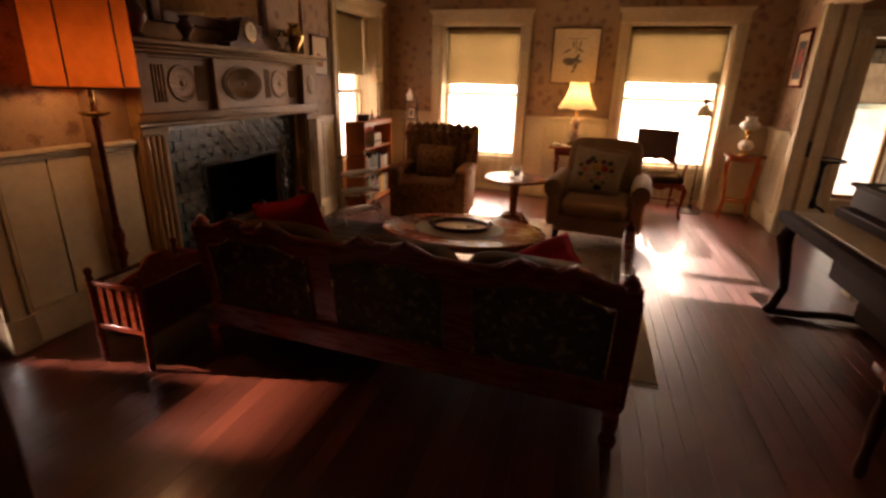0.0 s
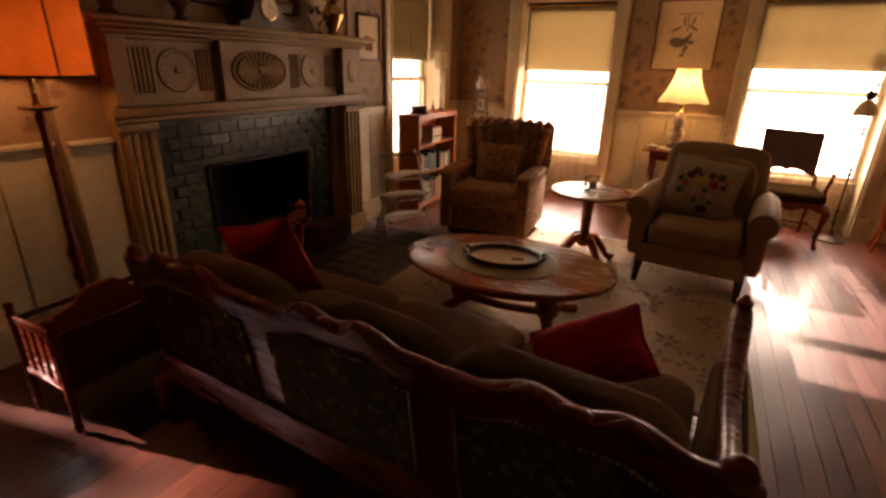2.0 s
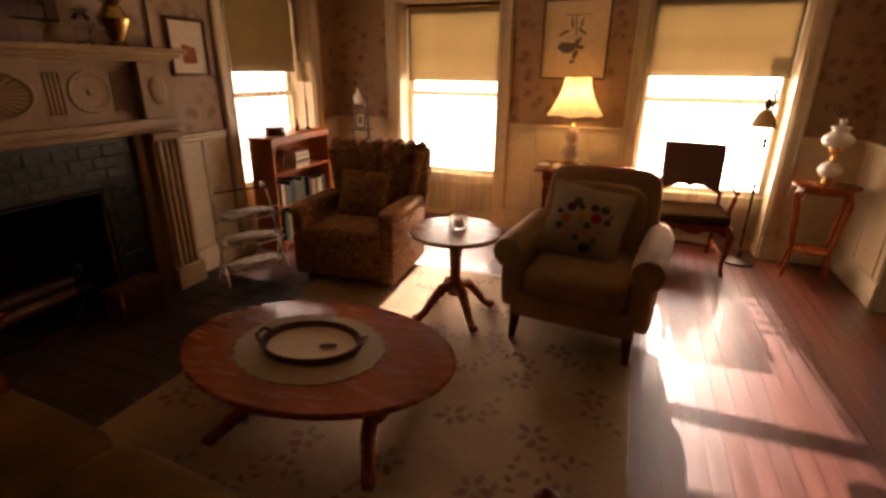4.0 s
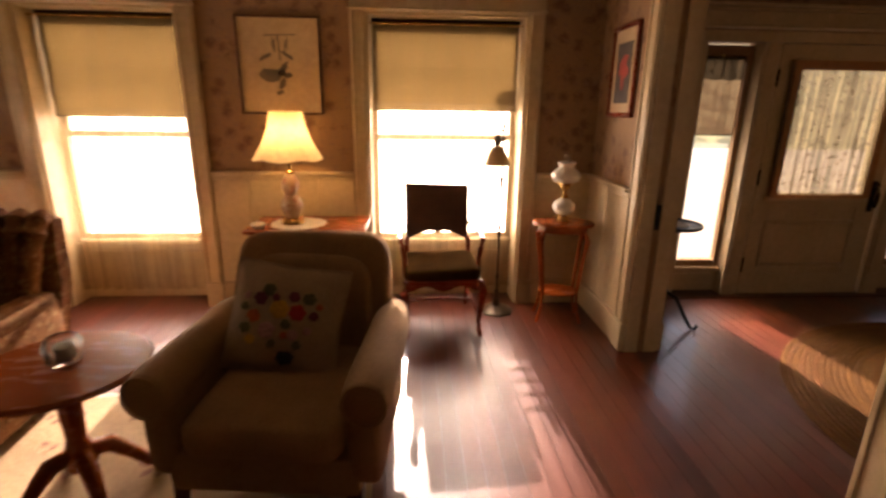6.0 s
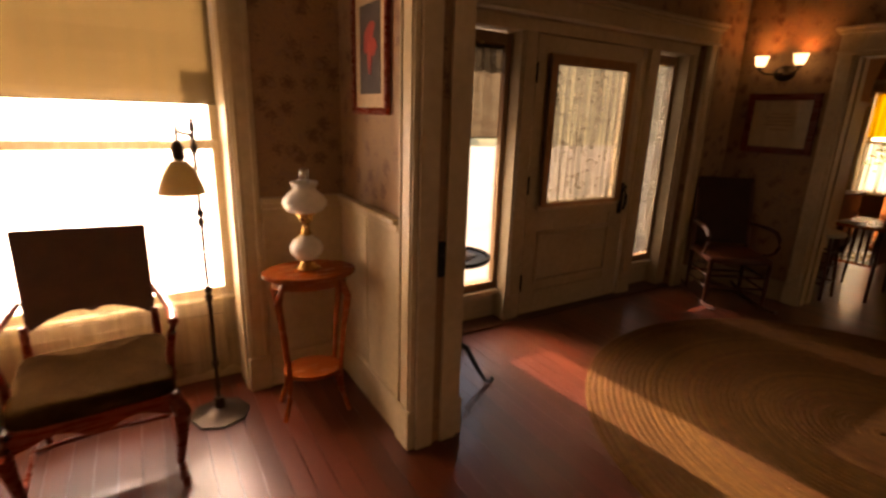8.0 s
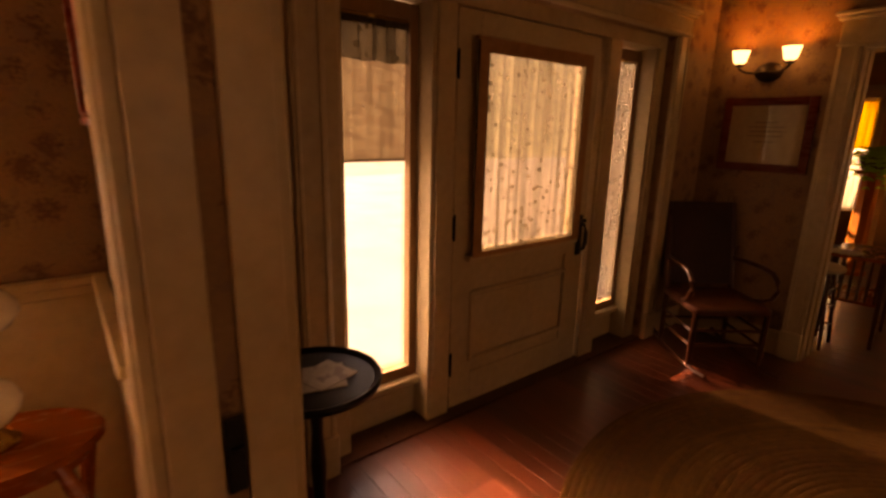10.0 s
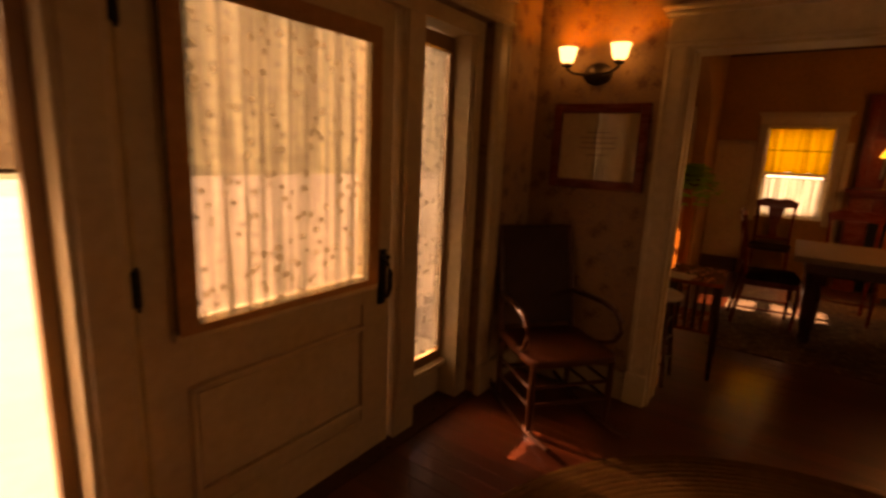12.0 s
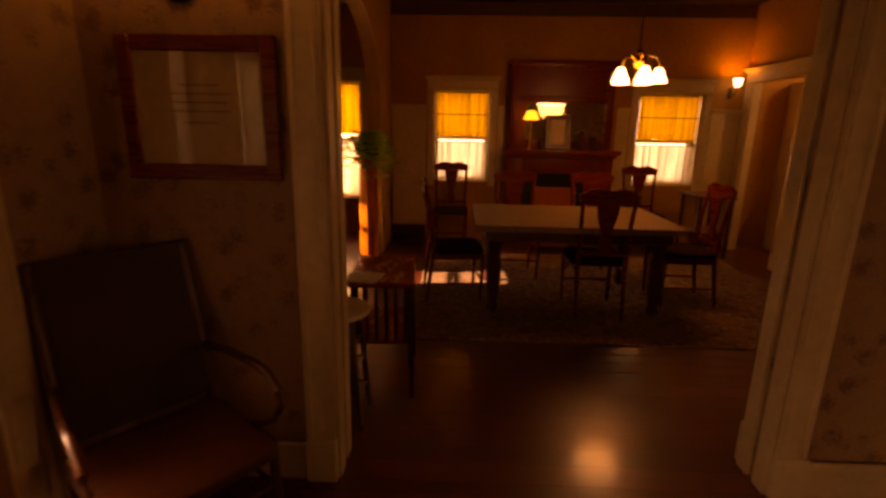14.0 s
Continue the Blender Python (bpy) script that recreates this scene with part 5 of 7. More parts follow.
def table_lamp():
    t = thing("table_lamp", "lit china table lamp with a cream pleated bell shade", "lamp", pose(-0.08, 6.80, 0.7633))
    part("foot", lathe(NB(), [(0.075, 0), (0.08, 0.01), (0.07, 0.03), (0.045, 0.045)], 24), BRASS, t, "dark brass foot")
    part("body", lathe(NB(), [(0.04, 0.044), (0.05, 0.06), (0.072, 0.11), (0.074, 0.14), (0.055, 0.185), (0.035, 0.20), (0.045, 0.22), (0.062, 0.25), (0.06, 0.29), (0.04, 0.33), (0.03, 0.345)], 24), CHINA, t, "flower-painted china body")
    part("stem", lathe(NB(), [(0.028, 0.344), (0.034, 0.36), (0.016, 0.375), (0.012, 0.45), (0.018, 0.46), (0.018, 0.52), (0.012, 0.53)], 14), BRASS, t)
    bm = NB()
    seg = 72
    rings = []
    for z, r in ((0.445, 0.232), (0.452, 0.226), (0.50, 0.196), (0.56, 0.160), (0.63, 0.130), (0.70, 0.110), (0.755, 0.104)):
        rings.append([bm.verts.new(((r + 0.0035 * (k % 2)) * math.cos(2 * math.pi * k / seg), (r + 0.0035 * (k % 2)) * math.sin(2 * math.pi * k / seg), z + (0.006 * math.cos(6 * 2 * math.pi * k / seg) if z < 0.45 else 0))) for k in range(seg)])
    for r0, r1 in zip(rings, rings[1:]):
        for k in range(seg):
            bm.faces.new((r0[k], r0[(k + 1) % seg], r1[(k + 1) % seg], r1[k]))
    part("shade", bm, LAMPSHADE, t, "pleated cream cloth bell shade")


table_lamp()
t = thing("trinket_dish", "small cream china dish on the side table", "dish", pose(-0.28, 6.66, 0.7602))
part("bowl", lathe(NB(), [(0.03, 0), (0.034, 0.006), (0.055, 0.028), (0.05, 0.028), (0.03, 0.01)], 20), MILK, t)
part("lid", lathe(NB(), [(0.052, 0.029), (0.03, 0.042), (0.006, 0.046), (0.008, 0.055), (0.0, 0.058)], 20), MILK, t)


def open_armchair():
    t = thing("open_armchair", "open-arm chair with brown leather back and tan cushioned seat", "chair", pose(0.96, 6.83, 0, 0, 0, 2))
    bm = NB()
    pts = [(-0.25, 0.98), (0.25, 0.965), (0.245, 0.58)]
    for i in range(13):
        u = i / 12
        x = 0.235 - 0.47 * u
        z = 0.53 + 0.085 * math.sin(math.pi * u) ** 0.8 - (0.03 if abs(u - 0.5) < 0.07 else 0)
        pts.append((x, z))
    pts.append((-0.245, 0.58))
    plate(bm, pts, -0.022, 0.022)
    bmesh.ops.bevel(bm, geom=list(bm.edges), offset=0.006, segments=2, affect="EDGES")
    bmesh.ops.transform(bm, matrix=pose(0, 0.30, 0.0, -9) @ pose(0, 0, 0), verts=list(bm.verts))
    bmesh.ops.translate(bm, verts=list(bm.verts), vec=(0, -0.06, 0.02))
    part("backrest", bm, LEATHER, t)
    part("seat", soft(NB(), 0, -0.02, 0.44, 0.27, 0.26, 0.06, 0.22, 0.45), SEATFAB, t)
    bm = NB()
    pts = [(-0.27, 0.415), (0.27, 0.415), (0.27, 0.36)]
    for i in range(13):
        u = i / 12
        pts.append((0.25 - 0.5 * u, 0.35 - 0.02 * math.cos(4 * math.pi * u)))
    pts.append((-0.27, 0.36))
    plate(bm, pts, -0.275, -0.245)
    box(bm, -0.27, -0.24, -0.26, 0.26, 0.36, 0.41, 0.004)
    box(bm, 0.24, 0.27, -0.26, 0.26, 0.36, 0.41, 0.004)
    box(bm, -0.26, 0.26, 0.22, 0.25, 0.36, 0.41, 0.004)
    part("seat_rail", bm, MAHOG, t)
    for s in (-1, 1):
        bm = NB()
        tube(bm, [(s * 0.255, -0.255, 0.40), (s * 0.275, -0.29, 0.33), (s * 0.262, -0.285, 0.22), (s * 0.248, -0.275, 0.10), (s * 0.255, -0.29, 0.035), (s * 0.262, -0.31, 0.0)], [0.03, 0.032, 0.022, 0.015, 0.02, 0.018], 10)
        part("front_leg", bm, MAHOG, t)
        bm = NB()
        tube(bm, [(s * 0.24, 0.31, 0.0), (s * 0.24, 0.25, 0.22), (s * 0.24, 0.235, 0.42), (s * 0.24, 0.25, 0.60)], [0.015, 0.018, 0.02, 0.016], 10)
        part("rear_leg", bm, MAHOG, t)
        bm = NB()
        tube(bm, [(s * 0.25, 0.26, 0.70), (s * 0.275, 0.12, 0.685), (s * 0.295, -0.04, 0.67), (s * 0.29, -0.12, 0.66), (s * 0.28, -0.14, 0.62), (s * 0.265, -0.12, 0.52), (s * 0.262, -0.13, 0.40)], [0.016, 0.017, 0.02, 0.022, 0.018, 0.016, 0.018], 10)
        part("arm", bm, MAHOG, t)
        part("side_stretcher", tube(NB(), [(s * 0.25, -0.27, 0.15), (s * 0.245, 0.0, 0.16), (s * 0.24, 0.26, 0.15)], 0.011, 8), MAHOG, t)
    part("stretcher", tube(NB(), [(-0.245, 0, 0.16), (0, 0, 0.175), (0.245, 0, 0.16)], 0.011, 8), MAHOG, t)


open_armchair()


def bridge_lamp():
    t = thing("bridge_lamp", "wrought iron bridge floor lamp with a milk glass bell shade", "floor lamp", pose(1.42, 7.0, 0) @ Matrix.Diagonal((1, 1, 1.03, 1)))
    part("base", lathe(NB(), [(0.14, 0), (0.142, 0.012), (0.10, 0.022), (0.085, 0.032), (0.03, 0.045), (0.022, 0.10)], 8), BRONZE, t)
    bm = NB()
    tube(bm, [(0, 0, 0.09), (0, 0, 1.38)], 0.009, 8)
    for z in (0.16, 0.28, 0.62, 0.66, 0.98, 1.02, 1.30):
        lathe(bm, [(0.009, -0.02), (0.017, -0.008), (0.017, 0.008), (0.009, 0.02)], 10, (0, 0, z))
    lathe(bm, [(0.01, 0), (0.014, 0.02), (0.004, 0.06), (0.0, 0.09)], 10, (0, 0, 1.37))
    part("pole", bm, BRONZE, t)
    bm = NB()
    tube(bm, [(0, 0, 1.33), (-0.02, -0.05, 1.365), (-0.05, -0.12, 1.37), (-0.07, -0.17, 1.385), (-0.075, -0.19, 1.36)], 0.007, 8)
    tube(bm, [(-0.075, -0.19, 1.41), (-0.075, -0.19, 1.335)], 0.006, 8)
    lathe(bm, [(0.01, 0), (0.024, 0.012), (0.026, 0.05), (0.018, 0.07), (0.01, 0.08)], 12, (-0.075, -0.19, 1.265))
    part("arm", bm, BRONZE, t)
    part("shade", lathe(NB(), [(0.092, 1.14), (0.085, 1.165), (0.066, 1.215), (0.046, 1.25), (0.03, 1.268), (0.028, 1.264), (0.044, 1.246), (0.063, 1.212), (0.082, 1.163), (0.089, 1.14)], 28, (-0.075, -0.19, 0)), MILKSHADE, t, "cream milk glass bell shade")


bridge_lamp()


def oval_stand():
    t = thing("oval_stand", "small oval oak lamp stand with a lower shelf", "table", pose(1.865, 6.85, 0, 0, 0, -8))
    bm = NB()
    for z0, z1, k in ((0.738, 0.745, 0.96), (0.745, 0.758, 1.0), (0.758, 0.763, 0.98)):
        slab(bm, oval(0.225 * k, 0.165 * k, 40), z0, z1)
    part("tabletop", bm, OAK, t)
    part("apron", slab(NB(), oval(0.18, 0.125, 32), 0.69, 0.738), OAK, t)
    part("shelf", slab(NB(), oval(0.15, 0.12, 32), 0.215, 0.232), OAK, t)
    for sx in (-1, 1):
        for sy in (-1, 1):
            x, y = sx * 0.135, sy * 0.085
            bm = NB()
            tube(bm, [(x, y, 0.735), (x * 1.22, y * 1.22, 0.64), (x * 1.05, y * 1.05, 0.45), (x * 0.92, y * 0.92, 0.23), (x * 1.0, y * 1.0, 0.10), (x * 1.2, y * 1.2, 0.0)], [0.016, 0.02, 0.014, 0.013, 0.012, 0.014], 8)
            part("leg", bm, OAK, t)


oval_stand()


def oil_lamp():
    t = thing("oil_lamp", "milk glass oil lamp with brass burner on the oval stand", "lamp", pose(1.86, 6.86, 0.7635))
    part("foot", lathe(NB(), [(0.06, 0), (0.062, 0.008), (0.045, 0.018), (0.03, 0.04), (0.034, 0.05)], 24), BRASS, t)
    part("font", lathe(NB(), [(0.03, 0.05), (0.055, 0.06), (0.076, 0.09), (0.08, 0.115), (0.065, 0.145), (0.035, 0.165), (0.028, 0.172)], 28), MILK, t, "round milk glass oil font")
    part("burner", lathe(NB(), [(0.026, 0.172), (0.03, 0.18), (0.018, 0.195), (0.016, 0.225), (0.034, 0.245), (0.036, 0.27), (0.05, 0.275), (0.05, 0.285)], 20), BRASS, t)
    part("shade", lathe(NB(), [(0.055, 0.285), (0.085, 0.295), (0.105, 0.325), (0.103, 0.345), (0.085, 0.37), (0.058, 0.39), (0.054, 0.405), (0.066, 0.425), (0.063, 0.43), (0.052, 0.41)], 30), MILK, t, "ruffled milk glass shade")
    part("chimney", lathe(NB(), [(0.02, 0.29), (0.032, 0.32), (0.03, 0.36), (0.022, 0.40), (0.022, 0.49), (0.019, 0.49), (0.019, 0.40)], 18), CLEAR, t, "clear glass chimney")


oil_lamp()


def picture(name, m, w, h, rim, rim_mat, face, label, motif=None, glazed=False):
    """A framed picture: x along the wall, facing -y, origin in its middle."""
    t = thing(name, label, "picture", m)
    bm = NB()
    for q in ((-w / 2, -w / 2 + rim, -h / 2, h / 2), (w / 2 - rim, w / 2, -h / 2, h / 2), (-w / 2 + rim, w / 2 - rim, -h / 2, -h / 2 + rim), (-w / 2 + rim, w / 2 - rim, h / 2 - rim, h / 2)):
        box(bm, q[0], q[1], -0.024, 0.0, q[2], q[3], 0.004)
    part("frame", bm, rim_mat, t)
    part("print", box(NB(), -w / 2 + rim, w / 2 - rim, -0.010, -0.002, -h / 2 + rim, h / 2 - rim), face, t)
    for nm, mt, pts in motif or ():
        bm = NB()
        plate(bm, pts, -0.0125, -0.0105)
        part(nm, bm, mt, t)
    if glazed:
        g = part("picture_glass", box(NB(), -w / 2 + rim - 0.002, w / 2 - rim + 0.002, -0.0195, -0.0175, -h / 2 + rim - 0.002, h / 2 - rim + 0.002), PANE, t)
        g.visible_shadow = False
    return t


def blob(cx, cz, a, b, rot=0.0, n=14, rough=0.18, seed=1):
    r = random.Random(seed)
    out = []
    for i in range(n):
        an = 2 * math.pi * i / n
        k = 1 + rough * (r.random() * 2 - 1)
        x, z = a * k * math.cos(an), b * k * math.sin(an)
        out.append((cx + x * math.cos(rot) - z * math.sin(rot), cz + x * math.sin(rot) + z * math.cos(rot)))
    return out


picture("bird_print", pose(-0.18, 7.168, 1.825), 0.58, 0.66, 0.013, DARKW, PRINT, "framed bird print on aged cream paper",
        [("branch", INK, [(-0.10, 0.198), (0.12, 0.205), (0.12, 0.212), (-0.10, 0.206)]), ("branch", INK, [(-0.012, 0.21), (0.0, 0.21), (0.012, 0.04), (0.0, 0.04)])] +
        [("bird", INK, blob(x, z, a, b, r, 12, 0.22, s)) for x, z, a, b, r, s in ((-0.06, -0.06, 0.085, 0.048, 0.1, 2), (-0.10, 0.06, 0.055, 0.013, 0.5, 3), (0.06, 0.07, 0.05, 0.014, -0.6, 4), (0.02, -0.02, 0.06, 0.018, 0.9, 5), (0.05, -0.06, 0.03, 0.02, 0, 6), (-0.01, -0.18, 0.032, 0.017, 0.3, 7), (-0.035, 0.14, 0.012, 0.05, 0.1, 8), (0.05, 0.14, 0.010, 0.05, -0.2, 9), (0.01, -0.12, 0.02, 0.045, -0.5, 10))])
picture("flower_print", pose(2.158, 6.735, 1.80, 0, 0, -90), 0.40, 0.58, 0.03, MAHOG, PRINT, "red flower print in a mahogany frame",
        [("ground", DUSK, [(-0.115, -0.20), (0.115, -0.20), (0.115, 0.18), (-0.115, 0.18)])])
for i, (x, z, a, b, r) in enumerate(((0.0, 0.06, 0.06, 0.035, 0.5), (0.03, 0.0, 0.05, 0.04, -0.4), (-0.03, 0.02, 0.045, 0.03, 1.0), (0.0, -0.06, 0.02, 0.06, 0.1))):
    bm = NB()
    plate(bm, blob(x, z, a, b, r, 14, 0.15, 20 + i), -0.0145 - 0.0006 * i, -0.0128)
    part("painted_flower", bm, RUBY, bpy.data.objects["flower_print"])
picture("hall_certificate", pose(5.978, 6.775, 1.53, 0, 0, -90), 0.57, 0.50, 0.055, MAHOG, OLDPAPER, "faded document in a wide dark wooden frame",
        [("text_bar", SOFTOAK, [(-a, z), (a, z), (a, z + 0.006), (-a, z + 0.006)]) for a, z in ((0.07, 0.08), (0.11, 0.05), (0.10, 0.02), (0.11, -0.01), (0.06, -0.05))], True)
picture("small_picture", pose(-2.698, 5.235, 1.70, 0, 0, 90), 0.34, 0.39, 0.018, DARKW, PRINT, "small framed picture beside the mantel", [("picture_scene", OAK, [(-0.06, -0.11), (0.06, -0.11), (0.06, 0.0), (-0.06, 0.02)])])


def bookcase():
    t = thing("bookcase", "honey pine bookcase with three shelves, half full", "bookcase", pose(-2.535, 6.10, 0, 0, 0, 90))
    w, d, h = 0.42, 0.125, 1.01
    for s in (-1, 1):
        part("side_panel", box(NB(), s * (w - 0.01) - 0.01, s * (w - 0.01) + 0.01, -d, d, 0, h - 0.02, 0.002), ORANGE_WOOD, t)
    part("back_panel", box(NB(), -w + 0.02, w - 0.02, d - 0.008, d, 0.08, h - 0.02), ORANGE_WOOD, t)
    part("top", box(NB(), -w - 0.012, w + 0.012, -d - 0.012, d, h - 0.02, h, 0.004), ORANGE_WOOD, t)
    for z in (0.08, 0.40, 0.70):
        part("shelf", box(NB(), -w + 0.02, w - 0.02, -d + 0.004, d - 0.008, z - 0.018, z, 0.002), ORANGE_WOOD, t)
    bm = NB()
    pts = [(-w + 0.02, h - 0.02), (-w + 0.02, h - 0.05)]
    for i in range(25):
        pts.append((-w + 0.02 + (2 * w - 0.04) * i / 24, h - 0.048 - 0.012 * abs(math.sin(i * math.pi / 4))))
    pts += [(w - 0.02, h - 0.05), (w - 0.02, h - 0.02)]
    plate(bm, pts, -d, -d + 0.012)
    part("scalloped_rail", bm, ORANGE_WOOD, t)
    bm = NB()
    plate(bm, [(-w, 0), (-w, 0.07), (w, 0.07), (w, 0), (w - 0.06, 0), (w - 0.1, 0.04), (-w + 0.1, 0.04), (-w + 0.06, 0)], -d, -d + 0.012)
    part("plinth", bm, ORANGE_WOOD, t)
    return t


bc = bookcase()
COVERS = [mat("book_cloth_%s" % n, c, None, 12, 0.7) for n, c in (("red", (0.20, 0.03, 0.02)), ("tan", (0.42, 0.28, 0.14)), ("cream", (0.6, 0.5, 0.34)), ("green", (0.05, 0.08, 0.04)), ("brown", (0.11, 0.05, 0.025)), ("black", (0.02, 0.018, 0.018)), ("yellow", (0.62, 0.36, 0.04)))]


def book(w, h, d, cover, m, label):
    t = thing("book", label, "book", m, group="books on the bookcase")
    bm = NB()
    box(bm, 0, 0.003, 0, d, 0, h)
    box(bm, w - 0.003, w, 0, d, 0, h)
    box(bm, 0.003, w - 0.003, 0, 0.003, 0, h)
    part("cover", bm, cover, t)
    part("pages", box(NB(), 0.0032, w - 0.0032, 0.0034, d - 0.004, 0.004, h - 0.004), PAPERW, t)


rnd = random.Random(21)
base = pose(-2.535, 6.10, 0, 0, 0, 90)
NAMES = ["red", "tan", "cream", "green", "brown", "black", "yellow"]
for z, x0, x1, hh in ((0.0805, -0.34, 0.30, 0.26), (0.4005, -0.34, -0.02, 0.22), (0.4005, 0.06, 0.34, 0.2)):
    x = x0
    while x < x1:
        w = 0.018 + 0.03 * rnd.random()
        if x + w > 0.35:
            break
        h = hh * (0.75 + 0.25 * rnd.random())
        k = 6 if (z < 0.1 and 0.05 < x < 0.15) else rnd.randrange(6)
        book(w, h, 0.15 + 0.03 * rnd.random(), COVERS[k], base @ pose(x, -0.11, z), "upright %s cloth-bound book on the bookcase" % NAMES[k])
        x += w + 0.002
z = 0.7005
for i in range(7):
    k = (2, 1, 4, 2, 1, 2, 0)[i]
    h = 0.018 + 0.008 * rnd.random()
    book(h, 0.20, 0.14, COVERS[k], base @ pose(-0.10 + 0.02 * rnd.random(), -0.105, z + h, 0, 90, 0), "%s book lying flat in a stack" % NAMES[k])
    z += h + 0.0005
t = thing("round_box", "round dark brown lidded box on the bookcase", "box", base @ pose(-0.22, -0.01, 1.0105))
part("body", lathe(NB(), [(0.085, 0), (0.087, 0.003), (0.087, 0.055), (0.085, 0.057)], 28), DARKW, t)
part("lid", lathe(NB(), [(0.090, 0.045), (0.090, 0.072), (0.086, 0.076)], 28), DARKW, t)
bm = NB()
lathe(bm, [(0.018, 0), (0.022, 0.01), (0.022, 0.05), (0.009, 0.075), (0.008, 0.11), (0.011, 0.115), (0.0, 0.12)], 14)
solid("small_bottle", bm, DARKW, "small dark bottle on the bookcase", "bottle", base @ pose(0.13, 0.02, 1.0105))
t = thing("candlestick_lamp", "slim candlestick lamp with a small parchment shade", "lamp", base @ pose(0.27, 0.0, 1.0105))
part("stick", lathe(NB(), [(0.05, 0), (0.05, 0.008), (0.02, 0.02), (0.009, 0.04), (0.014, 0.10), (0.008, 0.14), (0.012, 0.25), (0.006, 0.28), (0.006, 0.50)], 14), DARKW, t)
bm = NB()
lathe(bm, [(0.066, 0.44), (0.062, 0.61), (0.060, 0.61), (0.064, 0.44)], 24)
part("shade", bm, LAMPSHADE, t)


def wire_rack():
    t = thing("wire_rack", "three-tier silvery wire magazine stand holding papers", "magazine rack", pose(-2.27, 5.15, 0, 0, 0, 62) @ Matrix.Scale(1.15, 4))
    for i, z in enumerate((0.10, 0.28, 0.45)):
        w = 0.22 - 0.02 * i
        bm = NB()
        pts = [(-w, -0.10, z), (-w * 0.6, -0.15, z), (0, -0.165, z), (w * 0.6, -0.15, z), (w, -0.10, z), (w, 0.06, z), (-w, 0.06, z), (-w, -0.10, z)]
        tube(bm, pts, 0.005, 6)
        tier = part("tier", bm, SILVERY, t)
        for k in range(7):
            x = -w + 2 * w * (k + 0.5) / 7
            part("wire", tube(NB(), [(x, -0.13, z), (x, 0.06, z)], 0.0025, 5), SILVERY, tier)
        part("front_wire", tube(NB(), [(-w, -0.10, z + 0.05), (0, -0.17, z + 0.06), (w, -0.10, z + 0.05)], 0.004, 6), SILVERY, tier)
    for s in (-1, 1):
        bm = NB()
        tube(bm, [(s * 0.21, -0.13, 0.0), (s * 0.20, -0.06, 0.10), (s * 0.20, 0.02, 0.30), (s * 0.18, 0.06, 0.52), (s * 0.16, 0.07, 0.62), (s * 0.13, 0.05, 0.64), (s * 0.12, 0.02, 0.61)], 0.006, 6)
        tube(bm, [(s * 0.21, 0.09, 0.0), (s * 0.20, 0.06, 0.10), (s * 0.19, -0.02, 0.25), (s * 0.18, 0.06, 0.45)], 0.006, 6)
        part("upright", bm, SILVERY, t)
    part("top_bar", tube(NB(), [(-0.17, 0.06, 0.60), (0.20, 0.06, 0.60), (0.30, 0.06, 0.62)], 0.006, 6), IRON, t)


wire_rack()
for i, (z, w, a) in enumerate(((0.1205, 0.19, 4), (0.3275, 0.18, -6), (0.5230, 0.17, 5))):
    for k in range(4):
        bm = NB()
        n = 10
        zz = 0.0042 * k
        off = 0.006 * rnd.random()
        for j in range(n):
            x0, x1 = -w + 2 * w * j / n, -w + 2 * w * (j + 1) / n
            c0, c1 = 0.012 * math.sin(math.pi * j / n), 0.012 * math.sin(math.pi * (j + 1) / n)
            v = [bm.verts.new(p) for p in ((x0, -0.12 + off, zz + c0), (x1, -0.12 + off, zz + c1), (x1, 0.05, zz + c1), (x0, 0.05, zz + c0))]
            bm.faces.new(v)
            v = [bm.verts.new(p) for p in ((x0, -0.12 + off, zz + c0 + 0.003), (x1, -0.12 + off, zz + c1 + 0.003), (x1, 0.05, zz + c1 + 0.003), (x0, 0.05, zz + c0 + 0.003))]
            bm.faces.new(v)
        solid("magazine", bm, PAPERW, "pale magazine lying in a pile on the wire stand", "magazine", pose(-2.27, 5.15, z, 0, 0, 62 + a + 3 * (k % 3)), group="magazines on the wire stand")


def whatnot():
    t = thing("corner_whatnot", "narrow dark wooden whatnot stand in the corner", "shelf", pose(-2.30, 6.97, 0))
    for x in (-0.10, 0.10):
        part("post", tube(NB(), [(x * 1.2, 0, 0), (x, 0, 0.7), (x * 0.8, 0, 1.28)], 0.011, 8), DARKW, t)
    for z, w in ((0.30, 0.14), (0.72, 0.125), (0.97, 0.11), (1.22, 0.095)):
        part("shelf", box(NB(), -w, w, -0.075, 0.09, z - 0.012, z, 0.003), DARKW, t)


whatnot()
bm = NB()
lathe(bm, [(0.03, 0), (0.042, 0.01), (0.045, 0.07), (0.03, 0.10), (0.014, 0.115), (0.018, 0.135), (0.012, 0.15), (0, 0.155)], 18)
solid("glass_decanter", bm, MILK, "pale stoppered bottle on the whatnot", "bottle", pose(-2.32, 6.97, 1.2205))
picture("photo_frame", pose(-2.29, 6.965, 1.055, -8), 0.12, 0.16, 0.015, DARKW, PRINT, "small framed photograph standing on the whatnot", [("photo_shape", DUSK, blob(0, 0, 0.03, 0.045, 0, 12, 0.1, 3))])
bm = NB()
lathe(bm, [(0.035, 0), (0.042, 0.006), (0.05, 0.06), (0.046, 0.06), (0.036, 0.01)], 18)
solid("china_cup", bm, MILK, "white china cup on the whatnot", "cup", pose(-2.22, 6.96, 0.7205))


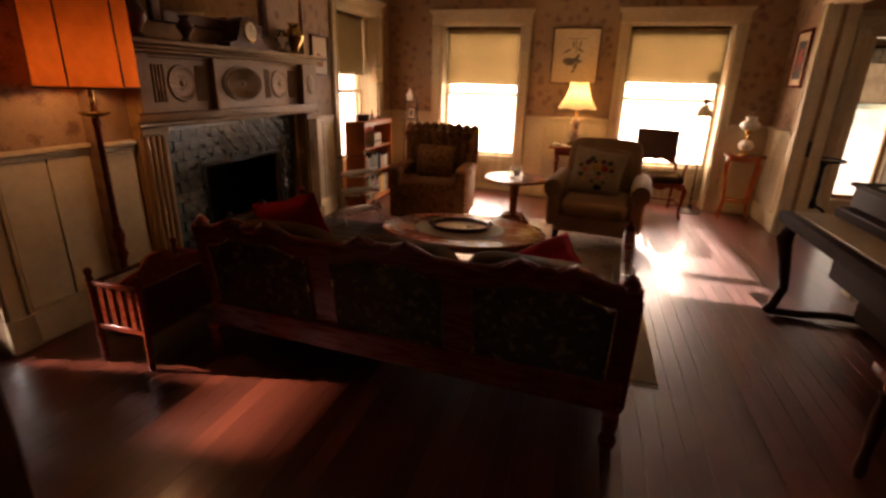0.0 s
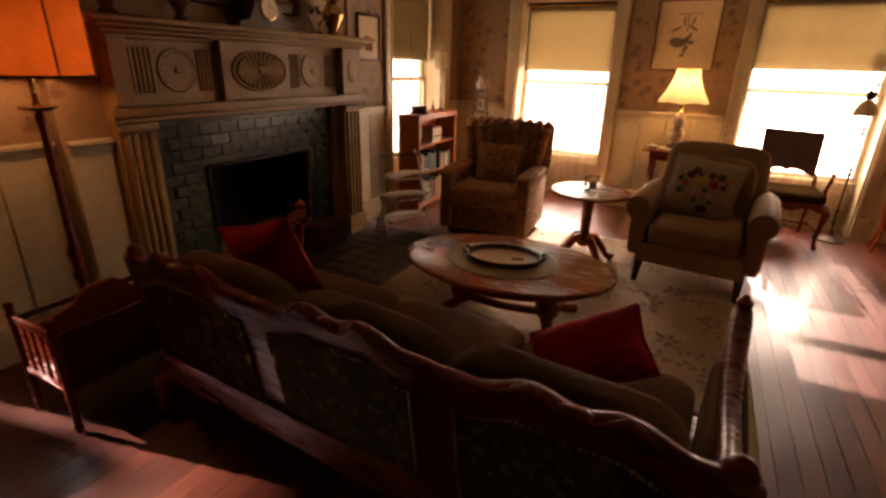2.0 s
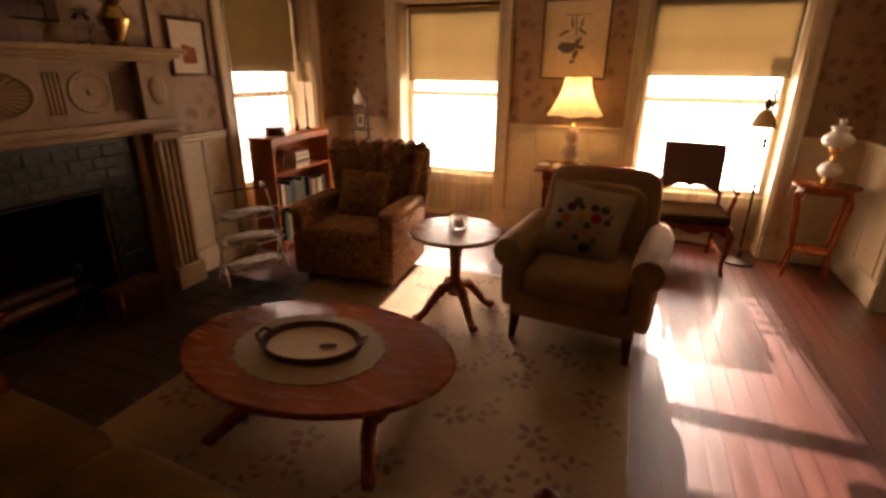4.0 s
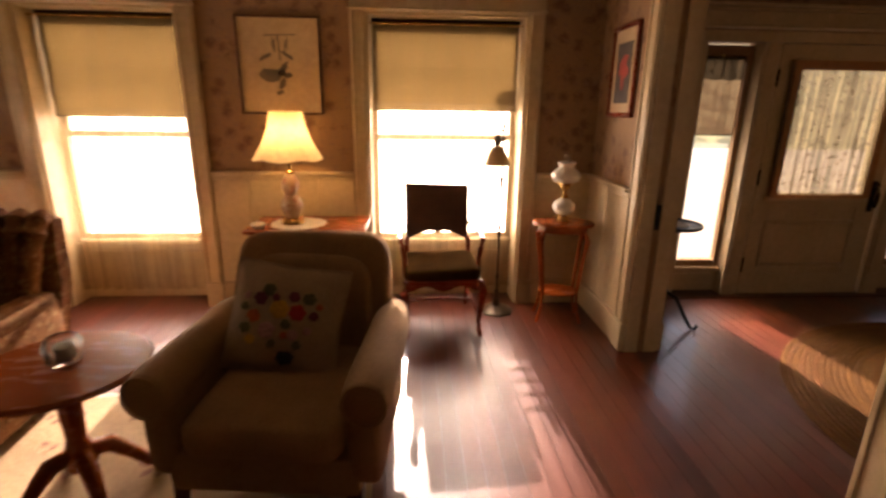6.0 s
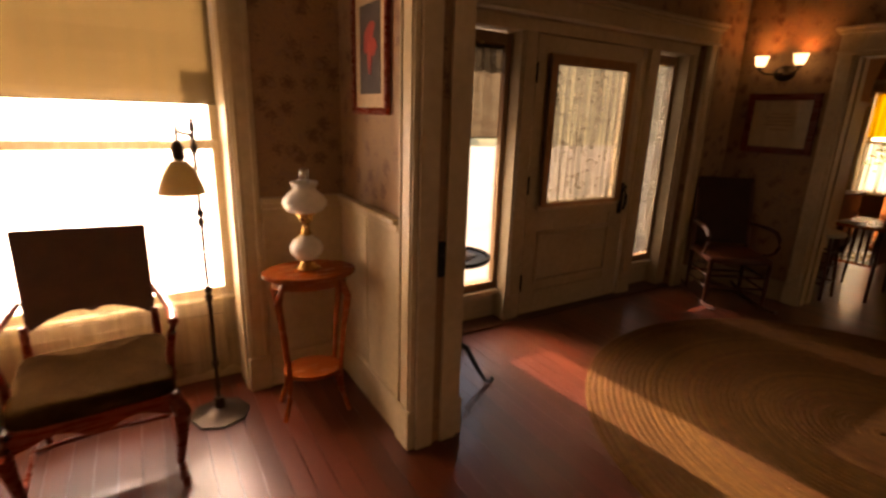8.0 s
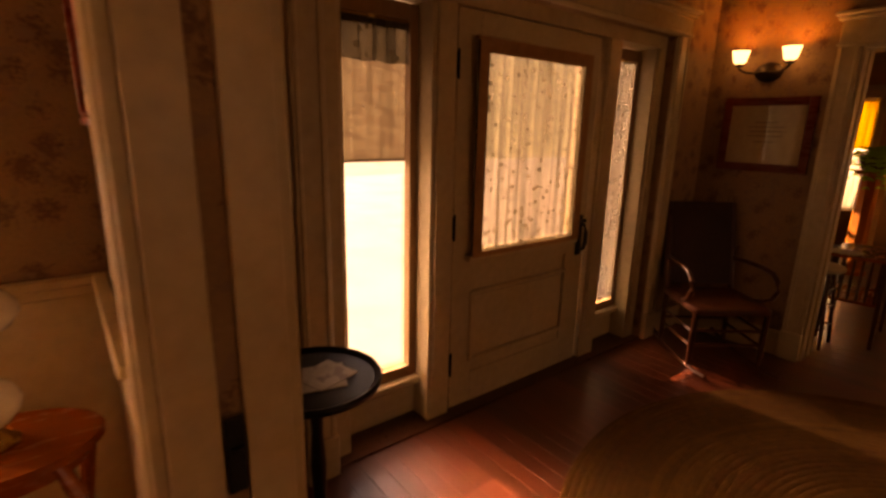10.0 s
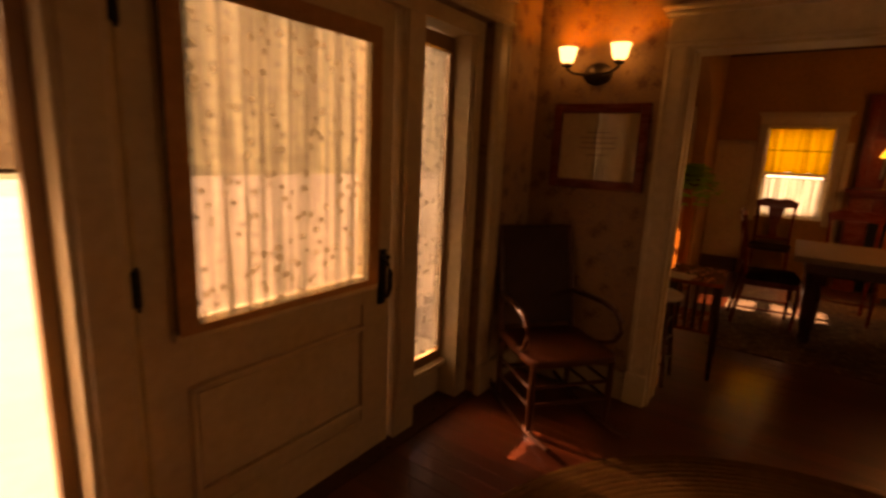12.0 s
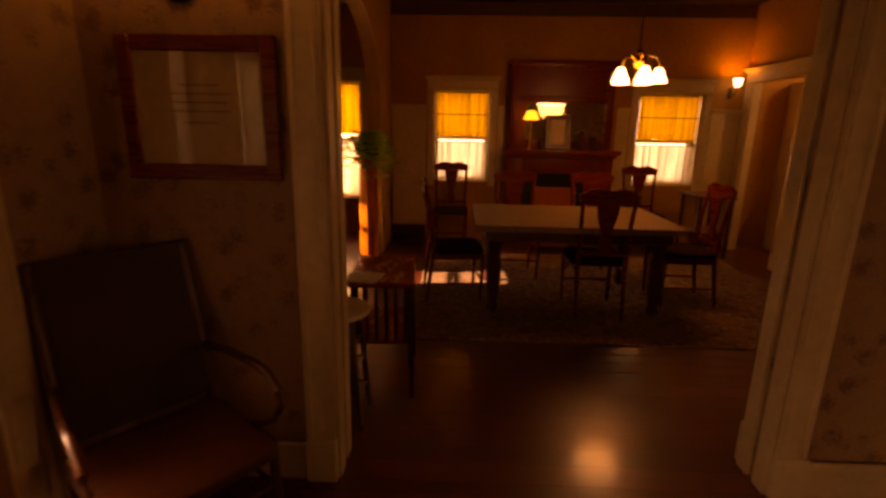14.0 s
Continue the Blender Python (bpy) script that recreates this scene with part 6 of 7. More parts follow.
def drum_lamp():
    t = thing("floor_lamp", "lit floor lamp with an orange parchment drum shade", "floor lamp", pose(-2.50, 2.46, 0))
    part("base", lathe(NB(), [(0.15, 0), (0.15, 0.015), (0.08, 0.035), (0.04, 0.06), (0.025, 0.10)], 24), DARKW, t)
    part("pole", lathe(NB(), [(0.02, 0.10), (0.03, 0.13), (0.022, 0.18), (0.02, 0.42), (0.034, 0.46), (0.022, 0.50), (0.034, 0.58), (0.018, 0.64), (0.017, 1.18), (0.022, 1.22), (0.016, 1.25)], 16), MAHOG, t)
    part("candle_cup", lathe(NB(), [(0.015, 1.24), (0.07, 1.262), (0.075, 1.272), (0.02, 1.275), (0.014, 1.29), (0.012, 1.50), (0.02, 1.51), (0.02, 1.58)], 20), BRASS, t)
    bm = NB()
    seg = 48
    rings = [[bm.verts.new((r * math.cos(2 * math.pi * k / seg), r * math.sin(2 * math.pi * k / seg), z)) for k in range(seg)] for z, r in ((1.40, 0.235), (1.5, 0.234), (1.7, 0.231), (1.87, 0.228))]
    for r0, r1 in zip(rings, rings[1:]):
        for k in range(seg):
            bm.faces.new((r0[k], r0[(k + 1) % seg], r1[(k + 1) % seg], r1[k]))
    s = part("shade", bm, ORANGESHADE, t, "orange parchment drum shade")
    for z, r in ((1.40, 0.236), (1.87, 0.229)):
        part("trim", tube(NB(), [(r * math.cos(a), r * math.sin(a), z) for a in [2 * math.pi * i / 48 for i in range(49)]], 0.007, 6), DARKW, s, "dark edge binding")
    for k in range(6):
        a = radians(-60 + 60 * k)
        part("rib", tube(NB(), [(0.237 * math.cos(a), 0.237 * math.sin(a), 1.40), (0.230 * math.cos(a), 0.230 * math.sin(a), 1.87)], 0.005, 6), DARKW, s, "dark laced rib")


drum_lamp()


def magazine_stand():
    t = thing("magazine_stand", "dark wooden slatted magazine stand with a carrying handle", "magazine rack", pose(-2.135, 2.36, 0))
    hx, hy = 0.155, 0.28
    for x in (-hx, hx):
        for y in (-hy, hy):
            part("post", lathe(NB(), [(0.012, 0), (0.016, 0.02), (0.016, 0.14), (0.02, 0.16), (0.015, 0.18), (0.016, 0.46), (0.02, 0.475), (0.012, 0.49), (0.02, 0.51), (0.018, 0.53), (0, 0.54)], 12, (x, y, 0)), MAHOG, t)
    for y in (-hy, hy):
        for z in (0.20, 0.44):
            part("rail", box(NB(), -hx, hx, y - 0.009, y + 0.009, z, z + 0.03, 0.003), MAHOG, t)
        for k in range(4):
            x = -hx + 2 * hx * (k + 1) / 5
            part("slat", box(NB(), x - 0.018, x + 0.018, y - 0.006, y + 0.006, 0.23, 0.44, 0.003), MAHOG, t)
    for x in (-hx, hx):
        part("side_panel", box(NB(), x - 0.007, x + 0.007, -hy, hy, 0.20, 0.46, 0.003), DARKW, t)
    part("bottom_board", box(NB(), -hx, hx, -hy, hy, 0.185, 0.20, 0.003), DARKW, t)
    bm = NB()
    pts = [(-hy, 0.20), (hy, 0.20), (hy, 0.46), (0.12, 0.49), (0.09, 0.53), (0.05, 0.55), (-0.05, 0.55), (-0.09, 0.53), (-0.12, 0.49), (-hy, 0.46)]
    plate(bm, pts, -0.008, 0.008)
    bmesh.ops.rotate(bm, verts=list(bm.verts), cent=(0, 0, 0), matrix=Matrix.Rotation(radians(90), 3, "Z"))
    part("divider", bm, OAK, t)


magazine_stand()
for k in range(5):
    solid("magazine", box(NB(), 0, 0.008, -0.262, 0.2 - 0.02 * k, 0.0, 0.25 + 0.01 * (k % 3), 0.001), PAPERW, "magazine standing upright in the wooden stand", "magazine", pose(-2.235 + 0.014 * k, 2.36, 0.2005), group="magazines in the wooden stand")


# mantel shelf things
t = thing("mantel_clock", "dark wooden mantel clock with a gilt dial", "clock", pose(-2.59, 3.90, 1.6805, 0, 0, 90))
bm = NB()
pts = [(-0.24, 0.0), (0.24, 0.0), (0.24, 0.03), (0.16, 0.05)]
for i in range(11):
    a = math.pi * i / 10
    pts.append((0.115 * math.cos(a), 0.13 + 0.10 * math.sin(a)))
pts += [(-0.16, 0.05), (-0.24, 0.03)]
plate(bm, pts, -0.06, 0.06)
part("case", bm, DARKW, t)
bm = NB()
lathe(bm, [(0.075, 0), (0.078, 0.008), (0.066, 0.012)], 32)
bmesh.ops.transform(bm, matrix=pose(0, -0.06, 0.125, 90), verts=list(bm.verts))
part("bezel", bm, BRASS, t)
bm = NB()
lathe(bm, [(0.066, 0.011), (0.066, 0.013)], 32)
bmesh.ops.transform(bm, matrix=pose(0, -0.06, 0.125, 90), verts=list(bm.verts))
d = part("dial", bm, PRINT, t)
bm = NB()
box(bm, -0.002, 0.002, -0.0745, -0.0735, 0.125, 0.17)
box(bm, -0.002, 0.03, -0.0745, -0.0735, 0.123, 0.127)
part("dial_pointers", bm, IRON, d)


def mantel_vase(y, m_, label, s=1.0):
    bm = NB()
    lathe(bm, [(0.05 * s, 0), (0.055 * s, 0.01), (0.03 * s, 0.03), (0.035 * s, 0.05), (0.075 * s, 0.10 * s + 0.02), (0.08 * s, 0.14 * s), (0.05 * s, 0.19 * s), (0.035 * s, 0.21 * s), (0.055 * s, 0.235 * s), (0.05 * s, 0.235 * s)], 22)
    solid("vase", bm, m_, label, "vase", pose(-2.59, y, 1.6805))


mantel_vase(4.62, BRASS, "burnished brass vase on the mantel shelf", 1.1)
mantel_vase(4.42, CLEAR, "clear glass vase on the mantel shelf", 0.8)
mantel_vase(2.90, DARKW, "dark round-bodied pot on the mantel shelf", 0.95)
mantel_vase(3.30, DARKW, "dark squat jar on the mantel shelf", 0.7)
t = thing("overmantel_mirror", "dark wood framed mirror above the mantel shelf", "mirror", pose(-2.718, 3.75, 2.22, 0, 0, 90))
bm = NB()
for q in ((-0.62, -0.54, -0.42, 0.42), (0.54, 0.62, -0.42, 0.42), (-0.54, 0.54, -0.42, -0.34), (-0.54, 0.54, 0.34, 0.42)):
    box(bm, q[0], q[1], -0.04, 0.0, q[2], q[3], 0.008)
part("frame", bm, DARKW, t)
MIRROR = mat("silvered_mirror", (0.85, 0.84, 0.8), (0.8, 0.79, 0.74), 2, 0.04, 0.0, metal=1.0, rough_var=0.01)
part("mirror_glass", box(NB(), -0.54, 0.54, -0.016, -0.006, -0.34, 0.34), MIRROR, t)


PIANO = mat("piano_walnut", (0.046, 0.015, 0.006), (0.026, 0.008, 0.0035), 6, 0.6, 0.03, kind="wood", stretch=(6, 1, 6), spec=0.03)
IVORY = mat("aged_ivory", (0.40, 0.27, 0.13), (0.32, 0.21, 0.10), 6, 0.4, 0.02)


def spinet():
    t = thing("spinet_piano", "dark walnut spinet piano on curved legs", "piano", pose(1.72, 3.16, 0))
    part("case", box(NB(), 0.02, 0.40, -0.86, 0.86, 0.30, 0.92, 0.01), PIANO, t)
    part("lid", box(NB(), 0.0, 0.415, -0.89, 0.89, 0.92, 0.945, 0.006), PIANO, t)
    part("key_bed", box(NB(), -0.36, 0.02, -0.86, 0.86, 0.66, 0.735, 0.01), PIANO, t)
    part("fall_board", box(NB(), -0.08, 0.02, -0.80, 0.80, 0.735, 0.80, 0.008), PIANO, t)
    bm = NB()
    for k in range(40):
        y = -0.78 + k * 0.039
        box(bm, -0.30, -0.09, y + 0.001, y + 0.038, 0.7352, 0.748, 0.002)
    part("keys", bm, IVORY, t, "row of worn ivory keys")
    for y in (-0.80, 0.80):
        bm = NB()
        tube(bm, [(-0.28, y, 0.66), (-0.31, y, 0.55), (-0.27, y, 0.38), (-0.24, y, 0.2), (-0.28, y, 0.07), (-0.32, y, 0.02)], [0.045, 0.05, 0.036, 0.028, 0.03, 0.026], 10)
        part("leg", bm, PIANO, t)
        bm = NB()
        tube(bm, [(-0.30, y, 0.03), (-0.1, y, 0.03), (0.1, y, 0.05), (0.38, y, 0.03)], 0.026, 8)
        part("foot_rail", bm, PIANO, t)
        part("rear_leg", box(NB(), 0.30, 0.40, y - 0.05, y + 0.05, 0.0, 0.31, 0.006), PIANO, t)
    part("lower_board", box(NB(), 0.20, 0.38, -0.80, 0.80, 0.04, 0.31, 0.006), PIANO, t)


spinet()
t = thing("dark_cabinet", "tall dark walnut cabinet standing near the doorway", "cabinet", pose(-0.93, 0.55, 0))
part("body", box(NB(), -0.20, 0.20, -0.23, 0.23, 0.08, 1.30, 0.008), DARKW, t)
part("top", box(NB(), -0.215, 0.215, -0.245, 0.245, 1.30, 1.325, 0.006), DARKW, t)
part("plinth", box(NB(), -0.19, 0.19, -0.22, 0.22, 0.0, 0.08, 0.004), DARKW, t)
for y in (-0.115, 0.115):
    d = part("cabinet_door", box(NB(), -0.212, -0.20, y - 0.11, y + 0.11, 0.12, 1.26, 0.003), DARKW, t)
    part("knob", lathe(NB(), [(0.006, 0), (0.006, 0.01), (0.012, 0.014), (0.0, 0.024)], 10, (-0.212, y * 0.3, 0.7)), BRASS, d)
t = thing("log_box", "low dark wooden log box beside the hearth", "box", pose(-2.56, 4.36, 0.014))
part("body", box(NB(), -0.08, 0.10, -0.17, 0.15, 0.0, 0.19, 0.006), DARKW, t)
part("lid", box(NB(), -0.085, 0.107, -0.178, 0.158, 0.19, 0.206, 0.004), DARKW, t)
t = thing("piano_bench", "low reddish wooden piano bench", "bench", pose(1.44, 2.0, 0))
part("seat", box(NB(), -0.20, 0.20, -0.42, 0.42, 0.455, 0.50, 0.01), MAHOG, t)
part("apron", box(NB(), -0.16, 0.16, -0.38, 0.38, 0.39, 0.455, 0.004), MAHOG, t)
for x in (-0.15, 0.15):
    for y in (-0.36, 0.36):
        part("leg", lathe(NB(), [(0.016, 0), (0.024, 0.03), (0.018, 0.10), (0.028, 0.28), (0.02, 0.36), (0.03, 0.40)], 12, (x, y, 0)), DARKW, t)
bm = NB()
for k in range(3):
    box(bm, -0.13 + 0.01 * k, 0.12, -0.16 + 0.02 * k, 0.14, 0.004 * k, 0.004 * k + 0.0035)
solid("sheet_music", bm, PAPERW, "pale sheets of music lying on the piano lid", "sheet music", pose(1.93, 3.72, 0.9455, 0, 0, 14))


# ---- hall ----
def braided_rug():
    t = thing("braided_rug", "oval braided rug in tan, brown and rust rings", "rug", pose(4.33, 5.20, 0.0))
    n = 44
    for i in range(n):
        k0, k1 = (i + 0.02) / n, (i + 0.98) / n
        bm = NB()
        seg = 96
        ring = []
        for k, z in ((k0, 0.005), ((k0 + k1) / 2, 0.009), (k1, 0.005)):
            ring.append([bm.verts.new((1.52 * k * math.cos(2 * math.pi * j / seg), 1.47 * k * math.sin(2 * math.pi * j / seg), z + (0.0015 if j % 2 else 0) * (z > 0.005))) for j in range(seg)])
        for r0, r1 in zip(ring, ring[1:]):
            for j in range(seg):
                bm.faces.new((r0[j], r0[(j + 1) % seg], r1[(j + 1) % seg], r1[j]))
        part("braid_ring", bm, (BRAID1, BRAID2, BRAID1, BRAID3, BRAID2)[(i * 7 // 3) % 5], t)
    part("backing", slab(NB(), oval(1.5, 1.45, 72), 0.0, 0.003), BRAID2, t)


braided_rug()


def tripod_table():
    t = thing("tripod_table", "small round black tripod table in the hall", "table", pose(2.61, 6.70, 0) @ Matrix.Diagonal((1, 1, 0.955, 1)))
    part("tabletop", lathe(NB(), [(0.19, 0.795), (0.20, 0.80), (0.205, 0.815), (0.20, 0.826), (0.188, 0.82), (0.18, 0.812)], 36), IRON, t)
    part("column", lathe(NB(), [(0.03, 0.24), (0.036, 0.30), (0.02, 0.36), (0.026, 0.5), (0.018, 0.62), (0.024, 0.74), (0.07, 0.796)], 16), IRON, t)
    for k in range(3):
        a = radians(90 + 120 * k)
        c, s = math.cos(a), math.sin(a)
        part("foot", tube(NB(), [(c * r, s * r, z) for r, z in ((0.02, 0.28), (0.10, 0.24), (0.17, 0.10), (0.22, 0.02), (0.25, 0.015), (0.262, 0.035), (0.25, 0.05))], [0.018, 0.018, 0.014, 0.013, 0.014, 0.012, 0.008], 8), IRON, t)


tripod_table()
bm = NB()
slab(bm, [(-0.09, -0.06), (0.06, -0.10), (0.11, 0.04), (-0.05, 0.09)], 0, 0.003)
slab(bm, [(-0.02, -0.09), (0.12, -0.05), (0.08, 0.08), (-0.06, 0.03)], 0.0032, 0.006)
solid("letters", bm, PAPERW, "loose letters lying on the black tripod table", "letters", pose(2.61, 6.70, 0.7765))


def rocking_chair():
    t = thing("rocking_chair", "dark wooden rocking chair with a tall leather back", "rocking chair", pose(5.56, 6.77, 0, 0, 0, -38))
    for s in (-1, 1):
        x = s * 0.235
        bm = NB()
        tube(bm, [(x, -0.44, 0.05), (x, -0.30, 0.022), (x, -0.1, 0.010), (x, 0.1, 0.012), (x, 0.30, 0.035), (x, 0.50, 0.09)], [0.013, 0.015, 0.0125, 0.0145, 0.015, 0.012], 8)
        part("rocker", bm, DARKW, t)
        part("front_leg", tube(NB(), [(x, -0.22, 0.02), (x, -0.225, 0.2), (x, -0.228, 0.33), (x, -0.23, 0.415)], [0.016, 0.02, 0.018, 0.016], 10), DARKW, t)
        part("rear_post", tube(NB(), [(x, 0.20, 0.03), (x, 0.20, 0.40), (x, 0.28, 0.8), (x, 0.34, 1.04)], [0.016, 0.02, 0.018, 0.016], 10), DARKW, t)
        bm = NB()
        tube(bm, [(x, 0.245, 0.65), (x * 1.10, 0.10, 0.66), (x * 1.16, -0.06, 0.66), (x * 1.18, -0.15, 0.645), (x * 1.19, -0.205, 0.60), (x * 1.19, -0.215, 0.54), (x * 1.17, -0.185, 0.485), (x * 1.12, -0.12, 0.445), (x * 1.06, -0.06, 0.43)], [0.014, 0.015, 0.016, 0.016, 0.016, 0.015, 0.014, 0.013, 0.012], 10)
        part("arm", bm, DARKW, t, "bent curved arm")
        for z in (0.16, 0.26):
            part("stretcher", tube(NB(), [(x, -0.22, z), (x, 0.20, z)], 0.010, 8), DARKW, t)
    for z in (0.17, 0.27):
        part("stretcher", tube(NB(), [(-0.235, -0.225, z), (0.235, -0.225, z)], 0.011, 8), DARKW, t)
    part("stretcher", tube(NB(), [(-0.235, 0.20, 0.2), (0.235, 0.20, 0.2)], 0.011, 8), DARKW, t)
    part("seat", soft(NB(), 0, -0.02, 0.41, 0.265, 0.25, 0.035, 0.25, 0.5), ROCKERSEAT, t, "polished red-brown leather seat")
    bm = NB()
    box(bm, -0.25, 0.25, -0.018, 0.018, 0.0, 0.60, 0.01)
    bmesh.ops.transform(bm, matrix=pose(0, 0.215, 0.46, -13), verts=list(bm.verts))
    part("backrest", bm, DARKLEATHER, t)
    return t


rocking_chair()


def double_sconce():
    t = thing("wall_sconce", "bronze two-arm wall sconce with lit frosted shades", "sconce", pose(5.978, 6.815, 1.945, 0, 0, -90))
    bm = NB()
    lathe(bm, [(0.085, 0), (0.088, 0.01), (0.06, 0.03), (0.03, 0.04), (0, 0.045)], 28, sy=0.72)
    bmesh.ops.transform(bm, matrix=pose(0, 0, 0, 90), verts=list(bm.verts))
    part("back_plate", bm, BRONZE, t)
    for s in (-1, 1):
        bm = NB()
        tube(bm, [(0, -0.035, 0), (s * 0.05, -0.08, -0.012), (s * 0.11, -0.115, -0.005), (s * 0.15, -0.12, 0.02), (s * 0.15, -0.12, 0.04)], 0.008, 8)
        lathe(bm, [(0.012, 0), (0.03, 0.006), (0.026, 0.02), (0.02, 0.024)], 14, (s * 0.15, -0.12, 0.03))
        part("arm", bm, BRONZE, t)
        part("glass_shade", lathe(NB(), [(0.022, 0.052), (0.038, 0.066), (0.044, 0.09), (0.05, 0.12), (0.056, 0.135), (0.053, 0.135), (0.046, 0.115), (0.034, 0.07)], 22, (s * 0.15, -0.12, 0)), FROST, t, "lit frosted glass shade")
    return t


double_sconce()


# ---- dining room ----
def dining_mantel():
    t = thing("dining_fireplace", "tall dark wooden mantelpiece with an overmantel mirror", "fireplace", pose(0, 0.55, 0) @ Matrix.Diagonal((1, 0.92, 0.955, 1)))
    x = 10.68
    over = part("overmantel", box(NB(), x - 0.05, x, 3.69, 5.09, 1.28, 2.38, 0.006), MAHOG, t)
    part("cornice", box(NB(), x - 0.12, x, 3.64, 5.12, 2.34, 2.42, 0.012), MAHOG, over)
    for y in (3.74, 5.04):
        part("pilaster", box(NB(), x - 0.11, x, y - 0.05, y + 0.05, 1.3, 2.35, 0.01), MAHOG, over)
    part("rail", box(NB(), x - 0.10, x, 3.69, 5.09, 1.90, 1.98, 0.01), MAHOG, over)
    part("mirror_glass", box(NB(), x - 0.062, x - 0.052, 3.80, 4.86, 1.42, 1.89), MIRROR, t)
    bm = NB()
    box(bm, x - 0.26, x, 3.58, 5.18, 1.24, 1.30, 0.012)
    box(bm, x - 0.20, x, 3.62, 5.14, 1.19, 1.24, 0.012)
    part("shelf", bm, MAHOG, t)
    bm = NB()
    for a, b in ((3.64, 3.92), (4.88, 5.12)):
        box(bm, x - 0.14, x, a, b, 0, 1.19, 0.01)
    box(bm, x - 0.14, x, 3.92, 4.88, 0.98, 1.19, 0.01)
    part("surround", bm, MAHOG, t)
    part("hearth_back", box(NB(), x - 0.03, x, 3.92, 4.88, 0, 0.98), SOOT, t)
    return t


dining_mantel()
bm = NB()
box(bm, 10.18, 10.22, 4.42, 4.91, 0.06, 0.80, 0.006)
box(bm, 10.14, 10.26, 4.46, 4.50, 0.0, 0.06, 0.004)
box(bm, 10.14, 10.26, 4.83, 4.87, 0.0, 0.06, 0.004)
solid("fire_screen", bm, ORANGE_WOOD, "light wooden fire screen before the dining room hearth", "fire screen")
t = thing("mantel_lamp", "small lit lamp with an amber glass shade", "lamp", pose(10.5, 4.97, 1.242))
part("stem", lathe(NB(), [(0.05, 0), (0.05, 0.01), (0.015, 0.03), (0.02, 0.12), (0.012, 0.2), (0.014, 0.40)], 14), BRASS, t)
part("shade", lathe(NB(), [(0.10, 0.36), (0.085, 0.40), (0.05, 0.46), (0.03, 0.47)], 24), AMBERG, t, "lit amber glass shade")
picture("mantel_picture", pose(10.52, 4.63, 1.4565, -8, 0, -90), 0.30, 0.42, 0.06, DARKW, PRINT, "small dark-framed picture leaning on the mantel shelf")
for y, s in ((4.32, 1.0), (4.16, 0.7), (4.82, 0.6)):
    bm = NB()
    lathe(bm, [(0.05 * s, 0), (0.075 * s, 0.06 * s), (0.06 * s, 0.16 * s), (0.03 * s, 0.2 * s), (0.05 * s, 0.23 * s)], 16)
    solid("vase", bm, DARKW, "dark pottery vase on the dining room mantel", "vase", pose(10.53, y, 1.242))


def dining_table():
    t = thing("dining_table", "rectangular dark wooden dining table with stout legs", "table", pose(8.47, 4.88, 0.008))
    part("tabletop", box(NB(), -0.56, 0.56, -0.82, 0.82, 0.705, 0.74, 0.008), MAHOG, t)
    part("apron", box(NB(), -0.48, 0.48, -0.74, 0.74, 0.60, 0.705, 0.005), DARKW, t)
    for x in (-0.42, 0.42):
        for y in (-0.66, 0.66):
            part("leg", lathe(NB(), [(0.04, 0), (0.055, 0.03), (0.04, 0.08), (0.06, 0.2), (0.065, 0.4), (0.045, 0.52), (0.06, 0.56), (0.06, 0.61)], 14, (x, y, 0)), DARKW, t)


dining_table()
bm = NB()
box(bm, -0.566, 0.566, -0.826, 0.826, -0.045, 0.003)
bmesh.ops.delete(bm, geom=[f for f in bm.faces if f.normal.z < -0.5], context="FACES")
bmesh.ops.solidify(bm, geom=list(bm.faces), thickness=0.0025)
solid("tablecloth", bm, TABLECLOTH, "pale cloth spread on the dining table", "tablecloth", pose(8.47, 4.88, 0.7485))


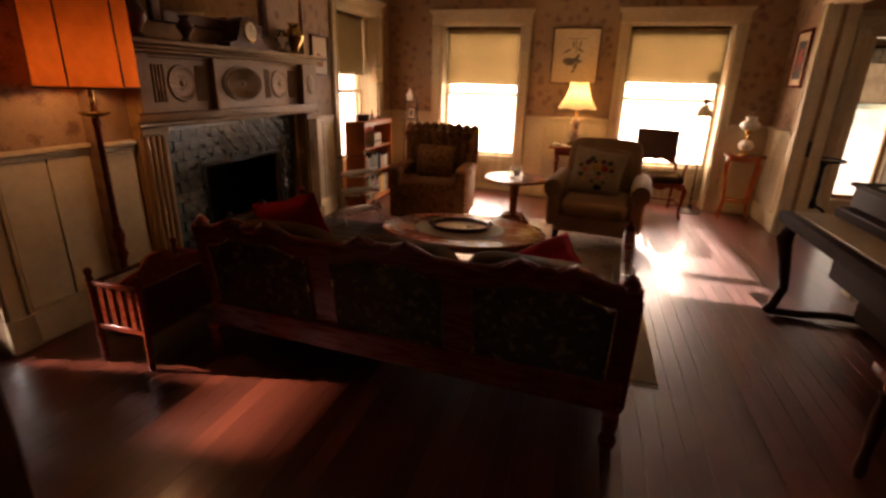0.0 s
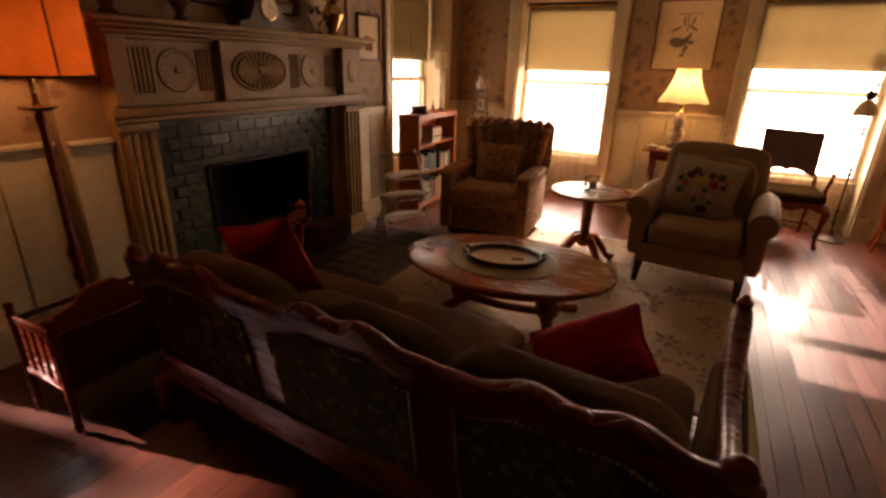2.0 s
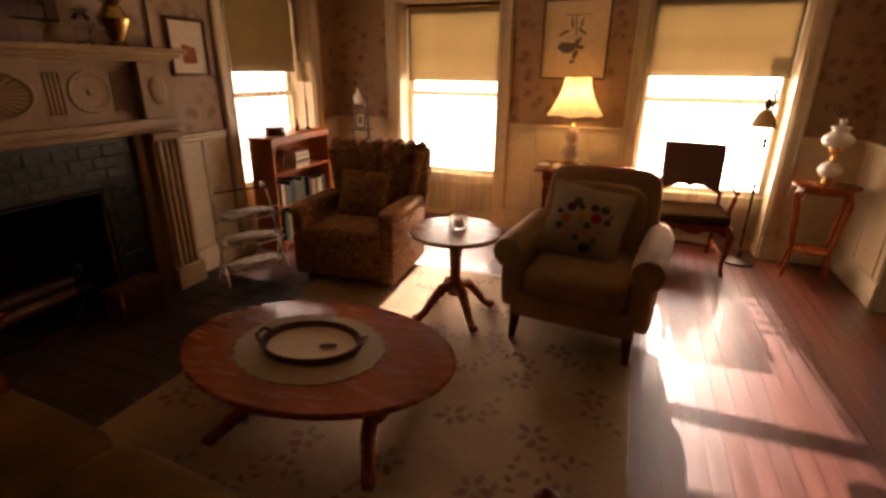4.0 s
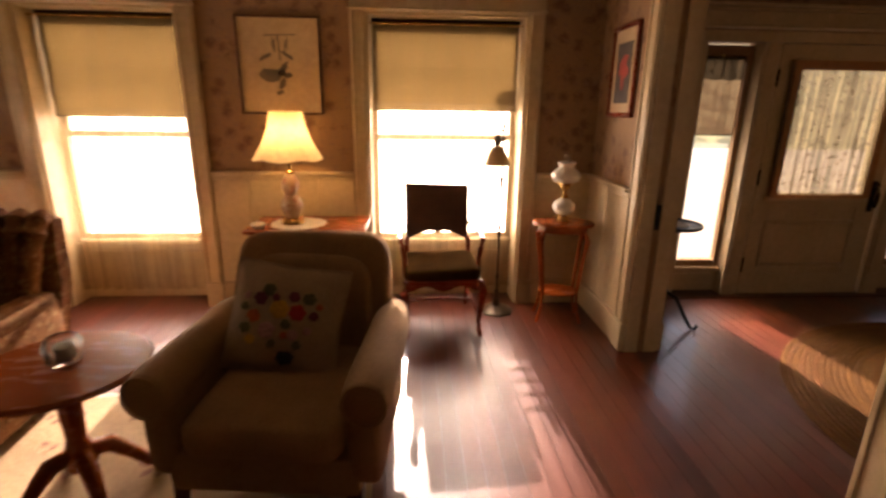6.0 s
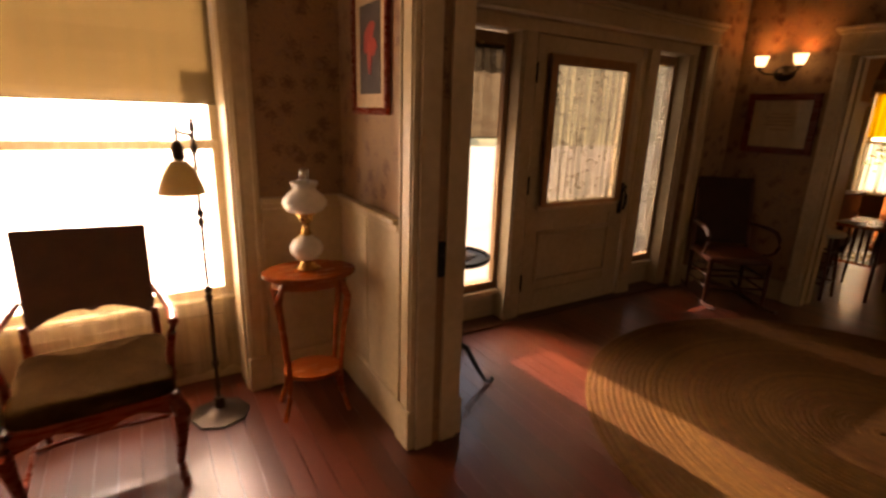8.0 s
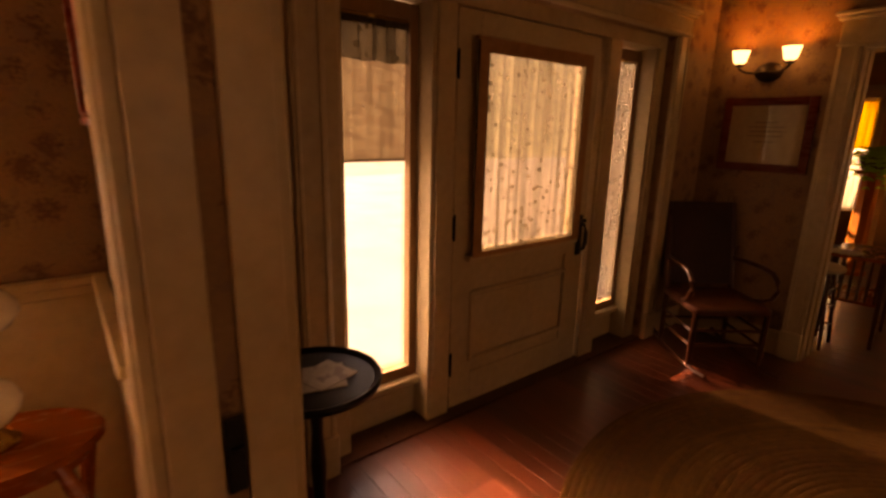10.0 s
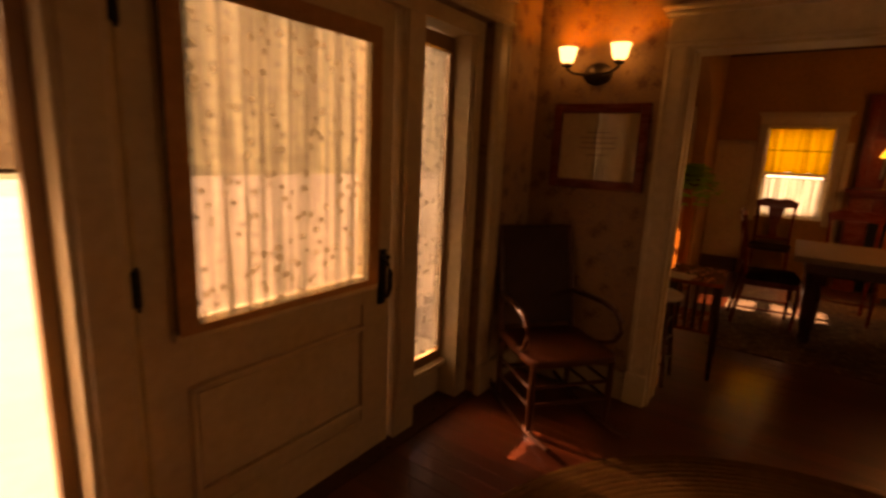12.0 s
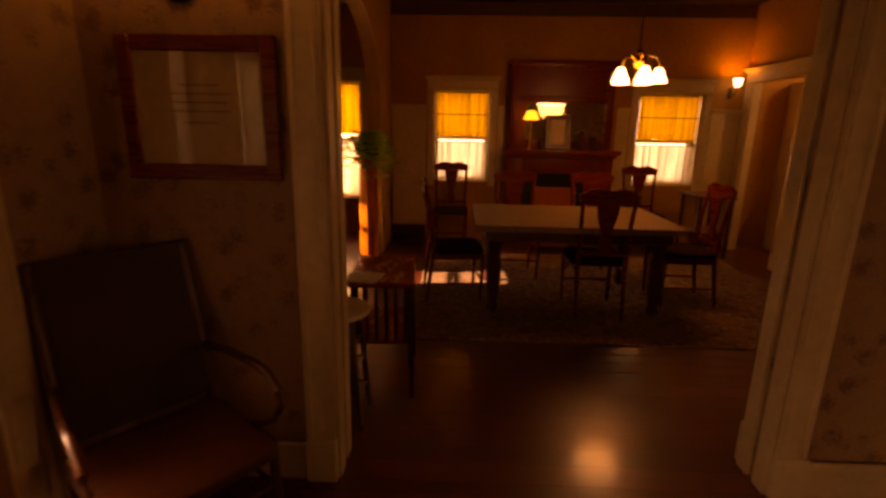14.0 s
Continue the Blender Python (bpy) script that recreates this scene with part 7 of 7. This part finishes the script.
def dining_chair(m):
    t = thing("dining_chair", "dark wooden dining chair with splat back and cloth seat", "chair", m, group="dining chairs")
    for s in (-1, 1):
        part("front_leg", tube(NB(), [(s * 0.20, -0.20, 0), (s * 0.205, -0.21, 0.3), (s * 0.205, -0.205, 0.44)], [0.014, 0.019, 0.02], 8), MAHOG, t)
        part("rear_post", tube(NB(), [(s * 0.185, 0.27, 0), (s * 0.185, 0.21, 0.44), (s * 0.19, 0.24, 0.75), (s * 0.20, 0.29, 1.02)], [0.015, 0.02, 0.018, 0.016], 8), MAHOG, t)
        part("side_stretcher", tube(NB(), [(s * 0.2, -0.2, 0.16), (s * 0.187, 0.23, 0.16)], 0.010, 8), MAHOG, t)
        part("side_rail", box(NB(), s * 0.195 - 0.012, s * 0.195 + 0.012, -0.2, 0.22, 0.38, 0.43, 0.003), MAHOG, t)
    part("front_stretcher", tube(NB(), [(-0.2, -0.2, 0.2), (0.2, -0.2, 0.2)], 0.010, 8), MAHOG, t)
    part("seat", soft(NB(), 0, 0, 0.455, 0.225, 0.225, 0.035, 0.22, 0.5), SEATFAB, t)
    bm = NB()
    pts = [(-0.22, 0.94), (0.22, 0.94)]
    for i in range(11):
        u = i / 10
        pts.append((0.23 - 0.46 * u, 1.02 + 0.03 * math.sin(math.pi * u) - 0.012 * math.cos(4 * math.pi * u)))
    plate(bm, pts, 0.268, 0.292)
    part("top_rail", bm, MAHOG, t)
    bm = NB()
    plate(bm, [(-0.06, 0.55), (0.06, 0.55), (0.035, 0.68), (0.075, 0.84), (0.09, 0.945), (-0.09, 0.945), (-0.075, 0.84), (-0.035, 0.68)], 0.245, 0.262)
    part("splat", bm, MAHOG, t)
    part("back_rail", box(NB(), -0.19, 0.19, 0.225, 0.25, 0.52, 0.56, 0.003), MAHOG, t)
    return t


ch = dining_chair(pose(8.16, 4.70, 0.008, 0, 0, 90))
for m in (pose(8.42, 5.86, 0.008, 0, 0, 8), pose(9.12, 5.25, 0.008, 0, 0, -90), pose(9.12, 4.45, 0.008, 0, 0, -90), pose(8.47, 3.86, 0.008, 0, 0, 180), pose(10.38, 5.95, 0, 0, 0, -90), pose(10.36, 3.52, 0, 0, 0, -90)):
    copy_thing(ch, m)
bm = NB()
box(bm, 7.42, 10.0, 2.7, 6.2, 0.0, 0.007, 0.002)
solid("dining_rug", bm, mat("dining_rug_wool", (0.20, 0.11, 0.055), (0.10, 0.05, 0.03), 9, 0.95, 0.4, kind="spots", c3=(0.26, 0.17, 0.09)), "dark patterned wool rug under the dining table", "rug")


def chandelier():
    t = thing("chandelier", "brass chandelier with lit white glass shades", "chandelier", pose(8.6, 4.36, 1.95))
    part("rod", tube(NB(), [(0, 0, 0.20), (0, 0, H - 1.95 - 0.035)], 0.008, 8), BRASS, t)
    part("hub", lathe(NB(), [(0.0, 0.04), (0.03, 0.06), (0.05, 0.10), (0.03, 0.14), (0.04, 0.17), (0.012, 0.21)], 18), BRASS, t)
    for k in range(5):
        a = radians(72 * k + 36)
        c, s = math.cos(a), math.sin(a)
        part("arm", tube(NB(), [(c * r, s * r, z) for r, z in ((0.03, 0.11), (0.08, 0.15), (0.14, 0.13), (0.165, 0.07), (0.165, 0.05))], 0.008, 8), BRASS, t)
        part("glass_shade", lathe(NB(), [(0.075, -0.07), (0.07, -0.045), (0.05, 0.0), (0.035, 0.04), (0.02, 0.052)], 20, (c * 0.165, s * 0.165, 0)), FROSTW, t, "lit white glass bell shade")


chandelier()
t = thing("wall_sconce", "single brass wall sconce with a lit glass shade", "sconce", pose(10.695, 2.50, 1.98, 0, 0, -90))
part("back_plate", box(NB(), -0.03, 0.03, -0.012, 0, -0.08, 0.05, 0.006), BRONZE, t)
part("arm", tube(NB(), [(0, -0.01, -0.02), (0, -0.10, -0.04), (0, -0.16, 0.0), (0, -0.16, 0.05)], 0.008, 8), BRONZE, t)
part("glass_shade", lathe(NB(), [(0.025, 0.05), (0.045, 0.08), (0.055, 0.15), (0.05, 0.15), (0.03, 0.07)], 18, (0, -0.16, 0)), FROSTW, t, "lit glass shade")

t = thing("sideboard_table", "dark low side table with a raised top", "table", pose(10.3, 2.78, 0))
part("tabletop", box(NB(), -0.28, 0.28, -0.22, 0.22, 0.72, 0.75, 0.008), DARKW, t)
for x in (-0.24, 0.24):
    for y in (-0.18, 0.18):
        part("leg", tube(NB(), [(x, y, 0), (x, y, 0.72)], [0.016, 0.024], 8), DARKW, t)
part("shelf", box(NB(), -0.24, 0.24, -0.18, 0.18, 0.28, 0.30, 0.004), DARKW, t)

# by the arch: spindle table, stool, desk and fern
t = thing("spindle_table", "brown wooden table with a spindled side rack", "table", pose(6.91, 6.26, 0, 0, 0, 4))
part("tabletop", box(NB(), -0.30, 0.29, -0.18, 0.18, 0.655, 0.68, 0.006), OAK, t)
for x in (-0.26, 0.25):
    for y in (-0.15, 0.15):
        part("leg", tube(NB(), [(x * 1.05, y * 1.1, 0), (x, y, 0.655)], [0.013, 0.018], 8), DARKW, t)
part("lower_rail", box(NB(), -0.27, 0.26, -0.16, 0.16, 0.32, 0.34, 0.004), OAK, t)
for k in range(6):
    part("spindle", tube(NB(), [(-0.27, -0.13 + 0.052 * k, 0.34), (-0.27, -0.13 + 0.052 * k, 0.5), (-0.27, -0.13 + 0.052 * k, 0.655)], [0.008, 0.012, 0.008], 8), DARKW, t)
    part("spindle", tube(NB(), [(-0.22 + 0.085 * k, -0.16, 0.34), (-0.22 + 0.085 * k, -0.16, 0.5), (-0.22 + 0.085 * k, -0.16, 0.655)], [0.008, 0.012, 0.008], 8), DARKW, t)
bm = NB()
slab(bm, [(-0.16, -0.06), (0.03, -0.09), (0.07, 0.10), (-0.13, 0.12)], 0, 0.003)
solid("sheet_of_paper", bm, PAPERW, "loose sheet of paper on the spindle table", "paper", pose(6.76, 6.33, 0.6805))
t = thing("stool", "tall dark stool with a pale round seat", "stool", pose(6.44, 6.42, 0))
part("seat", lathe(NB(), [(0.14, 0.575), (0.155, 0.585), (0.155, 0.605), (0.13, 0.618)], 24), WHITE, t)
for k in range(4):
    a = radians(45 + 90 * k)
    part("leg", tube(NB(), [(0.17 * math.cos(a), 0.17 * math.sin(a), 0), (0.11 * math.cos(a), 0.11 * math.sin(a), 0.575)], 0.013, 8), DARKW, t)
for z in (0.15, 0.30, 0.43):
    r = 0.17 - 0.06 * z / 0.575
    part("rung", tube(NB(), [(r * math.cos(a), r * math.sin(a), z) for a in [radians(45 + 90 * k) for k in range(5)]], 0.008, 8), DARKW, t)
t = thing("plant_stand", "tall orange-brown wooden plant pedestal", "plant stand", pose(9.2, 6.78, 0))
part("pedestal", lathe(NB(), [(0.15, 0), (0.15, 0.04), (0.10, 0.07), (0.09, 1.10), (0.12, 1.13), (0.16, 1.15), (0.16, 1.18)], 8), ORANGE_WOOD, t)


def fern():
    t = thing("fern", "lush green fern in a pot on the pedestal", "plant", pose(9.2, 6.78, 1.1805))
    part("pot", lathe(NB(), [(0.09, 0), (0.12, 0.02), (0.14, 0.14), (0.15, 0.16), (0.13, 0.16), (0.12, 0.14)], 20), DARKW, t)
    r = random.Random(3)
    bm = NB()
    for k in range(46):
        a, l, up = r.random() * 6.283, 0.26 + 0.16 * r.random(), 0.12 + 0.26 * r.random()
        pts = []
        for i in range(9):
            u = i / 8
            pts.append(Vector((math.cos(a) * l * u, math.sin(a) * l * u, 0.14 + up * 1.6 * u - (up + 0.38) * u * u)))
        side = Vector((-math.sin(a), math.cos(a), 0))
        for i in range(1, 9):
            p = pts[i]
            d = (pts[i] - pts[i - 1]).normalized()
            w = 0.062 * math.sin(math.pi * (i / 9)) + 0.016
            for s in (-1, 1):
                tip = p + side * s * w + d * 0.02 + Vector((0, 0, -0.012))
                v = [bm.verts.new(q) for q in (p - d * 0.010, p + side * s * w * 0.5 - d * 0.006, tip, p + side * s * w * 0.5 + d * 0.016, p + d * 0.010)]
                bm.faces.new(v)
    part("fronds", bm, GREEN, t)


fern()
t = thing("writing_desk", "dark wooden writing desk in the window bay", "desk", pose(8.2, 7.15, 0))
part("body", box(NB(), -0.45, 0.45, -0.22, 0.22, 0.12, 0.74, 0.008), DARKW, t)
part("top", box(NB(), -0.48, 0.48, -0.24, 0.24, 0.74, 0.77, 0.006), DARKW, t)
part("back_board", box(NB(), -0.46, 0.46, 0.18, 0.22, 0.77, 1.02, 0.006), DARKW, t)
for x in (-0.4, 0.4):
    for y in (-0.17, 0.17):
        part("foot", lathe(NB(), [(0.03, 0), (0.04, 0.05), (0.03, 0.125)], 10, (x, y, 0)), DARKW, t)

# pantry cupboard through the far doorway
t = thing("pantry_cupboard", "cream pantry cupboard with glazed shelves of dishes", "cupboard", pose(10.685, 1.22, 0, 0, 0, 90))
part("body", box(NB(), -0.55, 0.55, 0.0, 0.42, 0.0, 0.92, 0.006), CREAM, t)
part("worktop", box(NB(), -0.57, 0.57, 0.0, 0.45, 0.92, 0.95, 0.006), CREAM, t)
for x in (-0.27, 0.27):
    part("cupboard_door", box(NB(), x - 0.25, x + 0.25, 0.42, 0.435, 0.10, 0.86, 0.004), CREAM, t)
part("back_panel", box(NB(), -0.55, 0.55, 0.0, 0.02, 0.95, 2.1), CREAM, t)
for x in (-0.54, 0.54):
    part("side_panel", box(NB(), x - 0.012, x + 0.012, 0.02, 0.26, 0.95, 2.1, 0.003), CREAM, t)
for z in (1.28, 1.55, 1.82, 2.08):
    part("shelf", box(NB(), -0.528, 0.528, 0.02, 0.26, z, z + 0.018, 0.002), CREAM, t)
rnd = random.Random(8)
for z in (0.951, 1.2985, 1.5685, 1.8385):
    x = -0.46
    while x < 0.46:
        r = 0.035 + 0.02 * rnd.random()
        bm = NB()
        lathe(bm, [(r * 0.7, 0), (r, 0.02), (r, 0.08 + 0.06 * rnd.random()), (r * 0.8, 0.15)], 12)
        solid("crock", bm, (MILK, DARKW, CHINA)[rnd.randrange(3)], "small crock on the pantry shelf", "crock", pose(10.55, 1.22 + x, z), group="crocks in the pantry")
        x += 2 * r + 0.03 + 0.05 * rnd.random()


# ---- small pieces of floor and hearth ----
def tiles():
    rnd = random.Random(5)
    full = NB()
    box(full, -0.002, 0.010, -0.074, 0.074, -0.036, 0.036, 0.003)
    shared = mesh_of("tile", full, TILE)
    row = 0
    z = 0.038
    while z < 1.11:
        y = 3.095 + (0.076 if row % 2 else 0.0)
        while y + 0.15 < 4.67:
            c = y + 0.076
            if not (3.34 < c < 4.48 and z < 0.86):
                o = new("tile", shared)
                o.parent = fire
                o.location = (-2.712 + 0.0015 * rnd.random(), c, z)
            y += 0.150
        z += 0.0735
        row += 1
    bed = NB()
    box(bed, -2.72, -2.713, 3.09, 3.43, 0, 1.145)
    box(bed, -2.72, -2.713, 4.39, 4.66, 0, 1.145)
    box(bed, -2.72, -2.713, 3.43, 4.39, 0.82, 1.145)
    part("tile_bed", bed, TILE, fire, "dark grout bed")
    h = NB()
    box(h, -0.074, 0.074, -0.074, 0.074, -0.004, 0.006, 0.003)
    sh = mesh_of("hearth_tile", h, HEARTHT)
    for i in range(5):
        for j in range(15):
            o = new("hearth_tile", sh)
            o.parent = hearth
            o.location = (-2.385 + i * 0.153, 2.82 + j * 0.153, 0.0075)


tiles()


def planks():
    rnd = random.Random(9)
    lengths = {}
    W = 0.088
    n = 0
    spans = [(-6.0, -2.8, -1.4, 3.8, 0.2), (-2.8, 2.38, -1.4, 7.4, W), (2.38, 5.98, -1.4, 7.45, W), (5.98, 11.0, 0.4, 8.5, 0.13)]
    for x0, x1, y0, y1, w in spans:
        x = x0
        while x < x1 - 0.01:
            ww = min(w, x1 - x)
            key = (round(ww, 3), y0, y1)
            if key not in lengths:
                b = NB()
                box(b, -ww / 2 + 0.0008, ww / 2 - 0.0008, y0, y1, -0.022, 0.0)
                lengths[key] = mesh_of("plank", b, FLOOR)
            o = new("plank", lengths[key])
            o.parent = floor
            o.location = (x + ww / 2, 0, -0.0002 * rnd.random())
            x += ww
            n += 1


planks()
